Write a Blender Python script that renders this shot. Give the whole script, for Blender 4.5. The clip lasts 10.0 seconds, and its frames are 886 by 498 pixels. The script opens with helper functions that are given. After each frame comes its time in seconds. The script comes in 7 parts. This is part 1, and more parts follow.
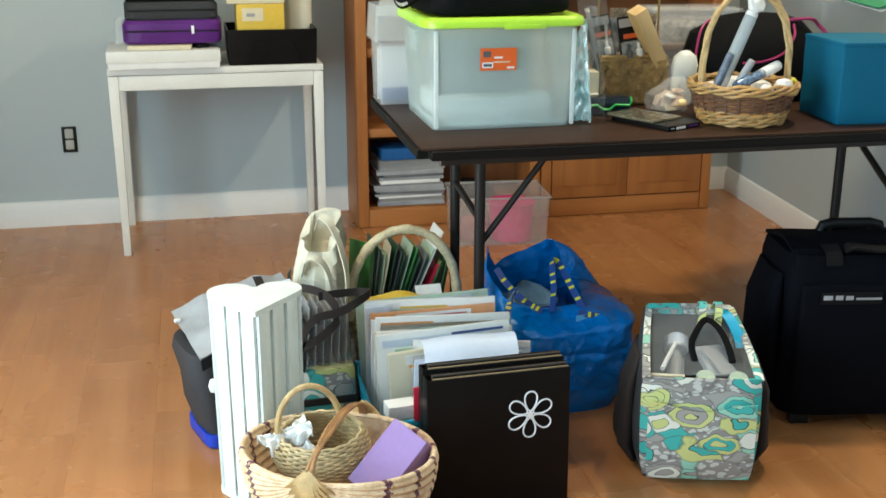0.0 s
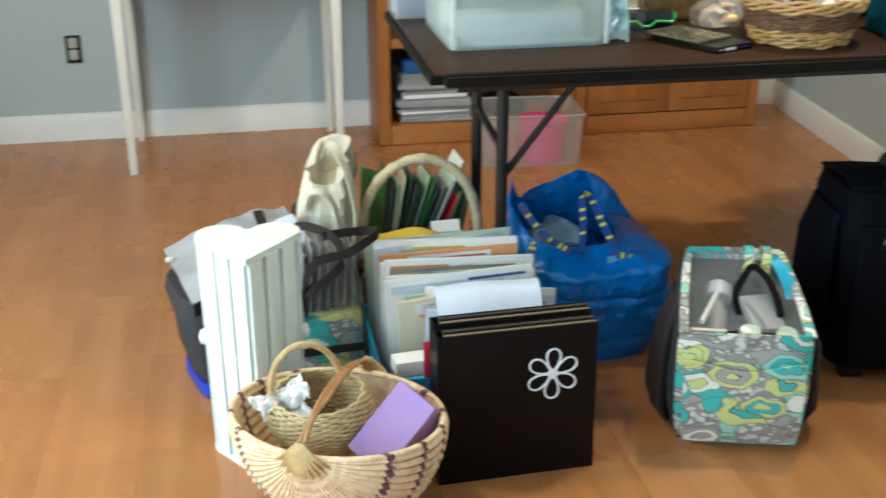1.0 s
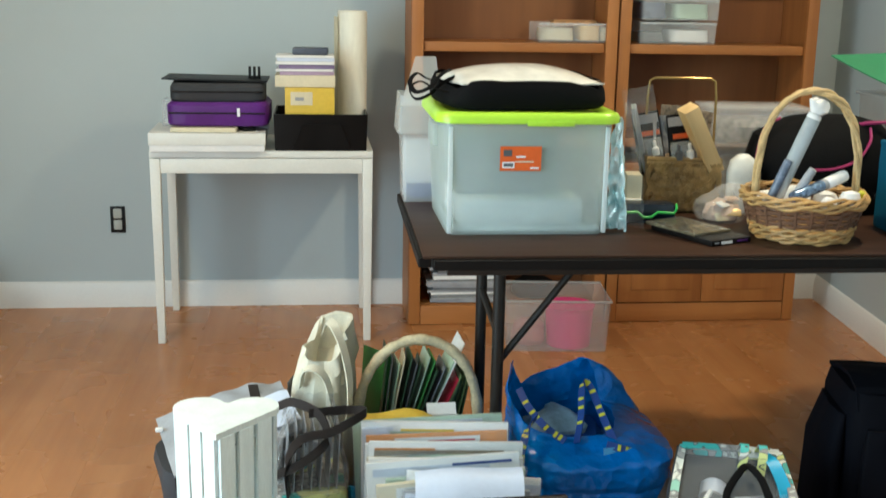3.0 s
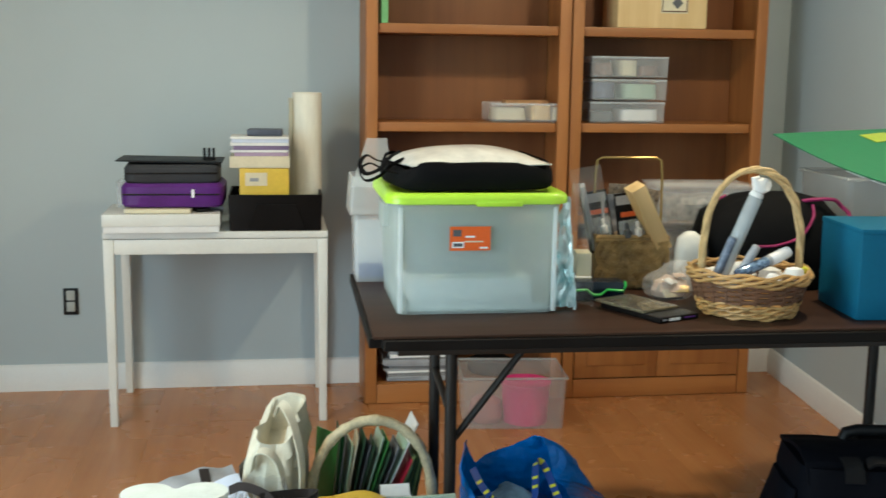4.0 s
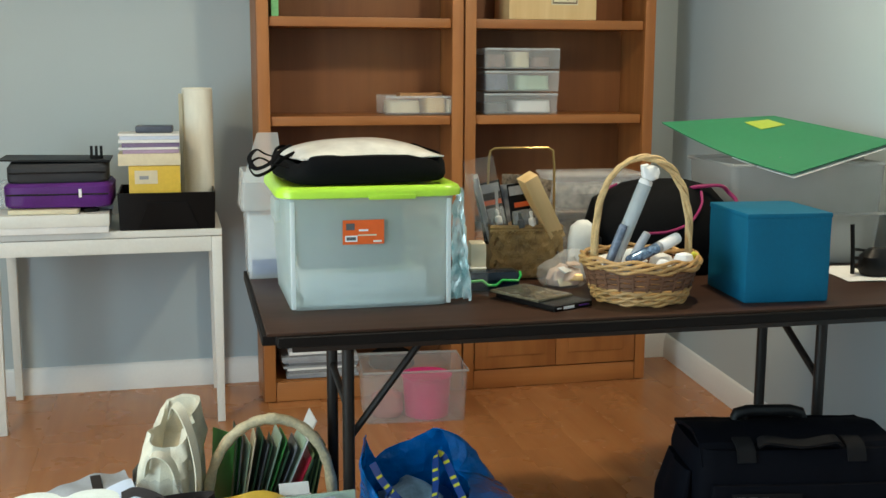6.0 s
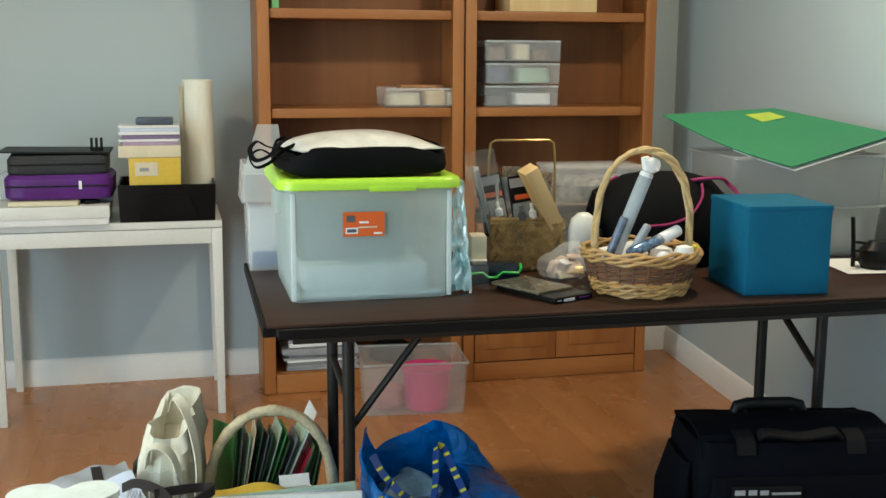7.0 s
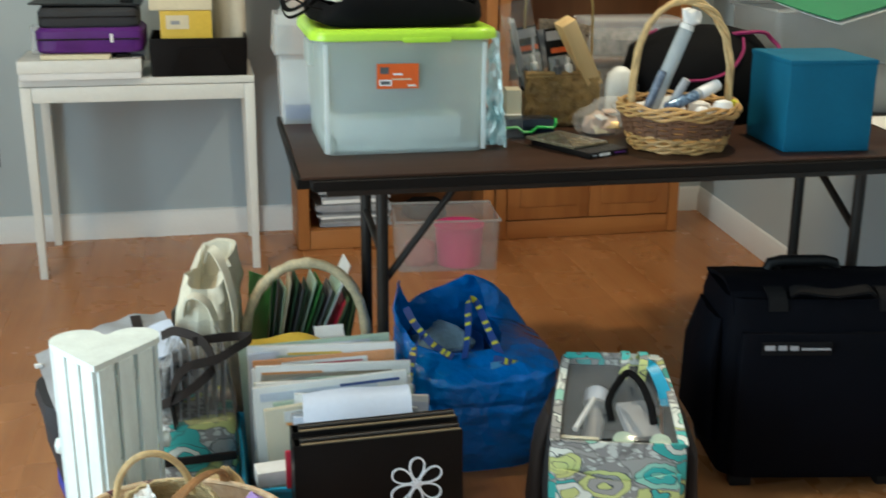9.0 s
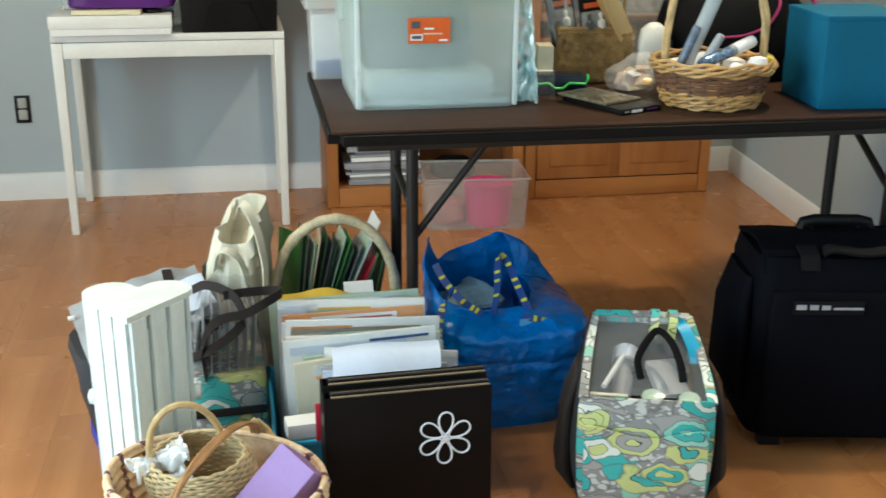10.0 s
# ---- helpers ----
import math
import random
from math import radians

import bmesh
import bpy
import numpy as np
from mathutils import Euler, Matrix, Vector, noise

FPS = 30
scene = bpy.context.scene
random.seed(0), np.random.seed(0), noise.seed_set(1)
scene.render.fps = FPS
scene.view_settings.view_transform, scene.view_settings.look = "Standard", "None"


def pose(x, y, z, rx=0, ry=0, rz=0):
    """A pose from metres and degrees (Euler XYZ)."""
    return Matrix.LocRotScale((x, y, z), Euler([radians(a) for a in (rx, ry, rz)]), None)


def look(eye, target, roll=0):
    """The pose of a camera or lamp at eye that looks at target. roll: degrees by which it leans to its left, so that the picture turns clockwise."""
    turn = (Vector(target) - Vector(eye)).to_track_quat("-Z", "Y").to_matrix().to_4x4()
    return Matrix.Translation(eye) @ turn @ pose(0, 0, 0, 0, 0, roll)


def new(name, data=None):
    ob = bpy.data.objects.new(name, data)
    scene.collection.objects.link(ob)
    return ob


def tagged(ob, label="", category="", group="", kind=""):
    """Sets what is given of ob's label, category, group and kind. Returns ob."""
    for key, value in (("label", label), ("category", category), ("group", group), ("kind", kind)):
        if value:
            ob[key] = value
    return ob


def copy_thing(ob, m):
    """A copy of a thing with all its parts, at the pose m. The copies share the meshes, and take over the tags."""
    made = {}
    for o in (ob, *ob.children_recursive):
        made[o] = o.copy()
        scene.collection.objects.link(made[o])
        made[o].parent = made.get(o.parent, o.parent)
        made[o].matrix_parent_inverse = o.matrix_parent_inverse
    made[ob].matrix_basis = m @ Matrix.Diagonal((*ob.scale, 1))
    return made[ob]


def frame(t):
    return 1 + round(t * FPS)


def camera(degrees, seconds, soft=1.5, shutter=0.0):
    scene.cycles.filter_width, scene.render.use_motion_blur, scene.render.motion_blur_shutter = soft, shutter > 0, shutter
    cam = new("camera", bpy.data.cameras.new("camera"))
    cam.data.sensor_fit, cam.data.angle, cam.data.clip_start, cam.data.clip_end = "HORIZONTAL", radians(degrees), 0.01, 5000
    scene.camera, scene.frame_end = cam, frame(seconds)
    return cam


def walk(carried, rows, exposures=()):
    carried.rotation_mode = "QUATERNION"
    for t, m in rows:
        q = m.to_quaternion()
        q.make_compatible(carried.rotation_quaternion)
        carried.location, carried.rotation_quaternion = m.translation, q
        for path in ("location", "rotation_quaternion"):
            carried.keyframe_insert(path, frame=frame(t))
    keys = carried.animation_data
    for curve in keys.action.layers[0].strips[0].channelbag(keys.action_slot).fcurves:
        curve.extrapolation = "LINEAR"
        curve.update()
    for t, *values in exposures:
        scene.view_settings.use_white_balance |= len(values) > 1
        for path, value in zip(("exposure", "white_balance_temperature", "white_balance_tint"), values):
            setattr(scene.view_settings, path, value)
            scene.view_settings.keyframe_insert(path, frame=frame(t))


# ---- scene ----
cam = camera(43.3, 10.0, shutter=0.5)
PATH = [
    (0, (0.830, 0.387, 1.247), (1.248, 2.252, 0.657), 0.1),
    (0.1, (0.840, 0.415, 1.247), (1.256, 2.276, 0.645), 0.2),
    (0.2, (0.850, 0.443, 1.246), (1.268, 2.301, 0.638), 0.3),
    (0.3, (0.859, 0.471, 1.246), (1.269, 2.331, 0.635), 0.3),
    (0.4, (0.867, 0.500, 1.246), (1.271, 2.368, 0.658), 0.4),
    (0.5, (0.875, 0.529, 1.246), (1.288, 2.391, 0.644), 0.5),
    (0.6, (0.882, 0.559, 1.246), (1.302, 2.398, 0.582), 0.4),
    (0.7, (0.889, 0.587, 1.246), (1.305, 2.400, 0.511), 0.3),
    (0.8, (0.899, 0.612, 1.245), (1.304, 2.423, 0.501), 0.1),
    (0.9, (0.913, 0.631, 1.244), (1.295, 2.443, 0.490), 0.0),
    (1, (0.932, 0.642, 1.243), (1.272, 2.461, 0.484), -0.1),
    (1.1, (0.957, 0.647, 1.240), (1.235, 2.472, 0.471), -0.1),
    (1.2, (0.986, 0.649, 1.234), (1.199, 2.475, 0.445), -0.0),
    (1.3, (1.014, 0.650, 1.227), (1.182, 2.478, 0.433), 0.0),
    (1.4, (1.038, 0.651, 1.231), (1.180, 2.462, 0.386), 0.1),
    (1.5, (1.054, 0.653, 1.237), (1.170, 2.458, 0.366), 0.1),
    (1.7, (1.063, 0.658, 1.227), (1.173, 2.459, 0.365), 0.3),
    (1.8, (1.071, 0.657, 1.225), (1.171, 2.457, 0.361), -0.1),
    (1.9, (1.081, 0.654, 1.223), (1.185, 2.451, 0.350), -0.4),
    (2, (1.092, 0.652, 1.221), (1.198, 2.465, 0.381), -0.8),
    (2.1, (1.100, 0.651, 1.222), (1.227, 2.487, 0.440), -0.6),
    (2.2, (1.105, 0.650, 1.226), (1.275, 2.495, 0.471), -0.5),
    (2.3, (1.108, 0.650, 1.230), (1.308, 2.509, 0.518), -0.3),
    (2.4, (1.109, 0.650, 1.235), (1.341, 2.517, 0.555), -0.2),
    (2.5, (1.109, 0.649, 1.238), (1.342, 2.532, 0.604), 0.0),
    (2.6, (1.109, 0.646, 1.240), (1.338, 2.541, 0.644), 0.2),
    (2.7, (1.108, 0.640, 1.240), (1.336, 2.550, 0.693), 0.4),
    (2.8, (1.107, 0.634, 1.241), (1.336, 2.554, 0.729), 0.7),
    (2.9, (1.105, 0.629, 1.243), (1.327, 2.559, 0.768), 0.9),
    (3, (1.105, 0.627, 1.247), (1.328, 2.562, 0.792), 1.1),
    (3.1, (1.103, 0.627, 1.260), (1.317, 2.567, 0.822), 1.0),
    (3.2, (1.092, 0.623, 1.252), (1.292, 2.576, 0.869), 1.3),
    (4.3, (1.136, 0.613, 1.261), (1.493, 2.555, 0.941), 0.7),
    (4.5, (1.133, 0.618, 1.259), (1.539, 2.548, 0.929), 0.7),
    (5, (1.151, 0.615, 1.257), (1.649, 2.525, 0.935), 0.3),
    (5.5, (1.145, 0.626, 1.258), (1.628, 2.539, 0.931), 0.3),
    (5.7, (1.150, 0.624, 1.255), (1.612, 2.542, 0.927), 0.2),
    (7, (1.149, 0.625, 1.252), (1.610, 2.541, 0.910), 0.3),
    (7.1, (1.149, 0.624, 1.253), (1.607, 2.539, 0.903), 0.3),
    (7.2, (1.147, 0.621, 1.255), (1.605, 2.536, 0.906), 0.3),
    (7.3, (1.146, 0.618, 1.258), (1.600, 2.536, 0.921), 0.4),
    (7.4, (1.145, 0.615, 1.260), (1.590, 2.537, 0.938), 0.4),
    (7.5, (1.143, 0.613, 1.261), (1.594, 2.538, 0.956), 0.4),
    (7.6, (1.142, 0.613, 1.261), (1.585, 2.537, 0.947), 0.4),
    (7.8, (1.140, 0.613, 1.261), (1.552, 2.538, 0.913), 0.5),
    (8, (1.139, 0.612, 1.261), (1.532, 2.542, 0.914), 0.5),
    (8.2, (1.140, 0.606, 1.269), (1.513, 2.538, 0.912), 0.3),
    (8.3, (1.140, 0.610, 1.265), (1.514, 2.539, 0.888), 0.2),
    (8.4, (1.141, 0.619, 1.256), (1.511, 2.544, 0.858), 0.2),
    (8.5, (1.141, 0.625, 1.247), (1.499, 2.546, 0.824), 0.1),
    (8.6, (1.142, 0.627, 1.240), (1.493, 2.541, 0.781), 0.2),
    (8.7, (1.143, 0.628, 1.237), (1.500, 2.532, 0.740), 0.2),
    (8.8, (1.143, 0.629, 1.235), (1.511, 2.517, 0.689), 0.3),
    (8.9, (1.144, 0.629, 1.234), (1.518, 2.509, 0.664), 0.3),
    (9, (1.145, 0.629, 1.232), (1.540, 2.501, 0.651), 0.4),
    (9.2, (1.146, 0.627, 1.226), (1.569, 2.486, 0.624), 0.4),
    (9.5, (1.146, 0.623, 1.220), (1.558, 2.475, 0.589), 0.3),
    (9.7, (1.145, 0.625, 1.220), (1.537, 2.476, 0.573), 0.3),
    (10, (1.139, 0.630, 1.220), (1.483, 2.491, 0.573), 0.4),
]
walk(cam, [(t, look(eye, target, roll)) for t, eye, target, roll in PATH],
     exposures=[(0.0, 0.15), (1.0, 0.15), (1.6, 0.18), (2.1, 0.02), (2.5, -0.03), (3.0, 0.08), (4.5, -0.12), (8.2, -0.11), (9.0, -0.18), (10.0, 0.12)])


# ---- world and light ----
world = bpy.data.worlds.new("world")
scene.world = world
world.use_nodes = True
sky = world.node_tree.nodes.new("ShaderNodeTexSky")
sky.sky_type, sky.sun_disc = "NISHITA", False
sky.sun_elevation, sky.sun_rotation = radians(48), radians(250)
world.node_tree.nodes["Background"].inputs["Strength"].default_value = 0.1
world.node_tree.links.new(sky.outputs["Color"], world.node_tree.nodes["Background"].inputs["Color"])

WEST, EAST, NORTH, SOUTH, HIGH = -0.86, 3.195, 4.985, -2.6, 2.44
WIN_WEST = (0.3, 2.5, 0.12, 2.05)    # y0, y1, z0, z1
WIN_SOUTH = (-0.6, 1.7, 0.9, 2.1)   # x0, x1, z0, z1


def area_lamp(name, eye, target, size_x, size_y, power, color):
    lamp = bpy.data.lights.new(name, "AREA")
    lamp.shape, lamp.size, lamp.size_y, lamp.energy, lamp.color = "RECTANGLE", size_x, size_y, power, color
    ob = new(name, lamp)
    ob.matrix_world = look(eye, target)
    return ob


area_lamp("daylight_west", (WEST - 0.02, 1.4, 1.09), (0, 1.4, 0.90), 2.1, 1.85, 98, (0.64, 0.87, 0.98))
area_lamp("daylight_south", (0.55, SOUTH - 0.02, 1.5), (0.55, 0, 1.4), 2.2, 1.15, 12, (0.74, 0.90, 1.0))
LAMPS = ((0.15, 2.88, 2.37), (2.50, 3.02, 2.37))
for place, power, size in zip(LAMPS, (92, 77), (0.12, 0.06)):
    bulb = bpy.data.lights.new("ceiling_bulb", "SPOT")
    bulb.energy, bulb.color, bulb.shadow_soft_size = power, (1.0, 0.855, 0.60), size
    bulb.spot_size, bulb.spot_blend = radians(160), 0.3
    new("ceiling_bulb", bulb).location = place
scene.view_settings.exposure = 0.0


# ---- materials ----
def ramp(nt, fac, stops):
    r = nt.nodes.new("ShaderNodeValToRGB")
    while len(r.color_ramp.elements) < len(stops):
        r.color_ramp.elements.new(0.5)
    for e, (p, c) in zip(r.color_ramp.elements, stops):
        e.position, e.color = p, (*c, 1)
    nt.links.new(fac, r.inputs[0])
    return r.outputs[0]


def coords(nt, scale=(1, 1, 1), rot=(0, 0, 0)):
    tc, mp = nt.nodes.new("ShaderNodeTexCoord"), nt.nodes.new("ShaderNodeMapping")
    mp.inputs["Scale"].default_value, mp.inputs["Rotation"].default_value = scale, rot
    nt.links.new(tc.outputs["Object"], mp.inputs["Vector"])
    return mp.outputs[0]


def noise_tex(nt, vec, scale, detail=4, rough=0.55):
    n = nt.nodes.new("ShaderNodeTexNoise")
    n.inputs["Scale"].default_value, n.inputs["Detail"].default_value, n.inputs["Roughness"].default_value = scale, detail, rough
    nt.links.new(vec, n.inputs["Vector"])
    return n.outputs["Fac"]


def mixed(nt, fac, a, b, mode="MIX"):
    m = nt.nodes.new("ShaderNodeMix")
    m.data_type, m.blend_type = "RGBA", mode
    for sock, v in ((m.inputs[0], fac), (m.inputs[6], a), (m.inputs[7], b)):
        if isinstance(v, (int, float)):
            sock.default_value = v
        elif isinstance(v, tuple):
            sock.default_value = (*v, 1)
        else:
            nt.links.new(v, sock)
    return m.outputs[2]


def bumped(nt, bsdf, height, strength=0.3, dist=0.002):
    b = nt.nodes.new("ShaderNodeBump")
    b.inputs["Strength"].default_value, b.inputs["Distance"].default_value = strength, dist
    nt.links.new(height, b.inputs["Height"])
    nt.links.new(b.outputs[0], bsdf.inputs["Normal"])


def blank(name, rough=0.5, metal=0.0, alpha=1.0, spec=0.5):
    m = bpy.data.materials.new(name)
    m.use_nodes = True
    b = m.node_tree.nodes["Principled BSDF"]
    b.inputs["Roughness"].default_value, b.inputs["Metallic"].default_value, b.inputs["Alpha"].default_value = rough, metal, alpha
    b.inputs["Specular IOR Level"].default_value = spec
    return m, m.node_tree, b


def mat(name, color, rough=0.5, metal=0.0, vary=0.12, coarse=6, fine=90, bump=0.15, alpha=1.0, spec=0.5, stretch=(1, 1, 1), sheen=0.0):
    """Plain surface with stains at two scales and a fine relief."""
    m, nt, b = blank(name, rough, metal, alpha, spec)
    v = coords(nt, stretch)
    big, small = noise_tex(nt, v, coarse), noise_tex(nt, v, fine, 3)
    dark = tuple(c * (1 - 2 * vary) for c in color)
    lite = tuple(min(1, c * (1 + 1.2 * vary)) for c in color)
    c1 = ramp(nt, big, [(0.3, dark), (0.7, lite)])
    c2 = mixed(nt, 0.35, c1, ramp(nt, small, [(0.3, dark), (0.7, lite)]))
    nt.links.new(c2, b.inputs["Base Color"])
    r = nt.nodes.new("ShaderNodeMapRange")
    r.inputs[3].default_value, r.inputs[4].default_value = max(0.03, rough - 0.1), min(1, rough + 0.1)
    nt.links.new(big, r.inputs[0])
    nt.links.new(r.outputs[0], b.inputs["Roughness"])
    b.inputs["Sheen Weight"].default_value = sheen
    bumped(nt, b, small, bump)
    return m


def wood(name, dark, lite, rough=0.4, along="z", per_object=0.0, bump=0.1, grain=1.0):
    m, nt, b = blank(name, rough)
    s = {"x": (1.2, 26, 26), "y": (26, 1.2, 26), "z": (26, 26, 1.2)}[along]
    tc, mp = nt.nodes.new("ShaderNodeTexCoord"), nt.nodes.new("ShaderNodeMapping")
    mp.inputs["Scale"].default_value = tuple(q * grain for q in s)
    oi = nt.nodes.new("ShaderNodeObjectInfo")
    sh = nt.nodes.new("ShaderNodeVectorMath")
    sh.operation = "MULTIPLY_ADD"
    nt.links.new(oi.outputs["Random"], sh.inputs[0])
    sh.inputs[1].default_value = (7.3, 5.1, 9.7)
    nt.links.new(tc.outputs["Object"], sh.inputs[2])
    nt.links.new(sh.outputs[0], mp.inputs["Vector"])
    g = noise_tex(nt, mp.outputs[0], 1.0, 6, 0.62)
    blot = noise_tex(nt, sh.outputs[0], 3.0, 3)
    col = ramp(nt, g, [(0.32, dark), (0.68, lite)])
    mid = tuple((a + c) / 2 for a, c in zip(dark, lite))
    col = mixed(nt, 0.35, col, ramp(nt, blot, [(0.3, dark), (0.5, mid), (0.72, lite)]))
    if per_object:
        hsv = nt.nodes.new("ShaderNodeHueSaturation")
        mr = nt.nodes.new("ShaderNodeMapRange")
        mr.inputs[3].default_value, mr.inputs[4].default_value = 1 - per_object, 1 + per_object
        nt.links.new(oi.outputs["Random"], mr.inputs[0])
        nt.links.new(mr.outputs[0], hsv.inputs["Value"])
        nt.links.new(col, hsv.inputs["Color"])
        col = hsv.outputs[0]
    nt.links.new(col, b.inputs["Base Color"])
    mr2 = nt.nodes.new("ShaderNodeMapRange")
    mr2.inputs[3].default_value, mr2.inputs[4].default_value = rough - 0.08, rough + 0.12
    nt.links.new(blot, mr2.inputs[0])
    nt.links.new(mr2.outputs[0], b.inputs["Roughness"])
    bumped(nt, b, g, bump)
    return m


def frosted(name, color, alpha, rough=0.3):
    """Milky or clear plastic: partly see-through, glossy skin."""
    m, nt, b = blank(name, rough, alpha=alpha)
    v = coords(nt)
    n = noise_tex(nt, v, 14, 3)
    nt.links.new(ramp(nt, n, [(0.3, tuple(c * 0.9 for c in color)), (0.7, color)]), b.inputs["Base Color"])
    mr = nt.nodes.new("ShaderNodeMapRange")
    mr.inputs[3].default_value, mr.inputs[4].default_value = alpha * 0.85, min(1, alpha * 1.12)
    nt.links.new(n, mr.inputs[0])
    nt.links.new(mr.outputs[0], b.inputs["Alpha"])
    return m


def milky(name, color, see, glow=0.5, rough=0.25):
    """Milky plastic: part see-through, part lit from behind, with a glossy skin."""
    m, nt, b = blank(name, rough)
    v = coords(nt)
    n = noise_tex(nt, v, 9, 3)
    col = ramp(nt, n, [(0.3, tuple(c * 0.93 for c in color)), (0.7, color)])
    nt.links.new(col, b.inputs["Base Color"])
    tl, tp = nt.nodes.new("ShaderNodeBsdfTranslucent"), nt.nodes.new("ShaderNodeBsdfTransparent")
    nt.links.new(col, tl.inputs[0])
    m1, m2 = nt.nodes.new("ShaderNodeMixShader"), nt.nodes.new("ShaderNodeMixShader")
    m1.inputs[0].default_value, m2.inputs[0].default_value = glow, see
    nt.links.new(b.outputs[0], m1.inputs[1])
    nt.links.new(tl.outputs[0], m1.inputs[2])
    nt.links.new(m1.outputs[0], m2.inputs[1])
    nt.links.new(tp.outputs[0], m2.inputs[2])
    nt.links.new(m2.outputs[0], nt.nodes["Material Output"].inputs["Surface"])
    return m


def paisley(name):
    """Printed cloth: teal, lime, grey and white drops with dark outlines."""
    m, nt, b = blank(name, 0.55)
    tc = nt.nodes.new("ShaderNodeTexCoord")
    nz = nt.nodes.new("ShaderNodeTexNoise")
    nz.inputs["Scale"].default_value = 20
    nt.links.new(tc.outputs["Object"], nz.inputs["Vector"])
    wob = nt.nodes.new("ShaderNodeVectorMath")
    wob.operation = "MULTIPLY_ADD"
    nt.links.new(nz.outputs["Color"], wob.inputs[0])
    wob.inputs[1].default_value = (0.034, 0.034, 0.034)
    nt.links.new(tc.outputs["Object"], wob.inputs[2])
    lean = nt.nodes.new("ShaderNodeMapping")
    lean.inputs["Rotation"].default_value, lean.inputs["Scale"].default_value = (0.2, 0.7, 0.3), (0.66, 1.0, 1.30)
    nt.links.new(wob.outputs[0], lean.inputs["Vector"])

    def voro(scale, feature):
        q = nt.nodes.new("ShaderNodeTexVoronoi")
        q.feature = feature
        q.inputs["Scale"].default_value = scale
        nt.links.new(lean.outputs[0], q.inputs["Vector"])
        return q
    drop, edge = voro(15, "F1"), voro(15, "DISTANCE_TO_EDGE")
    sep = nt.nodes.new("ShaderNodeSeparateColor")
    nt.links.new(drop.outputs["Color"], sep.inputs[0])
    teal, mint, lime, grey, pale = (0.05, 0.44, 0.41), (0.30, 0.60, 0.48), (0.58, 0.62, 0.24), (0.36, 0.35, 0.33), (0.76, 0.78, 0.70)
    r1 = ramp(nt, sep.outputs[0], [(0.0, teal), (0.22, grey), (0.45, mint), (0.62, pale), (0.78, teal), (0.9, lime)])
    r2 = ramp(nt, sep.outputs[1], [(0.0, mint), (0.25, pale), (0.45, teal), (0.65, grey), (0.82, lime)])
    r3 = ramp(nt, sep.outputs[2], [(0.0, pale), (0.3, teal), (0.55, mint), (0.75, grey), (0.9, lime)])
    for q in (r1, r2, r3):
        q.node.color_ramp.interpolation = "CONSTANT"
    ring1 = ramp(nt, drop.outputs["Distance"], [(0.0, (1, 1, 1)), (0.52, (0, 0, 0))])
    ring2 = ramp(nt, drop.outputs["Distance"], [(0.0, (1, 1, 1)), (0.36, (0, 0, 0))])
    ring3 = ramp(nt, drop.outputs["Distance"], [(0.0, (1, 1, 1)), (0.20, (0, 0, 0))])
    ring3.node.color_ramp.interpolation = "CONSTANT"
    k, w = (0, 0, 0), (1, 1, 1)
    rim = ramp(nt, drop.outputs["Distance"], [(0.0, k), (0.186, w), (0.200, k), (0.345, w), (0.360, k), (0.503, w), (0.522, k)])
    rim.node.color_ramp.interpolation = "CONSTANT"
    for q in (ring1, ring2):
        q.node.color_ramp.interpolation = "CONSTANT"
    dots = voro(72, "F1")
    spots = ramp(nt, dots.outputs["Distance"], [(0.0, (0.58, 0.60, 0.56)), (0.42, (0.28, 0.27, 0.26))])
    spots.node.color_ramp.interpolation = "CONSTANT"
    ground = mixed(nt, ramp(nt, sep.outputs[1], [(0.56, (0, 0, 0)), (0.58, (1, 1, 1))]), r1, spots)
    has_drop = ramp(nt, sep.outputs[0], [(0.08, (0, 0, 0)), (0.09, (1, 1, 1))])
    ring1, ring2, ring3, rim = (mixed(nt, 1.0, q, has_drop, "MULTIPLY") for q in (ring1, ring2, ring3, rim))
    c = mixed(nt, ring1, ground, r2)
    c = mixed(nt, ring2, c, r3)
    c = mixed(nt, ring3, c, r2)
    line = ramp(nt, edge.outputs["Distance"], [(0.0, (1, 1, 1)), (0.035, (0, 0, 0))])
    c = mixed(nt, mixed(nt, 0.55, (0.0, 0.0, 0.0), line), c, (0.07, 0.07, 0.06))
    c = mixed(nt, rim, c, (0.06, 0.08, 0.08))
    nt.links.new(c, b.inputs["Base Color"])
    bumped(nt, b, noise_tex(nt, coords(nt), 500, 2), 0.2, 0.001)
    return m


PAINT = mat("wall_paint", (0.462, 0.540, 0.566), 0.62, vary=0.03, coarse=1.3, fine=260, bump=0.12)
CEIL = mat("ceiling_paint", (0.78, 0.78, 0.76), 0.8, vary=0.03, coarse=2, fine=200)
TRIM = mat("trim_paint", (0.78, 0.79, 0.78), 0.4, vary=0.03, coarse=3, fine=150, bump=0.05)
FLOORWOOD = wood("laminate", (0.345, 0.134, 0.043), (0.490, 0.217, 0.083), 0.25, "y", 0.05, 0.04, 0.55)
GAP = mat("floor_gap", (0.26, 0.10, 0.033), 0.6)
PINE = wood("stained_pine", (0.27, 0.092, 0.024), (0.45, 0.18, 0.050), 0.42, "z", 0.06, 0.08, 0.6)
PINE_X = wood("stained_pine_shelf", (0.27, 0.092, 0.024), (0.45, 0.18, 0.050), 0.42, "x", 0.06, 0.08, 0.6)
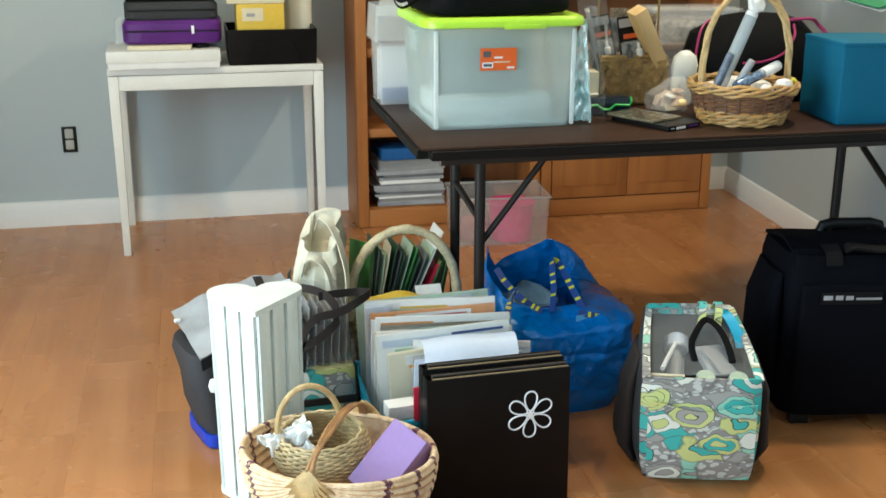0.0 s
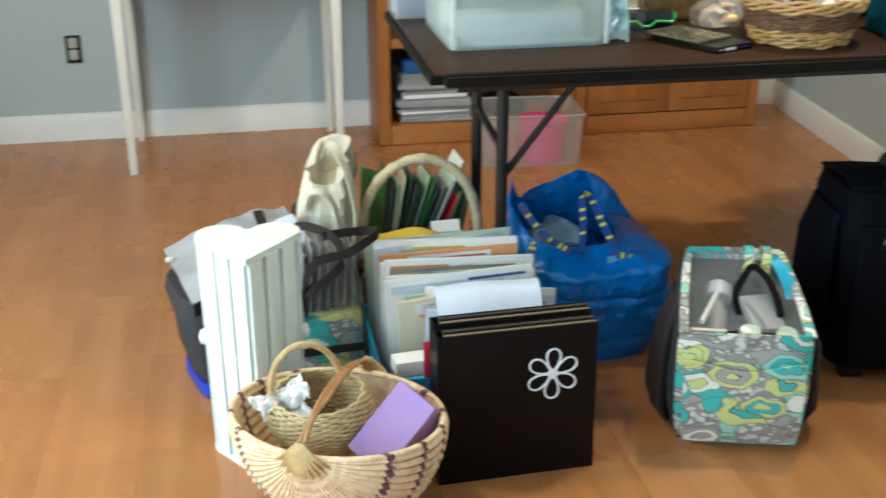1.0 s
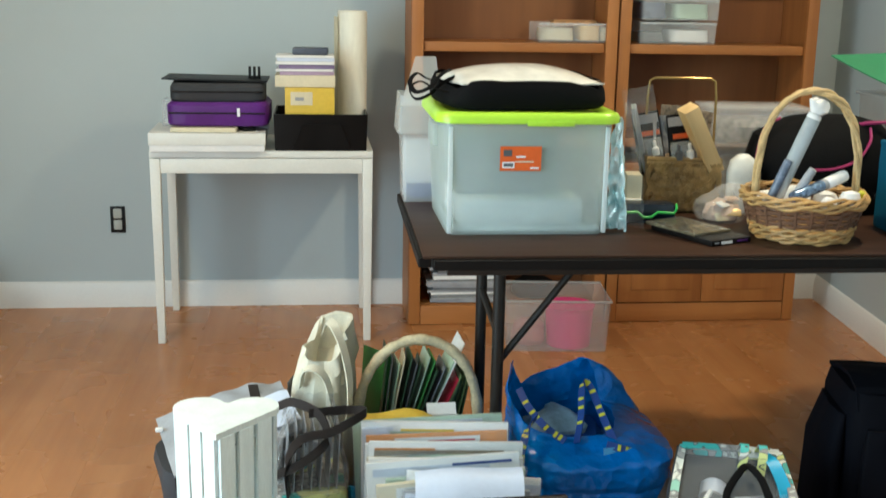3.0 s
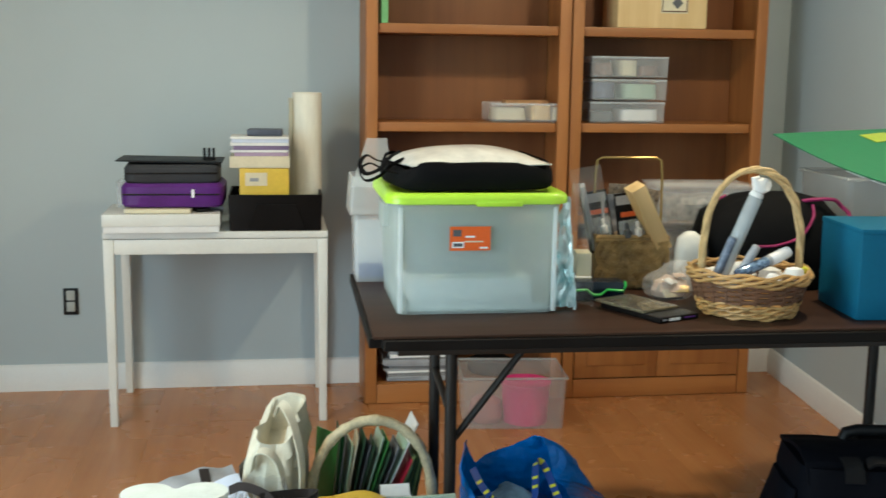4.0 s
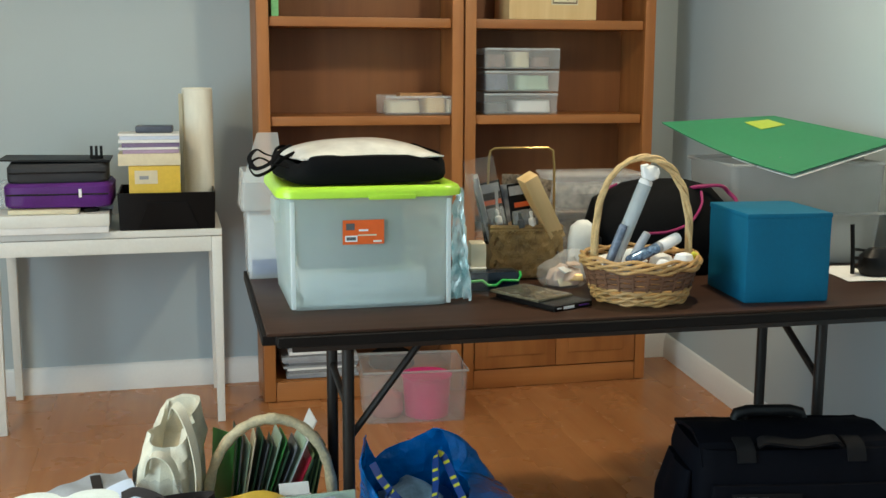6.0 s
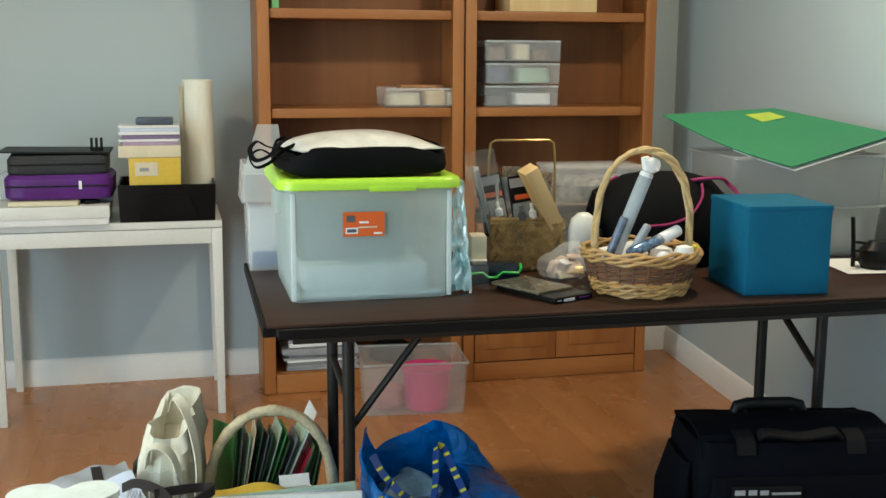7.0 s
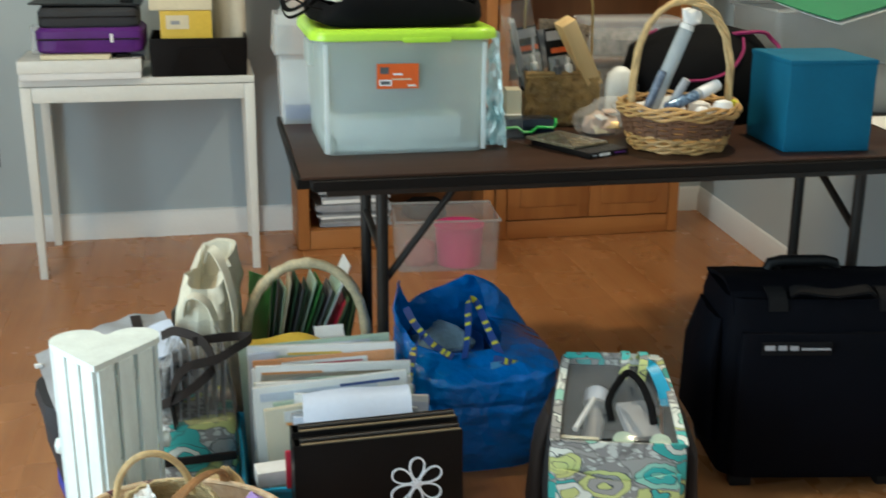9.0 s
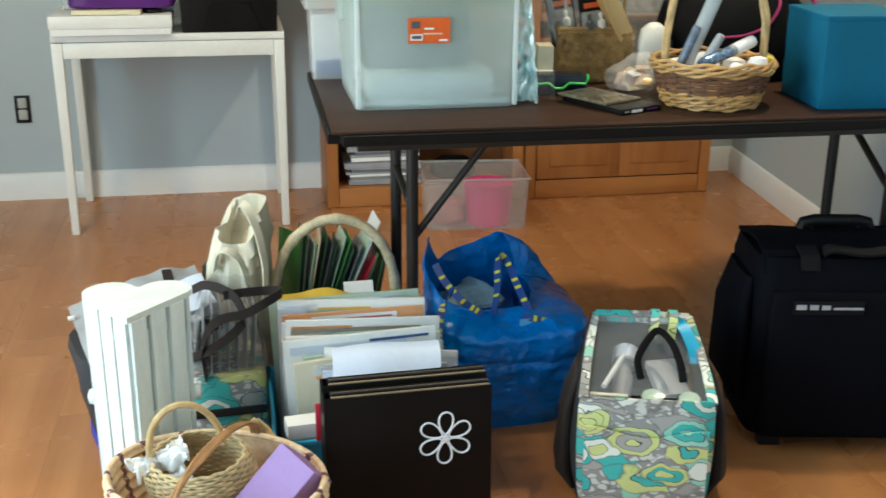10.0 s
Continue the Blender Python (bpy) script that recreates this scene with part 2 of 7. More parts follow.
# the frame's pine darkened: shade deep in the bays is put into the colour
PINE_BACK_SHADED = wood("pine_back_shaded", (0.175, 0.060, 0.016), (0.27, 0.103, 0.029), 0.5, "z", 0.03, 0.05, 0.45)
WHITE = mat("white_lacquer", (0.76, 0.76, 0.71), 0.38, vary=0.04, coarse=5, fine=120, bump=0.05)
CRATEWHITE = mat("white_painted_wood", (0.79, 0.87, 0.84), 0.5, vary=0.07, coarse=9, fine=110, bump=0.25, stretch=(3, 3, 0.6))
TABLETOP = wood("walnut_laminate", (0.030, 0.014, 0.009), (0.060, 0.030, 0.019), 0.40, "x", 0, 0.05)
TABLETOP.node_tree.nodes["Principled BSDF"].inputs["Specular IOR Level"].default_value = 0.12
TABLEEDGE = mat("black_rubber_edge", (0.008, 0.006, 0.005), 0.55, spec=0.15)
STEEL = mat("brown_steel", (0.020, 0.015, 0.012), 0.45, 0.0, vary=0.15, spec=0.35)
NAVY = mat("navy_nylon", (0.003, 0.0035, 0.006), 0.75, vary=0.18, coarse=12, fine=420, bump=0.3, spec=0.06)
NAVYPATCH = mat("navy_webbing", (0.004, 0.004, 0.005), 0.8, spec=0.2, fine=300)
BLACK = mat("black_plastic", (0.005, 0.005, 0.0055), 0.5, spec=0.3)
BLACKCLOTH = mat("black_cloth", (0.005, 0.005, 0.0055), 0.85, fine=300, bump=0.3, spec=0.1)
BLACKCARD = mat("black_card", (0.007, 0.0055, 0.005), 0.38, vary=0.15, coarse=8, bump=0.1, spec=0.14)
PAPER = mat("white_paper", (0.84, 0.84, 0.82), 0.65, vary=0.04)
CREAM = mat("cream_card", (0.72, 0.64, 0.45), 0.6, vary=0.06)


def crinkled(name, color, rough, scale, strength, dist):
    """Thin woven plastic: sharp random creases over a fine grid."""
    m, nt, b = blank(name, rough, spec=0.45)
    v = coords(nt)
    big = noise_tex(nt, v, 11, 4)
    nt.links.new(ramp(nt, big, [(0.3, tuple(c * 0.72 for c in color)), (0.7, color)]), b.inputs["Base Color"])
    warp = nt.nodes.new("ShaderNodeVectorMath")
    warp.operation = "MULTIPLY_ADD"
    nz = nt.nodes.new("ShaderNodeTexNoise")
    nz.inputs["Scale"].default_value = 16
    nt.links.new(v, nz.inputs["Vector"])
    nt.links.new(nz.outputs["Color"], warp.inputs[0])
    warp.inputs[1].default_value = (0.05, 0.05, 0.03)
    nt.links.new(v, warp.inputs[2])
    q = nt.nodes.new("ShaderNodeTexVoronoi")
    q.inputs["Scale"].default_value = scale
    nt.links.new(warp.outputs[0], q.inputs["Vector"])
    h = mixed(nt, 0.35, q.outputs["Distance"], noise_tex(nt, v, scale * 2.2, 4))
    bumped(nt, b, h, strength, dist)
    return m


BLUEDARK = mat("blue_webbing", (0.008, 0.055, 0.26), 0.5, fine=200)
BLUEBAG = crinkled("blue_woven_plastic", (0.0003, 0.20, 0.67), 0.15, 24, 1.0, 0.012)
YELLOWPRINT = mat("yellow_print", (0.70, 0.66, 0.04), 0.5)
TEAL = mat("cyan_card_box", (0.0008, 0.118, 0.215), 0.7, vary=0.06, coarse=7, fine=180, bump=0.1, spec=0.25)
TEALPLASTIC = mat("turquoise_plastic", (0.008, 0.40, 0.66), 0.3, vary=0.05)
LIME = mat("lime_plastic", (0.46, 0.78, 0.05), 0.32, vary=0.05)
MILK = milky("milky_plastic", (0.87, 0.96, 0.95), 0.62, 0.5)
MILKEDGE = milky("thick_milky_plastic", (0.94, 0.98, 0.97), 0.22, 0.4)
CADDY = milky("clear_cloudy_plastic", (0.90, 0.93, 0.93), 0.70, 0.5)
MILKDARK = milky("cloudy_plastic", (0.66, 0.67, 0.66), 0.60, 0.4)
CLEAR = frosted("clear_plastic", (0.84, 0.87, 0.87), 0.27, 0.12)
FILM = frosted("clear_film", (0.86, 0.88, 0.88), 0.07, 0.05)
ORANGE = mat("orange_label", (0.82, 0.13, 0.02), 0.45, vary=0.06)
WICKER = mat("honey_wicker", (0.56, 0.33, 0.12), 0.5, vary=0.25, coarse=30, fine=260, bump=0.3)
PALEWICKER = mat("pale_reed", (0.62, 0.43, 0.20), 0.55, vary=0.2, coarse=40, fine=260, bump=0.3)
RUSTWICKER = mat("brown_willow", (0.43, 0.22, 0.09), 0.5, vary=0.2, coarse=40, fine=260, bump=0.3)
DARKWICKER = mat("dark_brown_splint", (0.17, 0.08, 0.042), 0.55, vary=0.25, coarse=40, fine=300, bump=0.3)
GRASSWICKER = mat("golden_brown_leaf_weave", (0.38, 0.235, 0.085), 0.55, vary=0.3, coarse=28, fine=240, bump=0.4)
CANVAS = mat("ivory_canvas", (0.74, 0.68, 0.53), 0.85, vary=0.14, coarse=9, fine=400, bump=0.35)
PAISLEY = paisley("paisley_print")
BROWNSTRAP = mat("brown_webbing", (0.020, 0.013, 0.011), 0.8, vary=0.2, fine=300, bump=0.3)
GREYSILVER = mat("silver_grey_nylon", (0.36, 0.37, 0.39), 0.45, vary=0.15, coarse=10, fine=260)
CHARCOAL = mat("charcoal_nylon", (0.035, 0.037, 0.042), 0.7, fine=300, bump=0.25)
ROYAL = mat("royal_blue_nylon", (0.008, 0.05, 0.50), 0.45, vary=0.1)
LILAC = mat("lilac_card", (0.33, 0.20, 0.46), 0.55, vary=0.05, bump=0.08)
PURPLE = mat("purple_zip_case", (0.10, 0.012, 0.19), 0.5, vary=0.18, fine=300, bump=0.3)
GREEN = mat("green_poster_board", (0.022, 0.20, 0.085), 0.55, vary=0.06, coarse=4)
GREENFOLDER = mat("green_folder", (0.05, 0.24, 0.06), 0.5, vary=0.1)
DARKGREEN = mat("dark_green_folder", (0.03, 0.08, 0.04), 0.5, vary=0.2)
SAGE = mat("sage_paper", (0.42, 0.56, 0.42), 0.35, vary=0.05)
BLUEPAPER = mat("pale_blue_paper", (0.62, 0.68, 0.80), 0.4, vary=0.04)
PINK = mat("hot_pink_plastic", (0.75, 0.02, 0.20), 0.4, vary=0.1)
PINKTRIM = mat("pink_piping", (0.30, 0.012, 0.10), 0.5)
RED = mat("red_card", (0.55, 0.02, 0.05), 0.4)
YELLOW = mat("yellow_card", (0.74, 0.50, 0.06), 0.5, vary=0.08)
ORANGEPAPER = mat("orange_paper", (0.70, 0.26, 0.05), 0.5)
SILVER = mat("silver_outline", (0.86, 0.86, 0.88), 0.4, 0.0, vary=0.05)
GREY = mat("grey_plastic", (0.10, 0.105, 0.11), 0.5)
LIGHTWOOD = wood("raw_pine", (0.66, 0.43, 0.19), (0.82, 0.60, 0.30), 0.55, "z", 0.05)


# ---- building helpers ----
def box(bm, sx, sy, sz, at=(0, 0, 0), rot=(0, 0, 0), bevel=0.0, taper=1.0):
    """A block that stands on its place: at is the middle of its foot."""
    m = pose(*at, *rot) @ Matrix.Translation((0, 0, sz / 2)) @ Matrix.Diagonal((sx, sy, sz, 1))
    r = bmesh.ops.create_cube(bm, size=1)
    vs = r["verts"]
    if taper != 1.0:
        for v in vs:
            if v.co.z < 0:
                v.co.x, v.co.y = v.co.x * taper, v.co.y * taper
    bmesh.ops.transform(bm, matrix=m, verts=vs)
    if bevel:
        es = list({e for v in vs for e in v.link_edges})
        bmesh.ops.bevel(bm, geom=es, offset=bevel, segments=2, affect="EDGES", profile=0.6)
    return bm


def rod(bm, pts, r, sides=8, closed=False, twist=0.0, flat=1.0):
    """A round or flat bar along points; r is one radius or one for each point."""
    pts = [Vector(p) for p in pts]
    n = len(pts)
    rings, side = [], None
    for i, p in enumerate(pts):
        a = pts[(i - 1) % n] if closed or i else p
        b = pts[(i + 1) % n] if closed or i < n - 1 else p
        d = (b - a).normalized()
        if side is None:
            side = d.orthogonal().normalized()
            if abs(d.z) < 0.9:
                side = d.cross(Vector((0, 0, 1))).normalized()
        side = (side - d * side.dot(d)).normalized()
        up = d.cross(side)
        rad = r[i] if isinstance(r, (list, tuple)) else r
        rings.append([bm.verts.new(p + side * math.cos(k) * rad + up * math.sin(k) * rad * flat) for k in (2 * math.pi * j / sides + twist * i for j in range(sides))])
    for i in range(n if closed else n - 1):
        a, b = rings[i], rings[(i + 1) % n]
        for j in range(sides):
            bm.faces.new((a[j], a[(j + 1) % sides], b[(j + 1) % sides], b[j]))
    if not closed:
        bm.faces.new(rings[0][::-1])
        bm.faces.new(rings[-1])
    return bm


def strap(bm, pts, width, thick, across=(0, 0, 1)):
    """A flat band along points, its width along the given way."""
    pts, w = curve(pts, 5), Vector(across).normalized() * width / 2
    rings = []
    for i, p in enumerate(pts):
        d = (pts[min(i + 1, len(pts) - 1)] - pts[max(i - 1, 0)]).normalized()
        ww = (w - d * w.dot(d)).normalized() * width / 2
        nrm = d.cross(ww).normalized() * thick / 2
        rings.append([bm.verts.new(q) for q in (p - ww - nrm, p + ww - nrm, p + ww + nrm, p - ww + nrm)])
    for a, b in zip(rings, rings[1:]):
        for j in range(4):
            bm.faces.new((a[j], a[(j + 1) % 4], b[(j + 1) % 4], b[j]))
    bm.faces.new(rings[0][::-1])
    bm.faces.new(rings[-1])
    return bm


def curve(pts, n=6):
    """A smooth line through points."""
    p = [Vector(q) for q in pts]
    p = [p[0] * 2 - p[1]] + p + [p[-1] * 2 - p[-2]]
    out = []
    for i in range(1, len(p) - 2):
        for k in range(n):
            t = k / n
            a, b, c, d = p[i - 1], p[i], p[i + 1], p[i + 2]
            out.append(0.5 * (2 * b + (c - a) * t + (2 * a - 5 * b + 4 * c - d) * t * t + (3 * b - a - 3 * c + d) * t ** 3))
    return out + [p[-2]]


def arch(width, height, n=20, at=(0, 0, 0), way=0.0, lean=0.0, power=1.0):
    """Points of a handle's arch."""
    c, s = math.cos(radians(way)), math.sin(radians(way))
    out = []
    for i in range(n + 1):
        a = math.pi * i / n
        u, h = -math.cos(a) * width / 2, height * max(0.0, math.sin(a)) ** power
        out.append((at[0] + c * u - s * lean * h, at[1] + s * u + c * lean * h, at[2] + h))
    return out


def lathe(bm, prof, sides=32, at=(0, 0, 0), sx=1.0, sy=1.0):
    rings = [[bm.verts.new((at[0] + math.cos(2 * math.pi * j / sides) * r * sx, at[1] + math.sin(2 * math.pi * j / sides) * r * sy, at[2] + z)) for j in range(sides)] for r, z in prof]
    for a, b in zip(rings, rings[1:]):
        for j in range(sides):
            bm.faces.new((a[j], a[(j + 1) % sides], b[(j + 1) % sides], b[j]))
    if prof[0][0] > 1e-4:
        bm.faces.new(rings[0][::-1])
    if prof[-1][0] > 1e-4:
        bm.faces.new(rings[-1])
    return bm


def sack(bm, levels, sides=48, wrinkle=0.006, scale=14, seed=0.0, close_top=True, square=2.6):
    """A soft bag from rings (z, cx, cy, half x, half y), squarish, with folds."""
    rings = []
    for z, cx, cy, rx, ry in levels:
        ring = []
        for j in range(sides):
            a = 2 * math.pi * j / sides
            c, s = math.cos(a), math.sin(a)
            u = math.copysign(abs(c) ** (2 / square), c)
            w = math.copysign(abs(s) ** (2 / square), s)
            p = Vector((cx + rx * u, cy + ry * w, z))
            k = noise.noise(p * scale + Vector((seed, seed, seed))) + 0.5 * noise.noise(p * scale * 2.3 + Vector((seed, 0, 0)))
            edge = min(1, z / 0.04) if z < 0.04 else 1
            p += Vector((c, s, 0.35)) * k * wrinkle * edge
            ring.append(bm.verts.new(p))
        rings.append(ring)
    for a, b in zip(rings, rings[1:]):
        for j in range(sides):
            bm.faces.new((a[j], a[(j + 1) % sides], b[(j + 1) % sides], b[j]))
    bm.faces.new(rings[0][::-1])
    if close_top:
        bm.faces.new(rings[-1])
    return bm


def sheet(bm, f, nu=16, nv=16, thick=0.0012):
    """A thin sheet from a function of u, v in 0..1, with a back face."""
    top = [[Vector(f(i / nu, j / nv)) for j in range(nv + 1)] for i in range(nu + 1)]
    def normal(i, j):
        a = top[min(i + 1, nu)][j] - top[max(i - 1, 0)][j]
        b = top[i][min(j + 1, nv)] - top[i][max(j - 1, 0)]
        return a.cross(b).normalized()
    A = [[bm.verts.new(top[i][j] + normal(i, j) * thick / 2) for j in range(nv + 1)] for i in range(nu + 1)]
    B = [[bm.verts.new(top[i][j] - normal(i, j) * thick / 2) for j in range(nv + 1)] for i in range(nu + 1)]
    for i in range(nu):
        for j in range(nv):
            bm.faces.new((A[i][j], A[i + 1][j], A[i + 1][j + 1], A[i][j + 1]))
            bm.faces.new((B[i][j], B[i][j + 1], B[i + 1][j + 1], B[i + 1][j]))
    for i in range(nu):
        bm.faces.new((A[i][0], B[i][0], B[i + 1][0], A[i + 1][0]))
        bm.faces.new((A[i][nv], A[i + 1][nv], B[i + 1][nv], B[i][nv]))
    for j in range(nv):
        bm.faces.new((A[0][j], A[0][j + 1], B[0][j + 1], B[0][j]))
        bm.faces.new((A[nu][j], B[nu][j], B[nu][j + 1], A[nu][j + 1]))
    return bm


def hollow(bm, x0, x1, y0, y1, z0, z1, wall=0.003, taper=0.0, floor=True, r=0.0):
    """An open-topped tub: outer and inner walls and a floor; its foot is smaller by taper."""
    def ring(x0, x1, y0, y1, z, r):
        pts = []
        for cx, cy, a0 in ((x1 - r, y1 - r, 0), (x0 + r, y1 - r, 90), (x0 + r, y0 + r, 180), (x1 - r, y0 + r, 270)):
            for k in range(4 if r else 1):
                a = radians(a0 + 30 * k)
                pts.append(bm.verts.new((cx + r * math.cos(a), cy + r * math.sin(a), z)))
        return pts
    t = taper
    rings = [ring(x0 + t, x1 - t, y0 + t, y1 - t, z0, r), ring(x0, x1, y0, y1, z1, r),
             ring(x0 + wall, x1 - wall, y0 + wall, y1 - wall, z1, max(0.001, r - wall) if r else 0),
             ring(x0 + t + wall, x1 - t - wall, y0 + t + wall, y1 - t - wall, z0 + wall, max(0.001, r - wall) if r else 0)]
    for a, b in zip(rings, rings[1:]):
        for j in range(len(a)):
            k = (j + 1) % len(a)
            bm.faces.new((a[j], a[k], b[k], b[j]))
    bm.faces.new(rings[0][::-1])
    bm.faces.new(rings[-1])
    return bm


def mesh_of(name, bm, material, smooth=True):
    bmesh.ops.recalc_face_normals(bm, faces=bm.faces[:])
    me = bpy.data.meshes.new(name)
    bm.to_mesh(me)
    bm.free()
    me.materials.append(material)
    if smooth:
        for p in me.polygons:
            p.use_smooth = True
        me.set_sharp_from_angle(angle=radians(38))
    return me


def part(name, bm, material, parent, label="", at=None, smooth=True):
    ob = new(name, mesh_of(name, bm, material, smooth))
    ob.parent = parent
    if at is not None:
        ob.matrix_basis = at
    if label:
        tagged(ob, label)
    return ob


def thing(name, m, label, category, group="", kind=""):
    ob = new(name)
    ob.matrix_world = m
    ob.empty_display_size = 0.05
    return tagged(ob, label, category, group, kind)


def whole(name, bm, material, m, label, category, group="", kind="", smooth=True):
    ob = new(name, mesh_of(name, bm, material, smooth))
    ob.matrix_world = m
    return tagged(ob, label, category, group, kind)


B = bmesh.new


def block(*a, **k):
    return box(B(), *a, **k)


# ---- the room ----
floor = whole("floor", block(EAST - WEST + 0.12, NORTH - SOUTH, 0.1, at=((EAST + WEST) / 2, (NORTH + SOUTH) / 2, -0.106)), GAP, pose(0, 0, 0), "orange-brown wood laminate plank floor", "floor", kind="structure")
ceiling = whole("ceiling", block(EAST - WEST + 0.24, NORTH - SOUTH + 0.24, 0.1, at=((EAST + WEST) / 2, (NORTH + SOUTH) / 2, HIGH)), CEIL, pose(0, 0, 0), "plain white painted flat ceiling", "ceiling", kind="structure")
north = whole("wall_north", block(EAST - WEST + 0.24, 0.12, HIGH, at=((EAST + WEST) / 2, NORTH + 0.06, 0)), PAINT, pose(0, 0, 0), "pale blue-grey painted wall", "wall", kind="structure")
east = whole("wall_east", block(0.12, NORTH - SOUTH + 0.06, HIGH, at=(0.06, -(NORTH - SOUTH) / 2 - 0.03, 0)), PAINT, pose(EAST, NORTH, 0, 0, 0, -5.2), "pale blue-grey painted side wall", "wall", kind="structure")


def wall_with_opening(name, length, a0, a1, z0, z1, m, label):
    bm = B()
    for l0, l1, b0, b1 in ((-length / 2, a0, 0, HIGH), (a1, length / 2, 0, HIGH), (a0, a1, 0, z0), (a0, a1, z1, HIGH)):
        box(bm, l1 - l0, 0.12, b1 - b0, at=((l0 + l1) / 2, 0.06, b0))
    return whole(name, bm, PAINT, m, label, "wall", kind="structure")


def window(name, w, h, m, label):
    win = thing(name, m, label, "window", kind="structure")
    bm = B()
    for sx, sz, x, z in ((w, 0.05, 0, 0), (w, 0.05, 0, h - 0.05), (0.05, h - 0.1, -w / 2 + 0.025, 0.05), (0.05, h - 0.1, w / 2 - 0.025, 0.05), (0.04, h - 0.1, 0, 0.05)):
        box(bm, sx, 0.05, sz, at=(x, 0.09, z), bevel=0.004)
    part("window_frame", bm, TRIM, win)
    part("window_sill", block(w + 0.1, 0.1, 0.025, at=(0, -0.03, -0.03), bevel=0.005), TRIM, win)
    return win


y0, y1, z0, z1 = WIN_WEST
MID = (NORTH + SOUTH) / 2
wall_with_opening("wall_west", NORTH - SOUTH, y0 - MID, y1 - MID, z0, z1, pose(WEST, MID, 0, 0, 0, 90), "pale blue-grey painted wall with a window")
window("window_1", y1 - y0, z1 - z0, pose(WEST, (y0 + y1) / 2, z0, 0, 0, 90), "white framed tall glass patio window")
x0, x1, z0, z1 = WIN_SOUTH
MIDX = (EAST + WEST) / 2
wall_with_opening("wall_south", EAST - WEST + 0.24, -(x1 - MIDX), -(x0 - MIDX), z0, z1, pose(MIDX, SOUTH, 0, 0, 0, 180), "pale blue-grey painted wall with a wide window")
window("window_2", x1 - x0, z1 - z0, pose((x0 + x1) / 2, SOUTH, z0, 0, 0, 180), "white framed wide window")


def baseboard(length, m, label):
    """A skirting board with a stepped top; it runs along x and stands out towards -y."""
    bm = B()
    prof = [(0, 0), (-0.017, 0), (-0.017, 0.072), (-0.013, 0.080), (-0.011, 0.094), (-0.006, 0.101), (0, 0.103)]
    ends = [[bm.verts.new((x, y, z)) for y, z in prof] for x in (0, length)]
    for j in range(len(prof)):
        k = (j + 1) % len(prof)
        bm.faces.new((ends[0][j], ends[1][j], ends[1][k], ends[0][k]))
    bm.faces.new(ends[0])
    bm.faces.new(ends[1][::-1])
    return whole("baseboard", bm, TRIM, m, label, "baseboard", kind="structure")


baseboard(EAST - WEST, pose(WEST, NORTH, 0), "white painted baseboard along the back wall")
baseboard(7.5, pose(EAST, NORTH - 0.018, 0, 0, 0, -95.2), "white painted baseboard along the side wall")
baseboard(7.5, pose(WEST, SOUTH, 0, 0, 0, 90), "white painted baseboard under the window wall")
baseboard(3.34, pose(EAST - 0.72, SOUTH, 0, 0, 0, 180), "white painted baseboard below the wide window")

SOCKET = mat("pale_grey_socket", (0.44, 0.46, 0.43), 0.45, vary=0.06)
outlet = thing("power_outlet", pose(0.335, NORTH, 0.352), "two-socket wall outlet with a dark cover plate", "outlet")
part("cover_plate", block(0.056, 0.007, 0.104, at=(0, -0.0035, -0.054), bevel=0.003), BLACK, outlet)
for z in (-0.022, 0.022):
    part("socket", block(0.033, 0.009, 0.039, at=(0, -0.0065, z - 0.0195), bevel=0.006), SOCKET, outlet, "pale grey socket face")

lamp = thing("ceiling_light", pose(LAMPS[0][0], LAMPS[0][1], HIGH), "small flush ceiling downlight with a white ring", "ceiling lamp", "ceiling downlights")
part("base", lathe(B(), [(0.11, -0.02), (0.12, -0.01), (0.12, 0)]), TRIM, lamp)
part("ring", lathe(B(), [(0.085, -0.05), (0.10, -0.045), (0.10, -0.02)]), STEEL, lamp)
copy_thing(lamp, pose(LAMPS[1][0], LAMPS[1][1], HIGH))


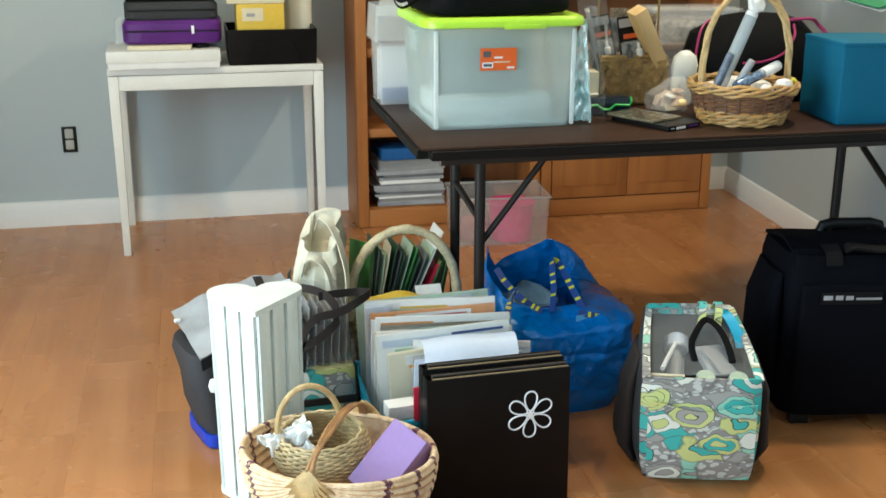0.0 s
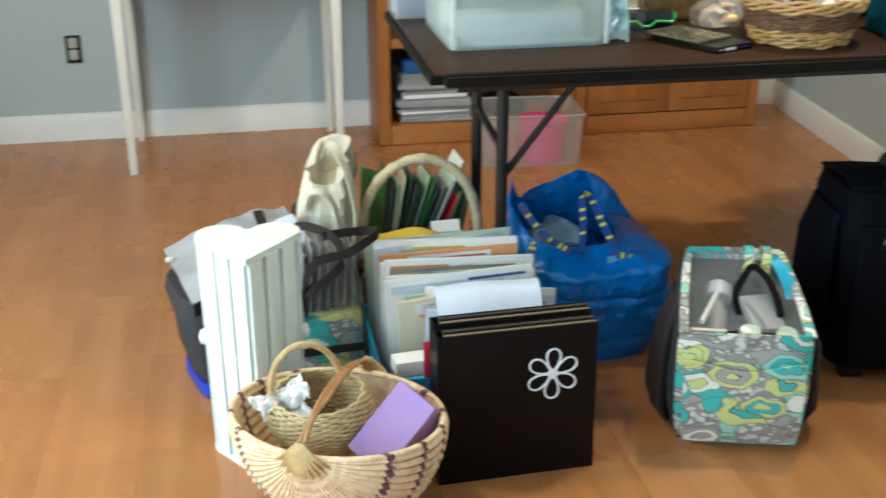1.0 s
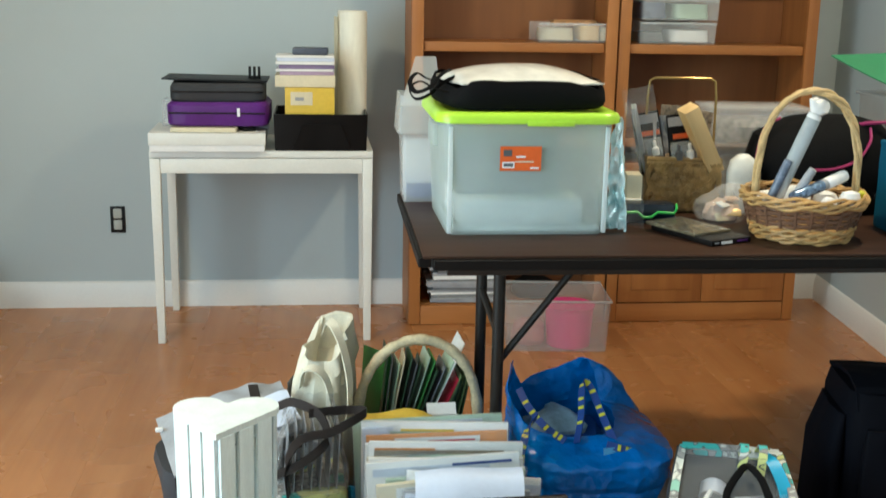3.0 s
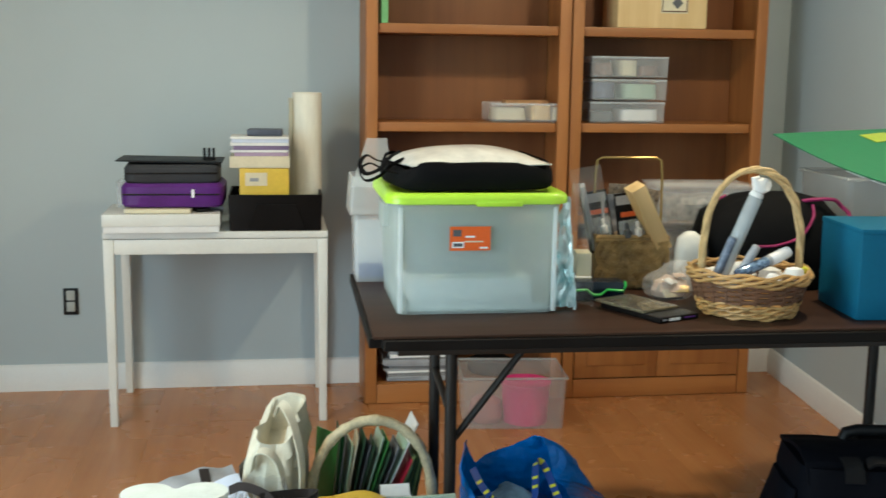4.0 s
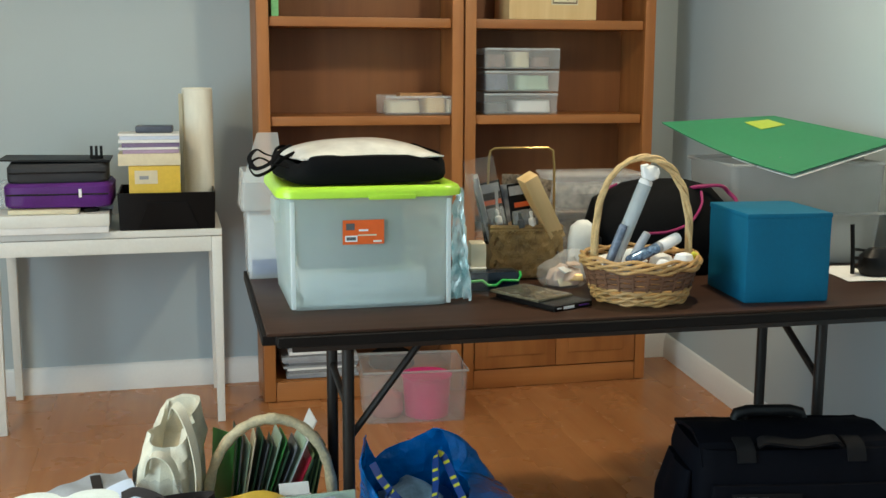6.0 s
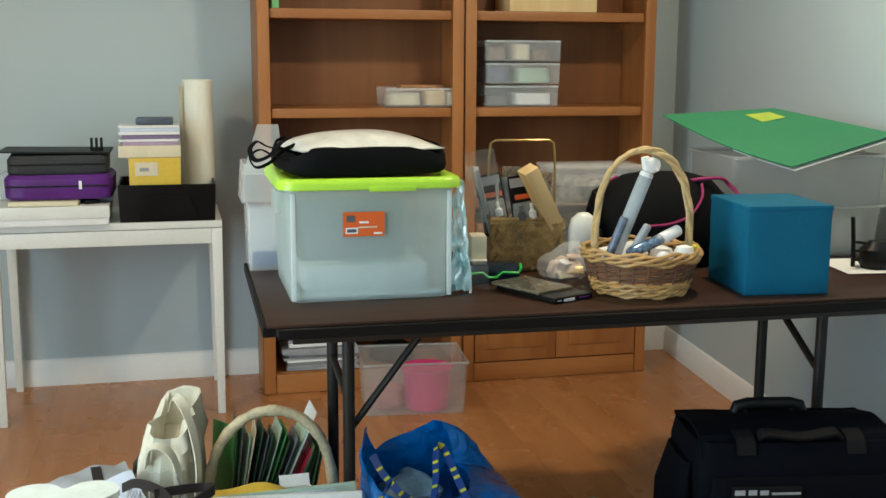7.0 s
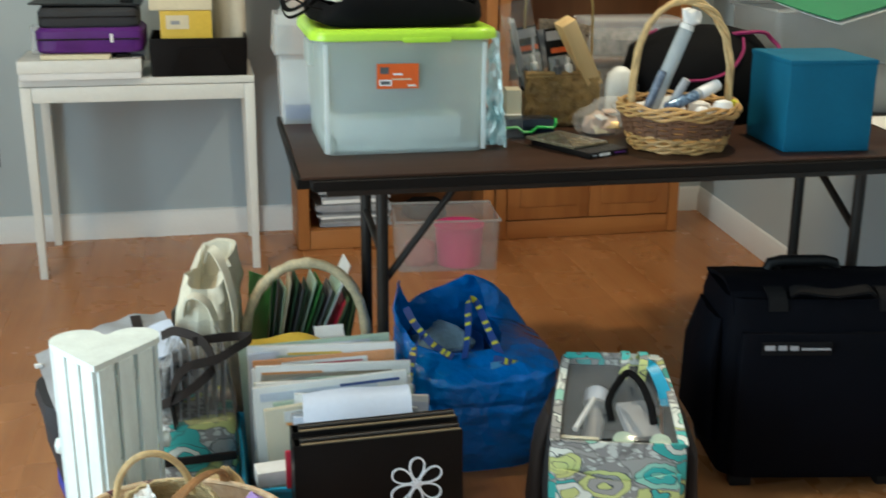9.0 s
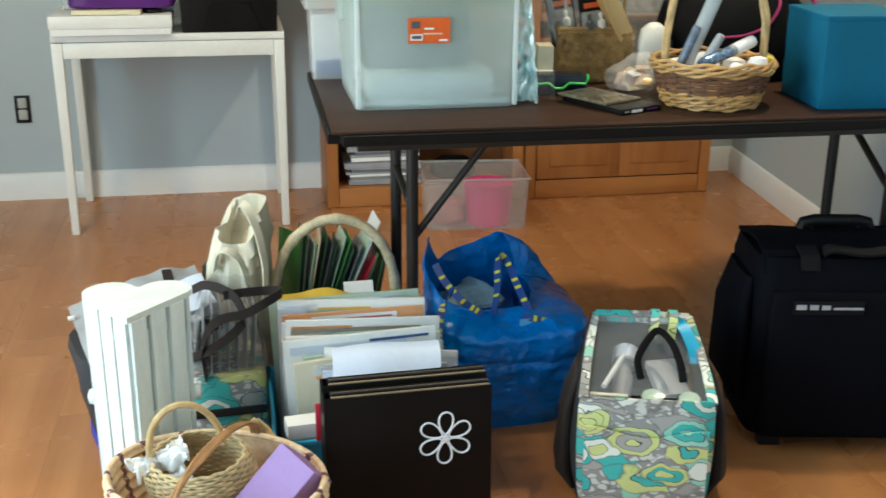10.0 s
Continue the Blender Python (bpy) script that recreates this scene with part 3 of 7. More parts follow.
# ---- bookcases ----
def bookcase(m, w, label, doors, shelves):
    """Face-framed bookcase; the front is at y 0, the back at depth d."""
    d, h, st = 0.30, 2.02, 0.046
    case = thing("bookcase", m, label, "bookcase", "pair of bookcases")
    for x in (st / 2, w - st / 2):
        part("side_panel", block(0.020, d - 0.02, h, at=(0.010 if x < w / 2 else w - 0.010, d / 2 + 0.010, 0)), PINE, case)
        part("stile", block(st - 0.004, 0.02, h - 0.006, at=(x, 0.009, 0.003), bevel=0.003), PINE, case)
    # back of the bays, its shade painted in by the darker pine
    part("back_panel", block(w - 0.044, 0.008, h - 0.03, at=(w / 2, d - 0.006, 0.02)), PINE_BACK_SHADED, case)
    part("base_rail", block(w - 2 * st, 0.018, 0.072, at=(w / 2, 0.011, 0.002), bevel=0.002), PINE_X, case)
    part("bottom", block(w - 0.044, d - 0.04, 0.02, at=(w / 2, d / 2 + 0.01, 0.056)), PINE_X, case)
    part("top", block(w, d, 0.03, at=(w / 2, d / 2, h), bevel=0.004), PINE_X, case)
    for z in shelves:
        part("shelf", block(w - 2 * st - 0.001, d - 0.03, 0.034, at=(w / 2, d / 2, z - 0.034), bevel=0.003), PINE_X, case)
    if doors:
        dw = (w - 2 * st - 0.006) / 2
        for k in (0, 1):
            x = st + 0.002 + dw / 2 + k * (dw + 0.002)
            door = part("door", block(dw, 0.018, 0.52, at=(x, 0.008, 0.079), bevel=0.003), PINE, case)
            part("panel", block(dw - 0.10, 0.010, 0.42, at=(x, -0.001, 0.129), bevel=0.004), PINE, door)
            part("knob", lathe(B(), [(0.006, 0), (0.006, 0.012), (0.013, 0.016), (0.013, 0.024), (0.0, 0.028)], 14), PINE, door,
                 at=pose(x + (dw / 2 - 0.03) * (1 if k == 0 else -1), -0.001, 0.50, 90))
    return case


CASE_Y = 4.67
bookcase(pose(1.443, CASE_Y, 0), 0.757, "tall stained pine bookcase with half-empty shelves", False, (0.40, 0.715, 1.060, 1.414, 1.78))
bookcase(pose(2.203, CASE_Y, 0), 0.757, "tall stained pine bookcase with two doors below", True, (0.62, 0.715, 1.060, 1.414, 1.78))


# ---- white side table ----
def white_table(m):
    w, d, h = 0.763, 0.455, 0.69
    t = thing("side_table", m, "small white painted table with slim tapered legs", "table")
    part("tabletop", block(w, d, 0.024, at=(w / 2, d / 2, h - 0.024), bevel=0.003), WHITE, t)
    for sx, sy, x, y in ((w - 0.074, 0.018, w / 2, 0.012), (w - 0.074, 0.018, w / 2, d - 0.012), (0.018, d - 0.074, 0.012, d / 2), (0.018, d - 0.074, w - 0.012, d / 2)):
        part("apron", block(sx, sy, 0.052, at=(x, y, h - 0.078), bevel=0.002), WHITE, t)
    for x in (0.0185, w - 0.0185):
        for y in (0.0185, d - 0.0185):
            part("leg", block(0.036, 0.036, h - 0.026, at=(x, y, 0), bevel=0.003, taper=0.72), WHITE, t)
    return t


WT = (0.535, 4.485)
white_table(pose(*WT, 0, 0, 0, 0))

# ---- folding table ----
TAB = pose(1.302, 2.735, 0, 0, 0, -0.6)
TAB_L, TAB_D, TAB_Z = 1.69, 0.755, 0.735
ft = thing("folding_table", TAB, "brown folding banquet table with steel legs", "table")
bm = B()
box(bm, TAB_L - 0.016, TAB_D - 0.016, 0.006, at=(TAB_L / 2, TAB_D / 2, TAB_Z - 0.006), bevel=0.002)
part("tabletop", bm, TABLETOP, ft, "dark walnut laminate top")
bm = B()
box(bm, TAB_L, TAB_D, 0.022, at=(TAB_L / 2, TAB_D / 2, TAB_Z - 0.0285))
vert = [e for e in bm.edges if abs(e.verts[0].co.z - e.verts[1].co.z) > 0.01]
bmesh.ops.bevel(bm, geom=vert, offset=0.028, segments=4, affect="EDGES")
bmesh.ops.bevel(bm, geom=bm.edges[:], offset=0.002, segments=1, affect="EDGES", clamp_overlap=True)
part("edge_band", bm, TABLEEDGE, ft, "dark edge moulding")
for sy in (0.05, TAB_D - 0.05):
    part("apron", block(TAB_L - 0.12, 0.012, 0.020, at=(TAB_L / 2, sy, TAB_Z - 0.0495), bevel=0.002), STEEL, ft)
for lx, to in ((0.197, 1), (1.345, -1)):
    for ly in (0.235, 0.515):
        part("leg", rod(B(), [(lx, ly, 0.012), (lx, ly, 0.70)], 0.0135, 14), STEEL, ft)
        part("foot_cap", rod(B(), [(lx, ly, 0.0), (lx, ly, 0.03)], 0.0155, 12), BLACK, ft)
        if ly < 0.3 and to > 0:
            part("brace", rod(B(), [(lx + 0.01 * to, ly + 0.012, 0.44), (lx + 0.20 * to, ly + 0.012, 0.69)], 0.0085, 8), STEEL, ft)
    part("crossbar", rod(B(), [(lx, 0.235, 0.50), (lx, 0.515, 0.53 if to > 0 else 0.66)], 0.009, 8), STEEL, ft)
    part("hinge", block(0.05, 0.34, 0.012, at=(lx, 0.375, 0.692), bevel=0.003), STEEL, ft)


def on_table(x, y, rz=0.0, z=0.0):
    """A pose on the folding table's top, from a place in the room."""
    return pose(x, y, TAB_Z + z + 0.0005, 0, 0, rz)


# ---- on the floor: crate, baskets, albums ----
def heart_outline(n=12, s=1.0):
    """A heart with straight flanks: tip at the origin, lobes towards +y; goes round from the tip by the right flank."""
    right = [(0.0, 0.0), (0.098 * s, 0.125 * s)]
    for i in range(1, n):
        a = radians(-20 + 190 * i / n)
        right.append((0.052 * s + 0.050 * s * math.cos(a), 0.142 * s + 0.050 * s * math.sin(a)))
    right.append((0.0, 0.160 * s))
    left = [(-x, y) for x, y in right[1:-1]][::-1]
    return right + left


def prism(bm, outline, z0, z1):
    lo, hi = [bm.verts.new((x, y, z0)) for x, y in outline], [bm.verts.new((x, y, z1)) for x, y in outline]
    for j in range(len(outline)):
        k = (j + 1) % len(outline)
        bm.faces.new((lo[j], lo[k], hi[k], hi[j]))
    bm.faces.new(lo[::-1])
    bm.faces.new(hi)
    return bm


def heart_crate(m):
    h = 0.452
    c = thing("heart_crate", m, "white painted slatted heart-shaped crate stood on end", "crate")
    part("end_panel", prism(B(), heart_outline(s=1.03), h, h + 0.012), CRATEWHITE, c)
    part("end_panel", prism(B(), heart_outline(s=1.03), 0.0, 0.012), CRATEWHITE, c)
    for side in (-1, 1):
        a, b = Vector((0, 0.004)), Vector((side * 0.094, 0.124))
        ln, ang = (b - a).length, math.degrees(math.atan2(b.y - a.y, b.x - a.x))
        for k in range(3):
            p = a + (b - a) * (k + 0.5) / 3
            part("slat", block(ln / 3 - (0.0115 if side > 0 else 0.0085), 0.008, h - 0.012, at=(p.x, p.y, 0.012), rot=(0, 0, ang), bevel=0.0015), CRATEWHITE, c)
        for k in range(3):
            g = radians(10 + 62 * k)
            x, y = side * (0.050 + 0.046 * math.cos(g)), 0.142 + 0.046 * math.sin(g)
            part("slat", block(0.040, 0.008, h - 0.012, at=(x, y, 0.012), rot=(0, 0, side * (math.degrees(g) + 90)), bevel=0.0015), CRATEWHITE, c)
        for z in (0.05, 0.235, 0.40):
            p = a + (b - a) * 0.5
            part("batten", block(ln * 0.86, 0.008, 0.022, at=(p.x * 0.90, p.y + 0.010, z), rot=(0, 0, ang), bevel=0.001), CRATEWHITE, c)
    for ob in c.children:
        for v in ob.data.vertices:
            k = 0.90 + 0.05 * v.co.z / h
            v.co.x, v.co.y = v.co.x * k, v.co.y * k
    for side in (-1, 1):
        part("knob", lathe(B(), [(0.012, 0), (0.016, 0.006), (0.014, 0.014), (0.0, 0.018)], 14), CRATEWHITE, c, at=pose(side * 0.091, 0.137, 0.25, 0, 90 * side, 0))
    return c


heart_crate(pose(0.922, 2.522, 0, 0, 0, -3))


def melon_weave():
    """Pale reed with dyed violet-brown dashes in bands across the ribs."""
    m, nt, b = blank("melon_reed", 0.6)
    v = coords(nt)
    n = noise_tex(nt, v, 60, 3)
    col = ramp(nt, n, [(0.3, (0.68, 0.45, 0.25)), (0.7, (0.90, 0.70, 0.47))])
    sep = nt.nodes.new("ShaderNodeSeparateXYZ")
    nt.links.new(v, sep.inputs[0])
    mr = nt.nodes.new("ShaderNodeMapRange")
    mr.inputs[1].default_value, mr.inputs[2].default_value = -0.15, 0.15
    nt.links.new(sep.outputs[1], mr.inputs[0])
    k, w, d = (0, 0, 0), (1, 1, 1), 0.016
    stops = [(0.0, k)]
    for c in (0.13, 0.30, 0.50, 0.68, 0.86):
        stops += [(c - d, w), (c + d, k)]
    band = ramp(nt, mr.outputs[0], stops)
    band.node.color_ramp.interpolation = "CONSTANT"
    dash = ramp(nt, noise_tex(nt, coords(nt, (90, 90, 90)), 1.0, 1), [(0.33, k), (0.40, w)])
    both = mixed(nt, 1.0, band, dash, "MULTIPLY")
    nt.links.new(mixed(nt, both, col, (0.15, 0.055, 0.075)), b.inputs["Base Color"])
    wv = nt.nodes.new("ShaderNodeTexWave")
    wv.bands_direction = "Y"
    wv.inputs["Scale"].default_value, wv.inputs["Distortion"].default_value = 75, 1.5
    nt.links.new(v, wv.inputs["Vector"])
    bumped(nt, b, wv.outputs["Fac"], 0.4, 0.002)
    return m


MELON = melon_weave()


def melon_basket(m):
    a, b, d, z0 = 0.194, 0.152, 0.212, 0.218
    t = thing("melon_basket", m, "round-bellied woven reed basket with violet bands", "basket")

    def at(phi, th, k=1.0):
        return (k * a * math.cos(phi) * math.sin(th), k * b * math.cos(th), z0 - k * d * math.sin(phi) * math.sin(th))
    bm = B()
    sheet(bm, lambda u, v: at(math.pi * u, math.pi * (0.002 + 0.996 * v), 0.985), 28, 22, 0.003)
    part("belly", bm, MELON, t)
    bm = B()
    for i in range(34):
        phi = math.pi * (i + 0.5) / 34
        rod(bm, [at(phi, math.pi * (0.03 + 0.94 * k / 22), 1.0) for k in range(23)], [0.0036 + 0.0056 * math.sin(math.pi * (0.03 + 0.94 * k / 22)) for k in range(23)], 6)
    part("ribs", bm, MELON, t)
    part("rim", rod(B(), [(a * math.cos(q), b * math.sin(q), z0) for q in (2 * math.pi * k / 48 for k in range(48))], 0.0060, 8, True), MELON, t)
    bm = B()
    for off in (-0.0045, 0.0, 0.0045):
        rod(bm, [(x + off + 0.002 * math.sin(k * 0.5 + off * 400), y, z + 0.001 * math.cos(k * 0.8 + off * 300)) for k, (x, y, z) in enumerate(arch(2 * b, 0.060, 26, (0, 0, z0), 90, 0, 0.8))], 0.0042, 6)
    part("handle", bm, RUSTWICKER, t, "flat brown willow handle")
    for side in (-1, 1):
        for k in range(9):
            ang = radians(-70 + 17.5 * k)
            p0, p1 = Vector((0, side * (b + 0.006), z0 + 0.028)), Vector((0.05 * math.sin(ang), side * (b - 0.004), z0 - 0.052 * math.cos(ang)))
            part("ear_splint", strap(B(), [p0, (p0 + p1) / 2 + Vector((0, side * 0.008, 0)), p1], 0.012, 0.004, (1, 0, 0)), PALEWICKER, t)
    return t


MB = pose(1.064, 2.378, 0.002, 0, 0, -28)
melon_basket(MB)


STRAW = mat("pale_straw", (0.62, 0.47, 0.25), 0.6, vary=0.25, coarse=60, fine=300, bump=0.4)


def small_basket(m):
    t = thing("small_basket", m, "small pale straw basket with a cream handle", "basket")
    bm = B()
    for k in range(20):
        z, r = 0.002 + 0.0049 * k, 0.058 + 0.022 * math.sin(math.pi * (k + 3) / 26)
        rod(bm, [((r + 0.0022 * math.cos(18 * q + math.pi * (k % 2))) * math.cos(q) * 1.15, (r + 0.0022 * math.cos(18 * q + math.pi * (k % 2))) * math.sin(q) * 0.9, z) for q in (2 * math.pi * j / 90 for j in range(90))], 0.0031, 5, True)
    part("weave", bm, STRAW, t)
    part("bottom", lathe(B(), [(0.056, 0.0), (0.056, 0.008)], 24), GRASSWICKER, t)
    part("handle", rod(B(), arch(0.125, 0.100, 18, (-0.022, 0.020, 0.088), 12), 0.0062, 8), PALEWICKER, t, "cream reed handle")
    return t


small_basket(MB @ pose(-0.046, 0.036, 0.146, 12, -2, 20) @ Matrix.Scale(1.03, 4))

def rag(u, v):
    """A crumpled strip of cloth: two puffed ends and a pinched knot."""
    x, y = 2 * u - 1, 2 * v - 1
    w = 0.014 + 0.020 * abs(x) ** 0.7
    p = Vector((x * 3.1, y * 2.3, 1.7))
    return (0.048 * x + 0.010 * noise.noise(p), w * y + 0.012 * noise.noise(p + Vector((4, 0, 0))), 0.016 + 0.020 * abs(x) * (1 - y * y) + 0.016 * noise.noise(p * 1.4) + 0.006 * math.sin(9 * y + 4 * x))


bow = thing("cloth_bow", MB @ pose(-0.106, -0.002, 0.212, 10, -14, 44), "crumpled white cloth bow tied on a straw handle", "bow")
part("folded_strip", sheet(B(), rag, 30, 22, 0.0025), PAPER, bow)
part("tail", sheet(B(), lambda u, v: (0.006 + 0.028 * v + 0.010 * u, -0.010 - 0.048 * u + 0.006 * math.sin(6 * v), 0.012 - 0.022 * u + 0.008 * noise.noise(Vector((4 * u, 3 * v, 0)))), 14, 10, 0.002), PAPER, bow)

box_at = MB @ Vector((0.076, -0.004, 0.138))
aim = Vector((0.60, 0.22, 0.60)).to_track_quat("Z", "Y").to_matrix().to_4x4()
whole("gift_box", block(0.086, 0.082, 0.150, at=(0, 0, -0.015), bevel=0.002), LILAC, Matrix.Translation(box_at) @ aim @ pose(0, 0, 0, 0, 0, 28), "lilac card gift box lying aslant in a basket", "box", smooth=False)

KRAFT = mat("brown_page", (0.26, 0.19, 0.11), 0.6)
SLEEVE = mat("page_sleeve_edge", (0.09, 0.08, 0.07), 0.25)
# black scrapbook albums that lean on the bin
for k, (dy, h, lab) in enumerate(((0.0, 0.313, "black scrapbook album with a silver flower outline"), (0.040, 0.319, "black scrapbook album stood behind another"))):
    al = thing("album", pose(1.417, 2.442 + dy + 0.004 * k, 0, -2.0, 0, 2.2), lab, "album", "black albums")
    w, th = 0.310, 0.036
    part("cover", block(w, 0.003, h, at=(0, 0.0015, 0), bevel=0.001), BLACKCARD, al)
    part("cover", block(w, 0.003, h, at=(0, th, 0), bevel=0.001), BLACKCARD, al)
    part("spine", block(0.004, th + 0.002, h, at=(-w / 2 - 0.001, th / 2 + 0.001, 0), bevel=0.001), BLACKCARD, al)
    for j in range(5):
        part("page", block(w - 0.014 - 0.003 * (j % 2), 0.0054, h - 0.002 + 0.002 * (j % 3), at=(0.004, 0.007 + 0.0058 * j, 0.003)), (KRAFT, BLACKCARD, SLEEVE)[j % 3], al)
    if k == 0:
        cx, cz = 0.066, 0.215
        for j in range(6):
            g = radians(60 * j + 2)
            bm = B()
            pts = []
            for q in range(20):
                a = 2 * math.pi * q / 20
                u, v = 0.030 + 0.022 * math.cos(a), 0.0115 * math.sin(a) * (1.15 + 0.35 * math.cos(a))
                pts.append((cx + u * math.sin(g) + v * math.cos(g), -0.0012, cz + u * math.cos(g) - v * math.sin(g)))
            rod(bm, pts, 0.0020, 5, True)
            part("petal_outline", bm, SILVER, al)
        part("flower_centre", lathe(B(), [(0.007, 0), (0.007, 0.002), (0.0, 0.003)], 12), SILVER, al, at=pose(cx, -0.0012, cz, 90))

# turquoise bin full of paper
BIN = (1.170, 1.545, 2.545, 2.895)
bn = thing("file_bin", pose(0, 0, 0), "turquoise plastic bin packed with paper sleeves", "bin")
part("tub", hollow(B(), BIN[0], BIN[1], BIN[2], BIN[3], 0.0, 0.175, 0.004, 0.012, r=0.03), TEALPLASTIC, bn)
part("rim", rod(B(), [(x, y, 0.176) for x, y in ((BIN[0], BIN[2]), (BIN[1], BIN[2]), (BIN[1], BIN[3]), (BIN[0], BIN[3]))], 0.007, 8, True), TEALPLASTIC, bn)
rng = random.Random(4)
stack = [  # y, width, height, x shift, material, label
    (2.868, 0.325, 0.345, 0.000, SAGE, "sage green paper pack in a glossy sleeve"),
    (2.852, 0.300, 0.325, 0.006, BLUEPAPER, "pale blue paper sheet in a bin"),
    (2.836, 0.315, 0.330, -0.002, PAPER, "white paper pack in a clear sleeve"),
    (2.822, 0.300, 0.316, 0.012, ORANGEPAPER, "orange paper sheet in a clear sleeve"),
    (2.808, 0.320, 0.318, 0.004, PAPER, "white paper pack in a clear sleeve"),
    (2.794, 0.305, 0.306, 0.014, CREAM, "cream paper pack in a bin"),
    (2.778, 0.325, 0.314, 0.004, PAPER, "off-white paper pack in a clear sleeve"),
    (2.762, 0.310, 0.300, 0.012, SAGE, "pale green paper pack in a sleeve"),
    (2.746, 0.320, 0.309, 0.010, PAPER, "white paper pack in a clear sleeve"),
    (2.732, 0.295, 0.290, 0.024, PAPER, "white paper pack with a red edge"),
    (2.716, 0.315, 0.303, 0.016, PAPER, "white printed paper sheet in a sleeve"),
    (2.700, 0.290, 0.286, 0.032, SAGE, "pale green paper pack in a sleeve"),
    (2.684, 0.300, 0.296, 0.028, CREAM, "cream printed paper pack in a sleeve"),
    (2.664, 0.270, 0.286, 0.046, PAPER, "white paper pack in a clear sleeve"),
    (2.646, 0.262, 0.276, 0.040, BLUEPAPER, "pale blue-white paper pack in a bin"),
    (2.628, 0.250, 0.270, 0.044, GREYSILVER, "grey edged paper pack in a sleeve"),
    (2.606, 0.240, 0.262, 0.046, PAPER, "white paper pack in a clear sleeve"),
    (2.584, 0.225, 0.252, 0.050, PAPER, "white paper pack in a clear sleeve"),
    (2.568, 0.215, 0.246, 0.050, BLACKCARD, "black edged paper pack in a bin"),
    (2.556, 0.200, 0.230, 0.045, RED, "red card pack with a white border"),
]
for y, w, h, dx, mt, lab in stack:
    pk = thing("paper_pack", pose(1.352 + dx, y, 0.006, rng.uniform(-5.0, 1.0), rng.uniform(-3.0, 3.0), rng.uniform(-7, 7)), lab, "paper", "paper packs in the bin")
    h += rng.uniform(-0.012, 0.008)
    part("paper_block", block(w, rng.uniform(0.008, 0.013), h, bevel=0.0008), mt, pk)
    strip = (RED, ORANGEPAPER, GREYSILVER, SAGE, YELLOW, BLUEDARK)[rng.randrange(6)]
    part("printed_band", block(w * rng.uniform(0.35, 0.9), 0.0008, rng.uniform(0.010, 0.024), at=(rng.uniform(-0.03, 0.03), -0.0074, h - 0.030)), (CREAM, BLUEPAPER, SAGE, PAPER, KRAFT)[rng.randrange(5)], pk)
    part("printed_strip", block(rng.uniform(0.03, 0.13), 0.0010, rng.uniform(0.003, 0.008), at=(rng.uniform(-0.09, 0.09), -0.0080, h - rng.uniform(0.016, 0.022))), strip, pk, "small coloured print")
    part("sleeve", block(w + 0.006, 0.001, h + 0.004, at=(0, -0.0090, 0)), FILM, pk, "clear glossy sleeve")
bm = sheet(B(), lambda u, v: (1.292 + 0.215 * u - 0.004 * v, 2.668 - 0.070 * v ** 0.6, 0.314 + 0.008 * u - 0.070 * v ** 1.4 + 0.004 * math.sin(5 * u)), 10, 10, 0.002)
whole("loose_sheet", bm, BLUEPAPER, pose(0, 0, 0), "pale blue-white sheet bent over the packs", "paper")
whole("white_card_box", block(0.066, 0.045, 0.030, bevel=0.002), PAPER, pose(1.226, 2.572, 0.1835, 0, 0, 6), "small white card box on the bin's rim", "box")
whole("red_card_pack", block(0.05, 0.006, 0.075, bevel=0.001), RED, pose(1.274, 2.540, 0.183, -4, 0, 4), "red card pack stood at the bin's front", "card")


# ---- bags on the floor ----
SMOKE = frosted("smoky_plastic", (0.50, 0.48, 0.46), 0.16, 0.05)


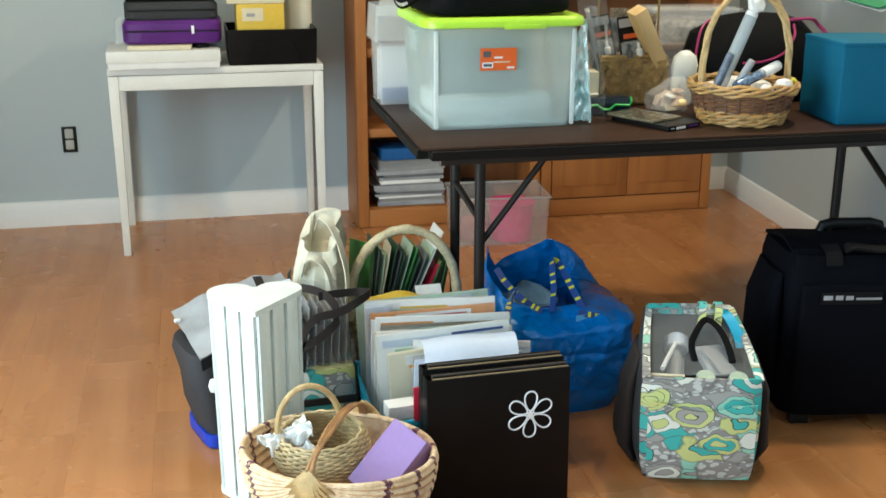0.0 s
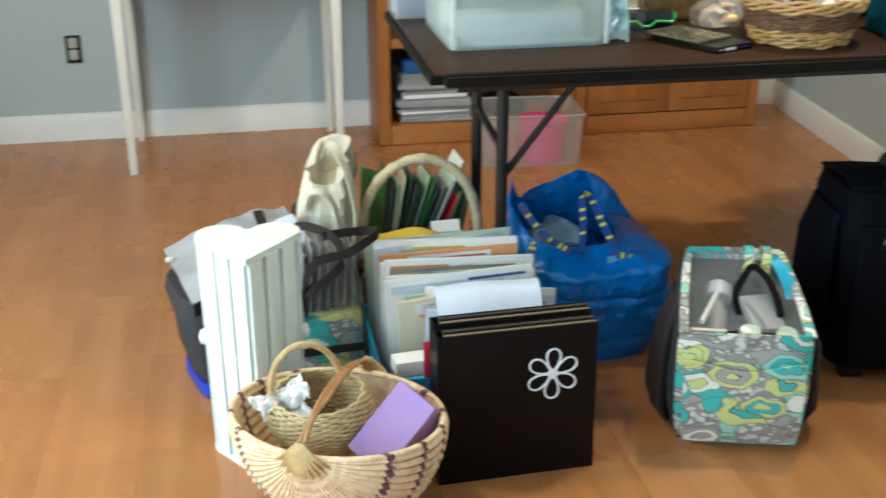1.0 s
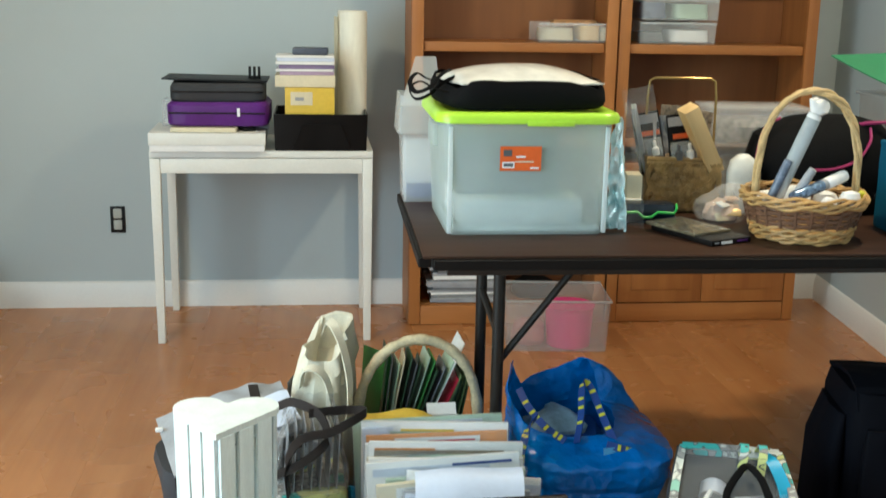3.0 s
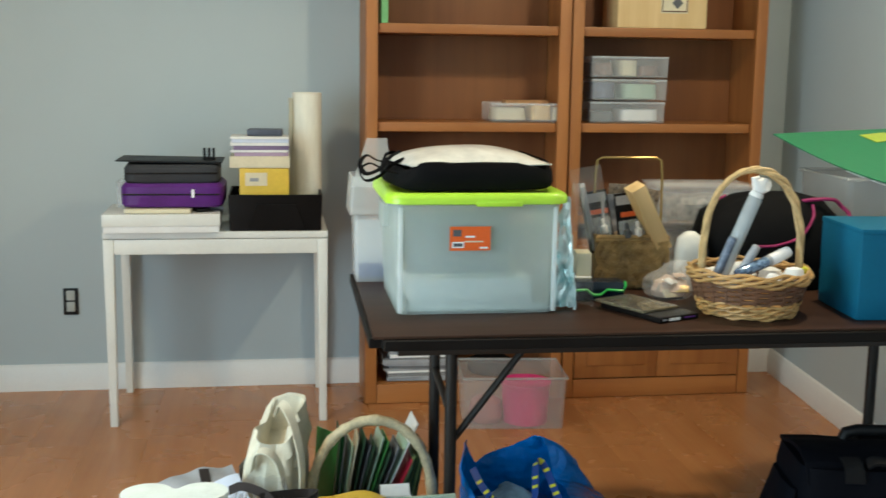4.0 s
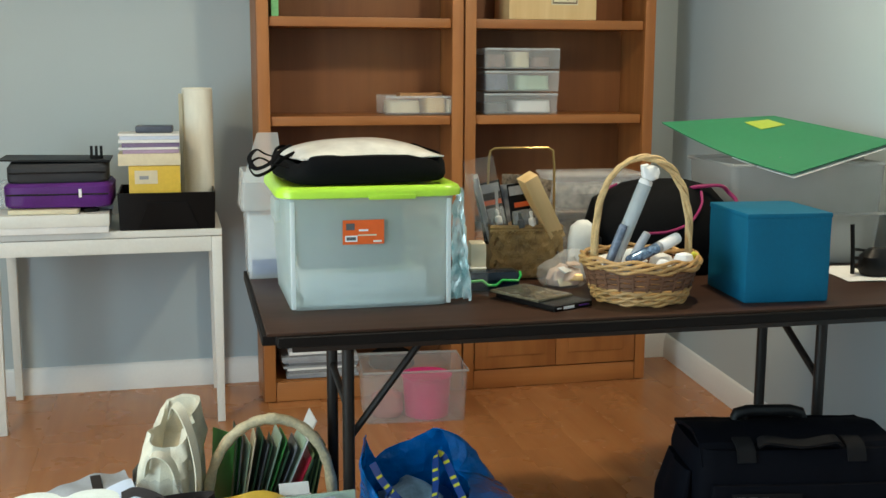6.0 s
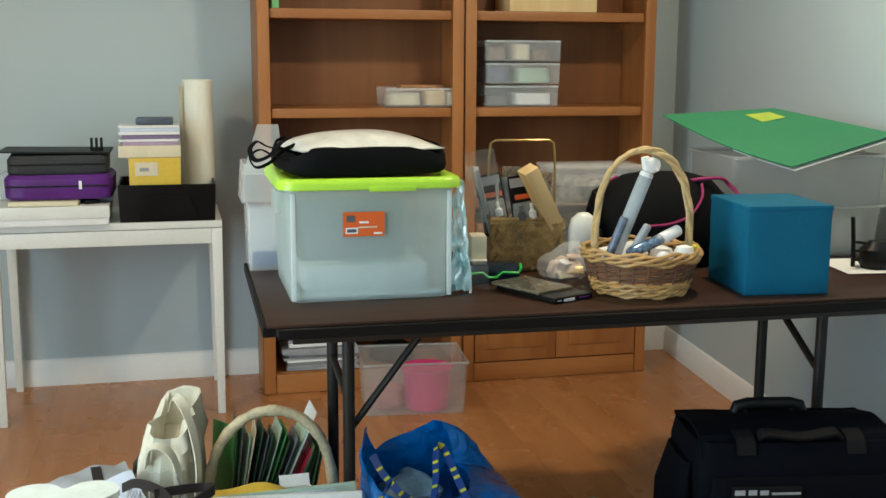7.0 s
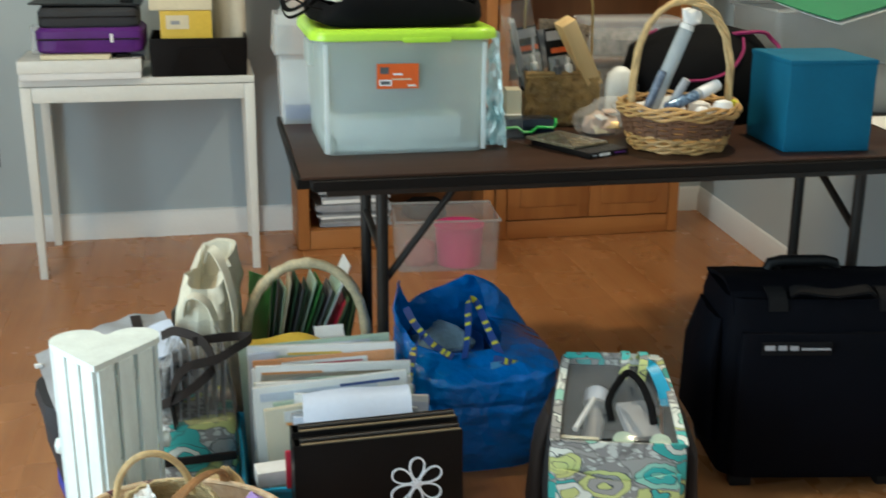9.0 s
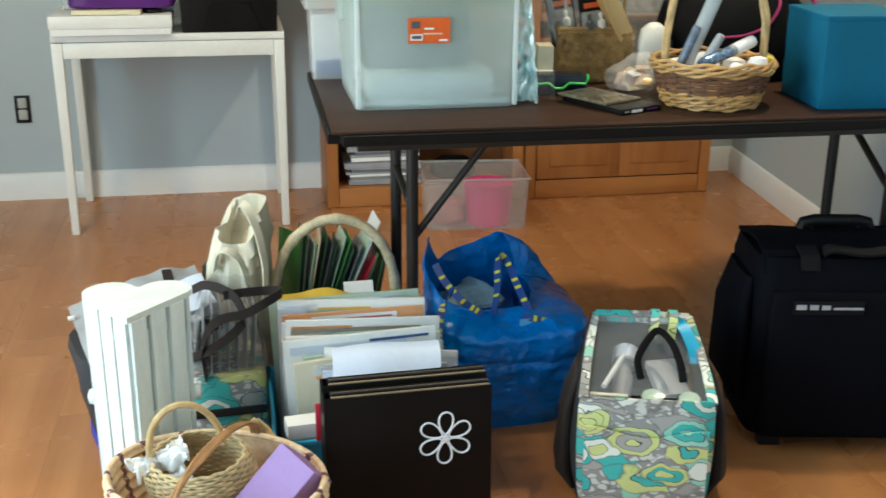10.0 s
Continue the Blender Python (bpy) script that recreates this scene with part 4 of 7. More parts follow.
def paisley_tote(m):
    t = thing("paisley_tote", m, "paisley tote with clear sides and brown handles", "bag")
    part("base", sack(B(), [(0, 0, 0, 0.078, 0.10), (0.01, 0, 0, 0.084, 0.106), (0.10, 0, 0, 0.086, 0.106), (0.19, 0, 0, 0.082, 0.10), (0.205, 0, 0, 0.078, 0.096)], 48, 0.004, 18, 2, square=5), PAISLEY, t)
    pl = sack(B(), [(0.205, 0, 0, 0.078, 0.096), (0.26, 0.0, 0, 0.075, 0.092), (0.32, 0.005, 0.01, 0.062, 0.08), (0.365, 0.01, 0.02, 0.045, 0.072)], 120, 0.010, 22, 5, False, 4)
    for v in pl.verts:
        a = math.atan2(v.co.y, v.co.x)
        v.co.x += 0.008 * math.sin(24 * a + 4 * noise.noise(v.co * 20)) * math.cos(a)
        v.co.y += 0.008 * math.sin(24 * a + 4 * noise.noise(v.co * 20)) * math.sin(a)
    part("side_film", pl, SMOKE, t, "crumpled clear plastic sides")
    part("pocket_band", block(0.15, 0.006, 0.018, at=(0.0, -0.106, 0.12), bevel=0.002), BROWNSTRAP, t)
    bm = strap(B(), [(-0.045, -0.088, 0.20), (-0.05, -0.098, 0.28), (-0.02, -0.104, 0.335), (0.04, -0.11, 0.35), (0.085, -0.10, 0.368), (0.12, -0.06, 0.372), (0.10, -0.03, 0.366), (0.045, -0.04, 0.37), (0.0, -0.055, 0.372)], 0.019, 0.003, (0.1, 0.4, 1))
    part("handle", bm, BROWNSTRAP, t)
    bm = strap(B(), [(-0.075, -0.06, 0.24), (-0.045, -0.105, 0.27), (0.0, -0.115, 0.30), (0.035, -0.105, 0.335), (0.02, -0.06, 0.372), (-0.03, -0.01, 0.382), (-0.06, 0.03, 0.36)], 0.019, 0.003, (0.2, 0.3, 1))
    part("handle", bm, BROWNSTRAP, t)
    bm = B()
    for k in range(7):
        x = -0.055 + 0.018 * k
        sheet(bm, lambda u, v, x=x, k=k: (x + 0.012 * v, -0.02 + 0.10 * u - 0.05, 0.15 + 0.19 * v + 0.012 * math.sin(k)), 2, 2, 0.002)
    part("paper_bundle", bm, GREYSILVER, t, "papers seen through the plastic")
    return t


paisley_tote(pose(1.080, 2.900, 0, 0, 0, 4))


SLATE = mat("slate_nylon", (0.17, 0.175, 0.185), 0.5, vary=0.2, coarse=14, fine=300)


def cooler_bag(m):
    """A soft square bag: narrow foot, wide sagging top, the lid lower at its west end."""
    t = thing("cooler_bag", m, "charcoal nylon bag with silver top and blue base", "bag")
    lev = [(0.036, 0.004, 0, 0.122, 0.086), (0.09, 0, 0, 0.128, 0.090), (0.16, -0.002, 0.0, 0.138, 0.096), (0.22, -0.004, 0.0, 0.146, 0.102), (0.25, -0.004, 0.0, 0.146, 0.102)]
    part("body", sack(B(), lev, 72, 0.010, 13, 9, square=7), CHARCOAL, t)
    part("base", sack(B(), [(0, 0.004, 0, 0.120, 0.084), (0.008, 0.004, 0, 0.126, 0.089), (0.037, 0.004, 0, 0.125, 0.088)], 56, 0.003, 16, 4, square=7), ROYAL, t, "royal blue base")

    def lid(u, v, up=0.0):
        w = Vector((u * 6, v * 5, 1))
        return (-0.136 + 0.286 * u, -0.112 + 0.214 * v, 0.250 + up + 0.046 * v + 0.055 * u + 0.016 * math.sin(math.pi * u) + 0.008 * noise.noise(w))
    part("lid", sheet(B(), lid, 26, 20, 0.006), GREYSILVER, t, "silver grey top flap")
    part("front_flap", sheet(B(), lambda u, v: (-0.134 + 0.280 * u, -0.110 - 0.006 * v, 0.248 - 0.026 * v + 0.055 * u + 0.016 * math.sin(math.pi * u)), 18, 5, 0.005), NAVYPATCH, t, "black front edge")
    part("lining", sheet(B(), lambda u, v: lid(0.30 + 0.34 * u, 0.30 + 0.26 * v - 0.10 * u, 0.008), 10, 8, 0.002), PAPER, t, "white quilted lining showing")
    part("side_window", sheet(B(), lambda u, v: lid(0.76 + 0.22 * u, 0.10 + 0.55 * v, 0.010 + 0.010 * u), 8, 8, 0.002), BLUEPAPER, t, "pale plastic window")
    for u in (0.30, 0.68):
        pts = [(lid(u, 0.0)[0], -0.124, lid(u, 0.0)[2] - 0.05)] + [lid(u + 0.02 * k, 0.0 + 0.235 * k, 0.006) for k in range(5)]
        part("strap", strap(B(), pts, 0.022, 0.003, (1, 0, 0)), BROWNSTRAP, t, "dark brown strap")
    part("buckle", block(0.016, 0.010, 0.009, at=(-0.138, 0.050, 0.288), bevel=0.003), PAPER, t, "white plastic clip")
    return t


cooler_bag(pose(0.903, 2.965, 0, 0, 0, 17))


def canvas_tote(m):
    t = thing("canvas_tote", m, "slouching ivory canvas tote with loose handles", "bag")
    levels = [(0, 0, 0, 0.062, 0.098), (0.012, 0, 0, 0.068, 0.104), (0.12, 0.0, 0.0, 0.068, 0.105), (0.24, 0.0, 0.004, 0.066, 0.104), (0.34, 0.004, 0.008, 0.062, 0.103), (0.38, 0.007, 0.010, 0.056, 0.103), (0.415, 0.008, 0.012, 0.046, 0.102), (0.440, 0.010, 0.014, 0.038, 0.098),
              (0.436, 0.010, 0.014, 0.033, 0.092), (0.37, 0.004, 0.01, 0.030, 0.08)]
    bm = sack(B(), levels, 96, 0.008, 9, 7, True, 7.0)
    for v in bm.verts:
        if v.co.z > 0.3:
            v.co.z += 0.030 * (v.co.y / 0.1) * min(1, (v.co.z - 0.3) / 0.12) + 0.030 * noise.noise(v.co * 14)
        if v.co.z > 0.03:
            a = math.atan2(v.co.y, v.co.x)
            front = max(0.0, min(1.0, (v.co.x + 0.05) / 0.03))
            fold = (0.002 + 0.008 * front) * math.sin(11 * a + 5 * noise.noise(v.co * 9)) * min(1, v.co.z / 0.2)
            v.co.x += fold * math.cos(a)
            v.co.y += fold * math.sin(a)
    part("body", bm, CANVAS, t)
    part("handle", strap(B(), [(-0.025, -0.100, 0.36), (-0.012, -0.112, 0.405), (0.012, -0.114, 0.412), (0.038, -0.110, 0.385), (0.052, -0.110, 0.32), (0.050, -0.113, 0.26)], 0.022, 0.003, (0.2, 0.9, 0.3)), CANVAS, t)
    part("handle", strap(B(), [(-0.01, 0.06, 0.440), (0.008, 0.03, 0.478), (0.035, -0.01, 0.476), (0.066, -0.05, 0.430), (0.086, -0.085, 0.365), (0.086, -0.106, 0.300), (0.070, -0.112, 0.255)], 0.022, 0.003, (0.2, 0.9, 0.3)), CANVAS, t)
    part("print", block(0.002, 0.05, 0.05, at=(-0.071, -0.02, 0.30), rot=(0, 2, 0)), GREY, t, "small dark stitched mark")
    bm = B()
    for k in range(4):
        box(bm, 0.022, 0.004, 0.19, at=(-0.035 + 0.028 * k, -0.113 - 0.003 * k, 0.05), rot=(0, 0, 8 * k))
    part("packets", bm, BLUEPAPER, t, "white packets tucked at the front")
    return t


canvas_tote(pose(1.112, 3.130, 0, 0, 0, -14))


def blue_bag(m):
    t = thing("shopping_bag", m, "large blue woven plastic shopping bag, slumped", "bag")
    rim_at = [(-180, 0.350), (-135, 0.292), (-90, 0.272), (-45, 0.270), (0, 0.280), (26, 0.286), (48, 0.386), (60, 0.384), (118, 0.318), (138, 0.388), (160, 0.392), (180, 0.350)]

    def rim_height(deg):
        for (a0, h0), (a1, h1) in zip(rim_at, rim_at[1:]):
            if a0 <= deg <= a1:
                return h0 + (h1 - h0) * (deg - a0) / (a1 - a0)

    def squared(a, p):
        c, q = math.cos(a), math.sin(a)
        return math.copysign(abs(c) ** (2 / p), c), math.copysign(abs(q) ** (2 / p), q)

    def wall(u, v):
        """The skin: belly rings below, then drawn in to a mouth that sits west of the middle."""
        a = math.pi * (2 * min(u, 0.99999) - 1)
        c, q = squared(a, 3.8)
        c2, q2 = squared(a, 2.6)
        low = min(1.0, v / 0.68)
        swell = 0.146 + 0.028 * math.sin(math.pi * 0.62 * low)
        p = Vector((swell * c + 0.010 * low, (swell - 0.010) * q, 0.225 * low))
        if v > 0.68:
            k = (v - 0.68) / 0.32
            east = max(0.0, min(1.0, (c2 - 0.1) / 0.4))
            e = (1 - east) * k * k * (3 - 2 * k) + east * k ** 2.6
            top = Vector((-0.048 + 0.118 * c2, 0.036 + 0.112 * q2, rim_height(math.degrees(a))))
            p = Vector((p.x + (top.x - p.x) * e, p.y + (top.y - p.y) * e, p.z + (top.z - p.z) * k))
        out = Vector((c, q, 0)).normalized()
        fade = min(1.0, p.z / 0.05)
        ridge = 1 - 2 * abs(noise.noise(p * 12 + Vector((3, 1, 0))))
        small = 1 - 2 * abs(noise.noise(Vector((p.x * 26, p.y * 26, p.z * 40)) + Vector((0, 5, 2))))
        crease = -0.007 * math.exp(-((p.z - 0.172 - 0.012 * noise.noise(p * 15)) / 0.008) ** 2)
        return p + out * fade * (0.008 * ridge + 0.0045 * small + crease)
    bm = sheet(B(), wall, 132, 60, 0.0015)
    part("bottom", sack(B(), [(0.0, 0, 0, 0.140, 0.132), (0.006, 0, 0, 0.143, 0.134)], 48, 0, 9, 1, True, 3.8), BLUEBAG, t)
    part("body", bm, BLUEBAG, t)
    for line in ([(-0.148, 0.04, 0.345), (-0.135, -0.01, 0.318), (-0.105, -0.062, 0.288), (-0.070, -0.098, 0.270)],
                 [(-0.045, -0.105, 0.268), (-0.022, -0.050, 0.308), (-0.002, 0.020, 0.355), (0.016, 0.020, 0.352), (0.030, -0.040, 0.305), (0.044, -0.095, 0.262)],
                 [(0.020, -0.118, 0.266), (0.055, -0.128, 0.258), (0.090, -0.118, 0.246)],
                 [(-0.130, -0.070, 0.318), (-0.158, -0.112, 0.312), (-0.176, -0.142, 0.280), (-0.182, -0.152, 0.238)]):
        hd = part("handle", strap(B(), line, 0.017, 0.003, (0.5, 0.4, 0.6)), BLUEDARK, t, "dark blue webbing with yellow printed marks")
        c = curve(line, 4)
        for k in (q for q in range(2, len(c) - 1) if q % 5 in (0, 1, 3)):
            d = (c[k + 1] - c[k - 1]).normalized()
            w = Vector((0.5, 0.4, 0.6))
            w = (w - d * w.dot(d)).normalized() * 0.010
            up = d.cross(w).normalized() * 0.0022
            if up.y > 0:
                up = -up
            part("printed_mark", strap(B(), [c[k] - w * 0.7 + up, c[k] + up, c[k] + w * 0.7 + up], 0.0075, 0.001, d), YELLOWPRINT, hd)
    part("tag", sheet(B(), lambda u, v: (0.010 + 0.046 * u, -0.128 - 0.012 * (1 - v) + 0.004 * u, 0.226 + 0.036 * v), 4, 4, 0.0015), mat("pale_blue_tag", (0.10, 0.38, 0.66), 0.3), t, "pale blue printed tag")
    part("tissue", sack(B(), [(0.16, -0.04, 0.03, 0.11, 0.10), (0.22, -0.045, 0.035, 0.105, 0.10), (0.250, -0.045, 0.035, 0.085, 0.08)], 40, 0.012, 16, 3), BLUEDARK, t, "dark blue folded cloth inside")
    bm = sack(B(), [(0.235, -0.060, 0.04, 0.078, 0.060), (0.258, -0.060, 0.04, 0.074, 0.056), (0.276, -0.055, 0.05, 0.055, 0.040), (0.286, -0.05, 0.055, 0.022, 0.016)], 40, 0.022, 24, 8)
    part("package", bm, mat("pale_blue_package", (0.30, 0.46, 0.58), 0.4, vary=0.2, coarse=30), t, "pale package inside")
    return t


blue_bag(pose(1.716, 3.005, 0, 0, 0, 2))


def rolling_tote(m):
    """Front at y 0; the top slopes up to the back and has a clear window."""
    t = thing("rolling_craft_bag", m, "paisley rolling craft bag with clear top window", "bag")
    w, d, hf, hb = 0.262, 0.235, 0.255, 0.335
    bm = B()

    def outer(z):
        k = 1 - 0.05 * (1 - min(1, z / 0.15))
        return w / 2 * k
    sheet(bm, lambda u, v: ((2 * u - 1) * outer(v * hf), -0.016 * math.sin(math.pi * min(1, v * 1.05)) * (0.5 + 0.5 * math.sin(math.pi * u)) + 0.012 * abs(2 * u - 1) ** 6, v * hf), 16, 16, 0.006)
    part("front_panel", bm, PAISLEY, t)
    part("pocket", sheet(B(), lambda u, v: ((2 * u - 1) * 0.118, -0.024 - 0.010 * math.sin(math.pi * u) * math.sin(math.pi * v), 0.02 + 0.175 * v + 0.010 * math.cos(2 * math.pi * u) * v), 14, 10, 0.006), PAISLEY, t)
    for s in (-1, 1):
        part("side_panel", sheet(B(), lambda u, v, s=s: (s * (outer(v * 0.3) + 0.020 * math.sin(math.pi * v) * math.sin(math.pi * u)), 0.008 + (d - 0.01) * u, v * (hf + (hb - hf) * u)), 10, 12, 0.006), CHARCOAL, t, "dark side panel")
        part("side_pocket", sack(B(), [(0.015, s * (w / 2 + 0.012), d / 2 + 0.02, 0.012, 0.085), (0.06, s * (w / 2 + 0.026), d / 2 + 0.02, 0.022, 0.09), (0.20, s * (w / 2 + 0.024), d / 2 + 0.02, 0.020, 0.088), (0.27, s * (w / 2 + 0.008), d / 2 + 0.03, 0.010, 0.07)], 26, 0.006, 16, s), BROWNSTRAP, t, "dark brown side pocket")
        part("wheel", lathe(B(), [(0.012, -0.014), (0.036, -0.012), (0.040, 0.0), (0.036, 0.012), (0.012, 0.014)], 20), BLACK, t, at=pose(s * (w / 2 + 0.008), d - 0.02, 0.040, 0, 90, 0))
        part("corner_binding", strap(B(), [(s * (w / 2 - 0.008), -0.002, hf), (s * (w / 2 - 0.008), d * 0.5, (hf + hb) / 2 + 0.004), (s * (w / 2 - 0.012), d - 0.004, hb + 0.002)], 0.018, 0.006, (1, 0, 0)), PAISLEY, t)
    part("back_panel", block(w - 0.01, 0.008, hb, at=(0, d, 0), bevel=0.003), PAISLEY, t)
    part("bottom", block(w * 0.94, d - 0.01, 0.008, at=(0, d / 2, 0.001)), CHARCOAL, t)
    part("window", sheet(B(), lambda u, v: ((2 * u - 1) * (w / 2 - 0.014), 0.004 + (d - 0.01) * v, hf + (hb - hf) * v + 0.006 * math.sin(math.pi * u) + 0.003 * noise.noise(Vector((4 * u, 4 * v, 2)))), 12, 12, 0.0015), FILM, t, "clear plastic top")
    part("top_binding", strap(B(), [(-w / 2 + 0.01, d - 0.004, hb + 0.002), (0, d - 0.004, hb + 0.004), (w / 2 - 0.01, d - 0.004, hb + 0.002)], 0.016, 0.006, (0, 1, 0.3)), PAISLEY, t)
    part("lining", block(w - 0.03, 0.004, hb - 0.02, at=(0, d - 0.010, 0.005)), CHARCOAL, t, "dark inner lining")
    part("lining", block(w - 0.03, d - 0.03, 0.004, at=(0, d / 2, hf - 0.085)), CHARCOAL, t, "dark inner lining")
    part("grab_handle", rod(B(), curve([(-0.012, 0.045, hf + 0.022), (-0.018, 0.075, hf + 0.052), (0.004, 0.115, hf + 0.075), (0.030, 0.15, hf + 0.082), (0.055, 0.12, hf + 0.072), (0.068, 0.075, hf + 0.048), (0.072, 0.042, hf + 0.022)]), 0.008, 8, flat=0.6), BLACKCLOTH, t, "black webbing grab handle")
    for x in (0.022, 0.066):
        part("loop", strap(B(), [(x, d - 0.01, hb), (x + 0.008, d - 0.03, hb + 0.025), (x + 0.004, d - 0.055, hb + 0.012), (x - 0.004, d - 0.07, hb - 0.02)], 0.02, 0.004, (1, 0, 0)), PAISLEY, t)
    part("ribbon", strap(B(), [(0.075, d - 0.03, hb + 0.008), (0.092, d - 0.06, hb + 0.004), (0.108, d - 0.10, hb - 0.026), (0.112, d - 0.125, hb - 0.05)], 0.03, 0.003, (1, 0.2, 0)), TEALPLASTIC, t, "turquoise ribbon")
    for x, y in ((0.012, 0.022), (0.083, 0.018)):
        part("jar_lid", lathe(B(), [(0.021, 0), (0.022, 0.004), (0.020, 0.010), (0, 0.011)], 20), SAGE, t, "pale green round lid", at=pose(x, y + 0.012, hf - 0.016, 18))
    part("bottle", lathe(B(), [(0.018, 0), (0.020, 0.01), (0.020, 0.10), (0.012, 0.12), (0.014, 0.125), (0.026, 0.13), (0.026, 0.165), (0.0, 0.17)], 20), GREYSILVER, t, "pale grey plastic bottle", at=pose(-0.05, 0.06, hf - 0.07, -62, 0, -8))
    part("bottle_cap", lathe(B(), [(0.0275, 0.135), (0.0275, 0.166), (0.022, 0.172), (0.0, 0.173)], 20), BLUEPAPER, t, "pale blue bottle cap", at=pose(-0.05, 0.06, hf - 0.07, -62, 0, -8))
    part("white_tube", rod(B(), [(-0.085, 0.05, hf + 0.000), (-0.045, 0.15, hf + 0.022)], 0.006, 8), PAPER, t)
    part("tool_stick", block(0.075, 0.008, 0.004, at=(-0.075, 0.018, hf - 0.004), rot=(15, 0, -3), bevel=0.001), CREAM, t)
    part("packet", block(0.07, 0.10, 0.02, at=(0.05, 0.12, hf - 0.02), rot=(20, 0, 15), bevel=0.004), GREYSILVER, t)
    for ob in t.children:
        if ob.name.startswith(("wheel", "jar", "bottle")):
            continue
        for v in ob.data.vertices:
            y, z = max(0, v.co.y) / d, max(0, v.co.z) / hb
            v.co.x *= (1 - 0.20 * y * z) * (1 - 0.10 * max(0, 1 - v.co.z / 0.07) ** 2)
            v.co.y += 0.018 * max(0, 1 - v.co.z / 0.06) ** 2 * (1 - y)
    return t


rolling_tote(pose(1.880, 2.462, 0, 0, 0, -16))


def suitcase(m):
    w, d, h = 0.452, 0.26, 0.440
    t = thing("rolling_suitcase", m, "black-navy nylon rolling case with flap pockets", "suitcase")
    part("body", sack(B(), [(0.03, 0, d / 2, w / 2 - 0.008, d / 2 - 0.006), (0.045, 0, d / 2, w / 2, d / 2), (0.2, 0, d / 2, w / 2 + 0.003, d / 2), (0.40, 0, d / 2, w / 2 + 0.002, d / 2), (0.44, 0, d / 2 + 0.01, w / 2 - 0.006, d / 2 - 0.015), (h, 0, d / 2 + 0.02, w / 2 - 0.03, d / 2 - 0.035)], 64, 0.004, 9, 1, square=7), NAVY, t)
    part("front_pocket", sack(B(), [(0.04, 0, -0.006, w / 2 - 0.03, 0.014), (0.06, 0, -0.010, w / 2 - 0.022, 0.020), (0.33, 0, -0.010, w / 2 - 0.022, 0.020), (0.375, 0, -0.002, w / 2 - 0.03, 0.010)], 48, 0.004, 14, 6, square=5), NAVY, t)
    part("lid_flap", sheet(B(), lambda u, v: ((2 * u - 1) * (w / 2 - 0.012), 0.022 + 0.225 * v, h + 0.018 * math.sin(math.pi * min(1, v * 1.1)) + (0.0 if v > 0.12 else -0.035 * (1 - v / 0.12)) + 0.004 * noise.noise(Vector((5 * u, 4 * v, 0)))), 24, 16, 0.008), NAVY, t)
    for s in (-1, 1):
        part("side_pocket", sack(B(), [(0.10, s * (w / 2 + 0.01), d / 2, 0.014, 0.085), (0.14, s * (w / 2 + 0.020), d / 2, 0.026, 0.10), (0.30, s * (w / 2 + 0.018), d / 2, 0.026, 0.10), (0.39, s * (w / 2 + 0.004), d / 2, 0.014, 0.085)], 32, 0.010, 16, s * 3), NAVY, t)
        part("wheel", lathe(B(), [(0.010, -0.014), (0.032, -0.012), (0.036, 0), (0.032, 0.012), (0.010, 0.014)], 20), BLACK, t, at=pose(s * (w / 2 - 0.03), d - 0.01, 0.036, 0, 90, 0))
        part("foot", block(0.05, 0.03, 0.032, at=(s * (w / 2 - 0.06), 0.03, 0), bevel=0.006), BLACK, t)
        part("flap_strap", strap(B(), [(s * 0.12, 0.06, h + 0.017), (s * 0.12, 0.025, h + 0.006), (s * 0.12, 0.010, h - 0.022)], 0.040, 0.005, (1, 0, 0)), NAVYPATCH, t)
        part("lift_rod", rod(B(), [(s * 0.055, d - 0.035, h), (s * 0.055, d - 0.035, h + 0.03)], 0.007, 10), STEEL, t)
    part("lift_handle", rod(B(), [(-0.078, d - 0.035, h + 0.004), (-0.074, d - 0.035, h + 0.018), (-0.05, d - 0.035, h + 0.024), (0.05, d - 0.035, h + 0.024), (0.074, d - 0.035, h + 0.018), (0.078, d - 0.035, h + 0.004)], 0.014, 10), BLACK, t)
    part("carry_handle", strap(B(), [(-0.09, 0.035, h + 0.012), (-0.07, 0.028, h + 0.022), (0.0, 0.024, h + 0.014), (0.07, 0.028, h + 0.022), (0.09, 0.035, h + 0.012)], 0.03, 0.006, (0, 1, 0.2)), NAVYPATCH, t)
    lab = part("badge", block(0.150, 0.002, 0.030, at=(-0.088, -0.0325, 0.335), bevel=0.0005), NAVYPATCH, t, "woven badge with pale bars")
    for x, bw, bh in ((-0.146, 0.022, 0.011), (-0.119, 0.018, 0.011), (-0.094, 0.018, 0.010), (-0.047, 0.062, 0.005)):
        part("pale_bar", block(bw, 0.0012, bh, at=(x, -0.0342, 0.347)), GREYSILVER, lab)
    return t


suitcase(pose(2.424, 2.640, 0, 0, 0, -10))


# ---- handled basket with folders, paper box ----
CREAMREED = mat("cream_reed", (0.74, 0.61, 0.38), 0.5, vary=0.2, coarse=34, fine=150, bump=0.8)


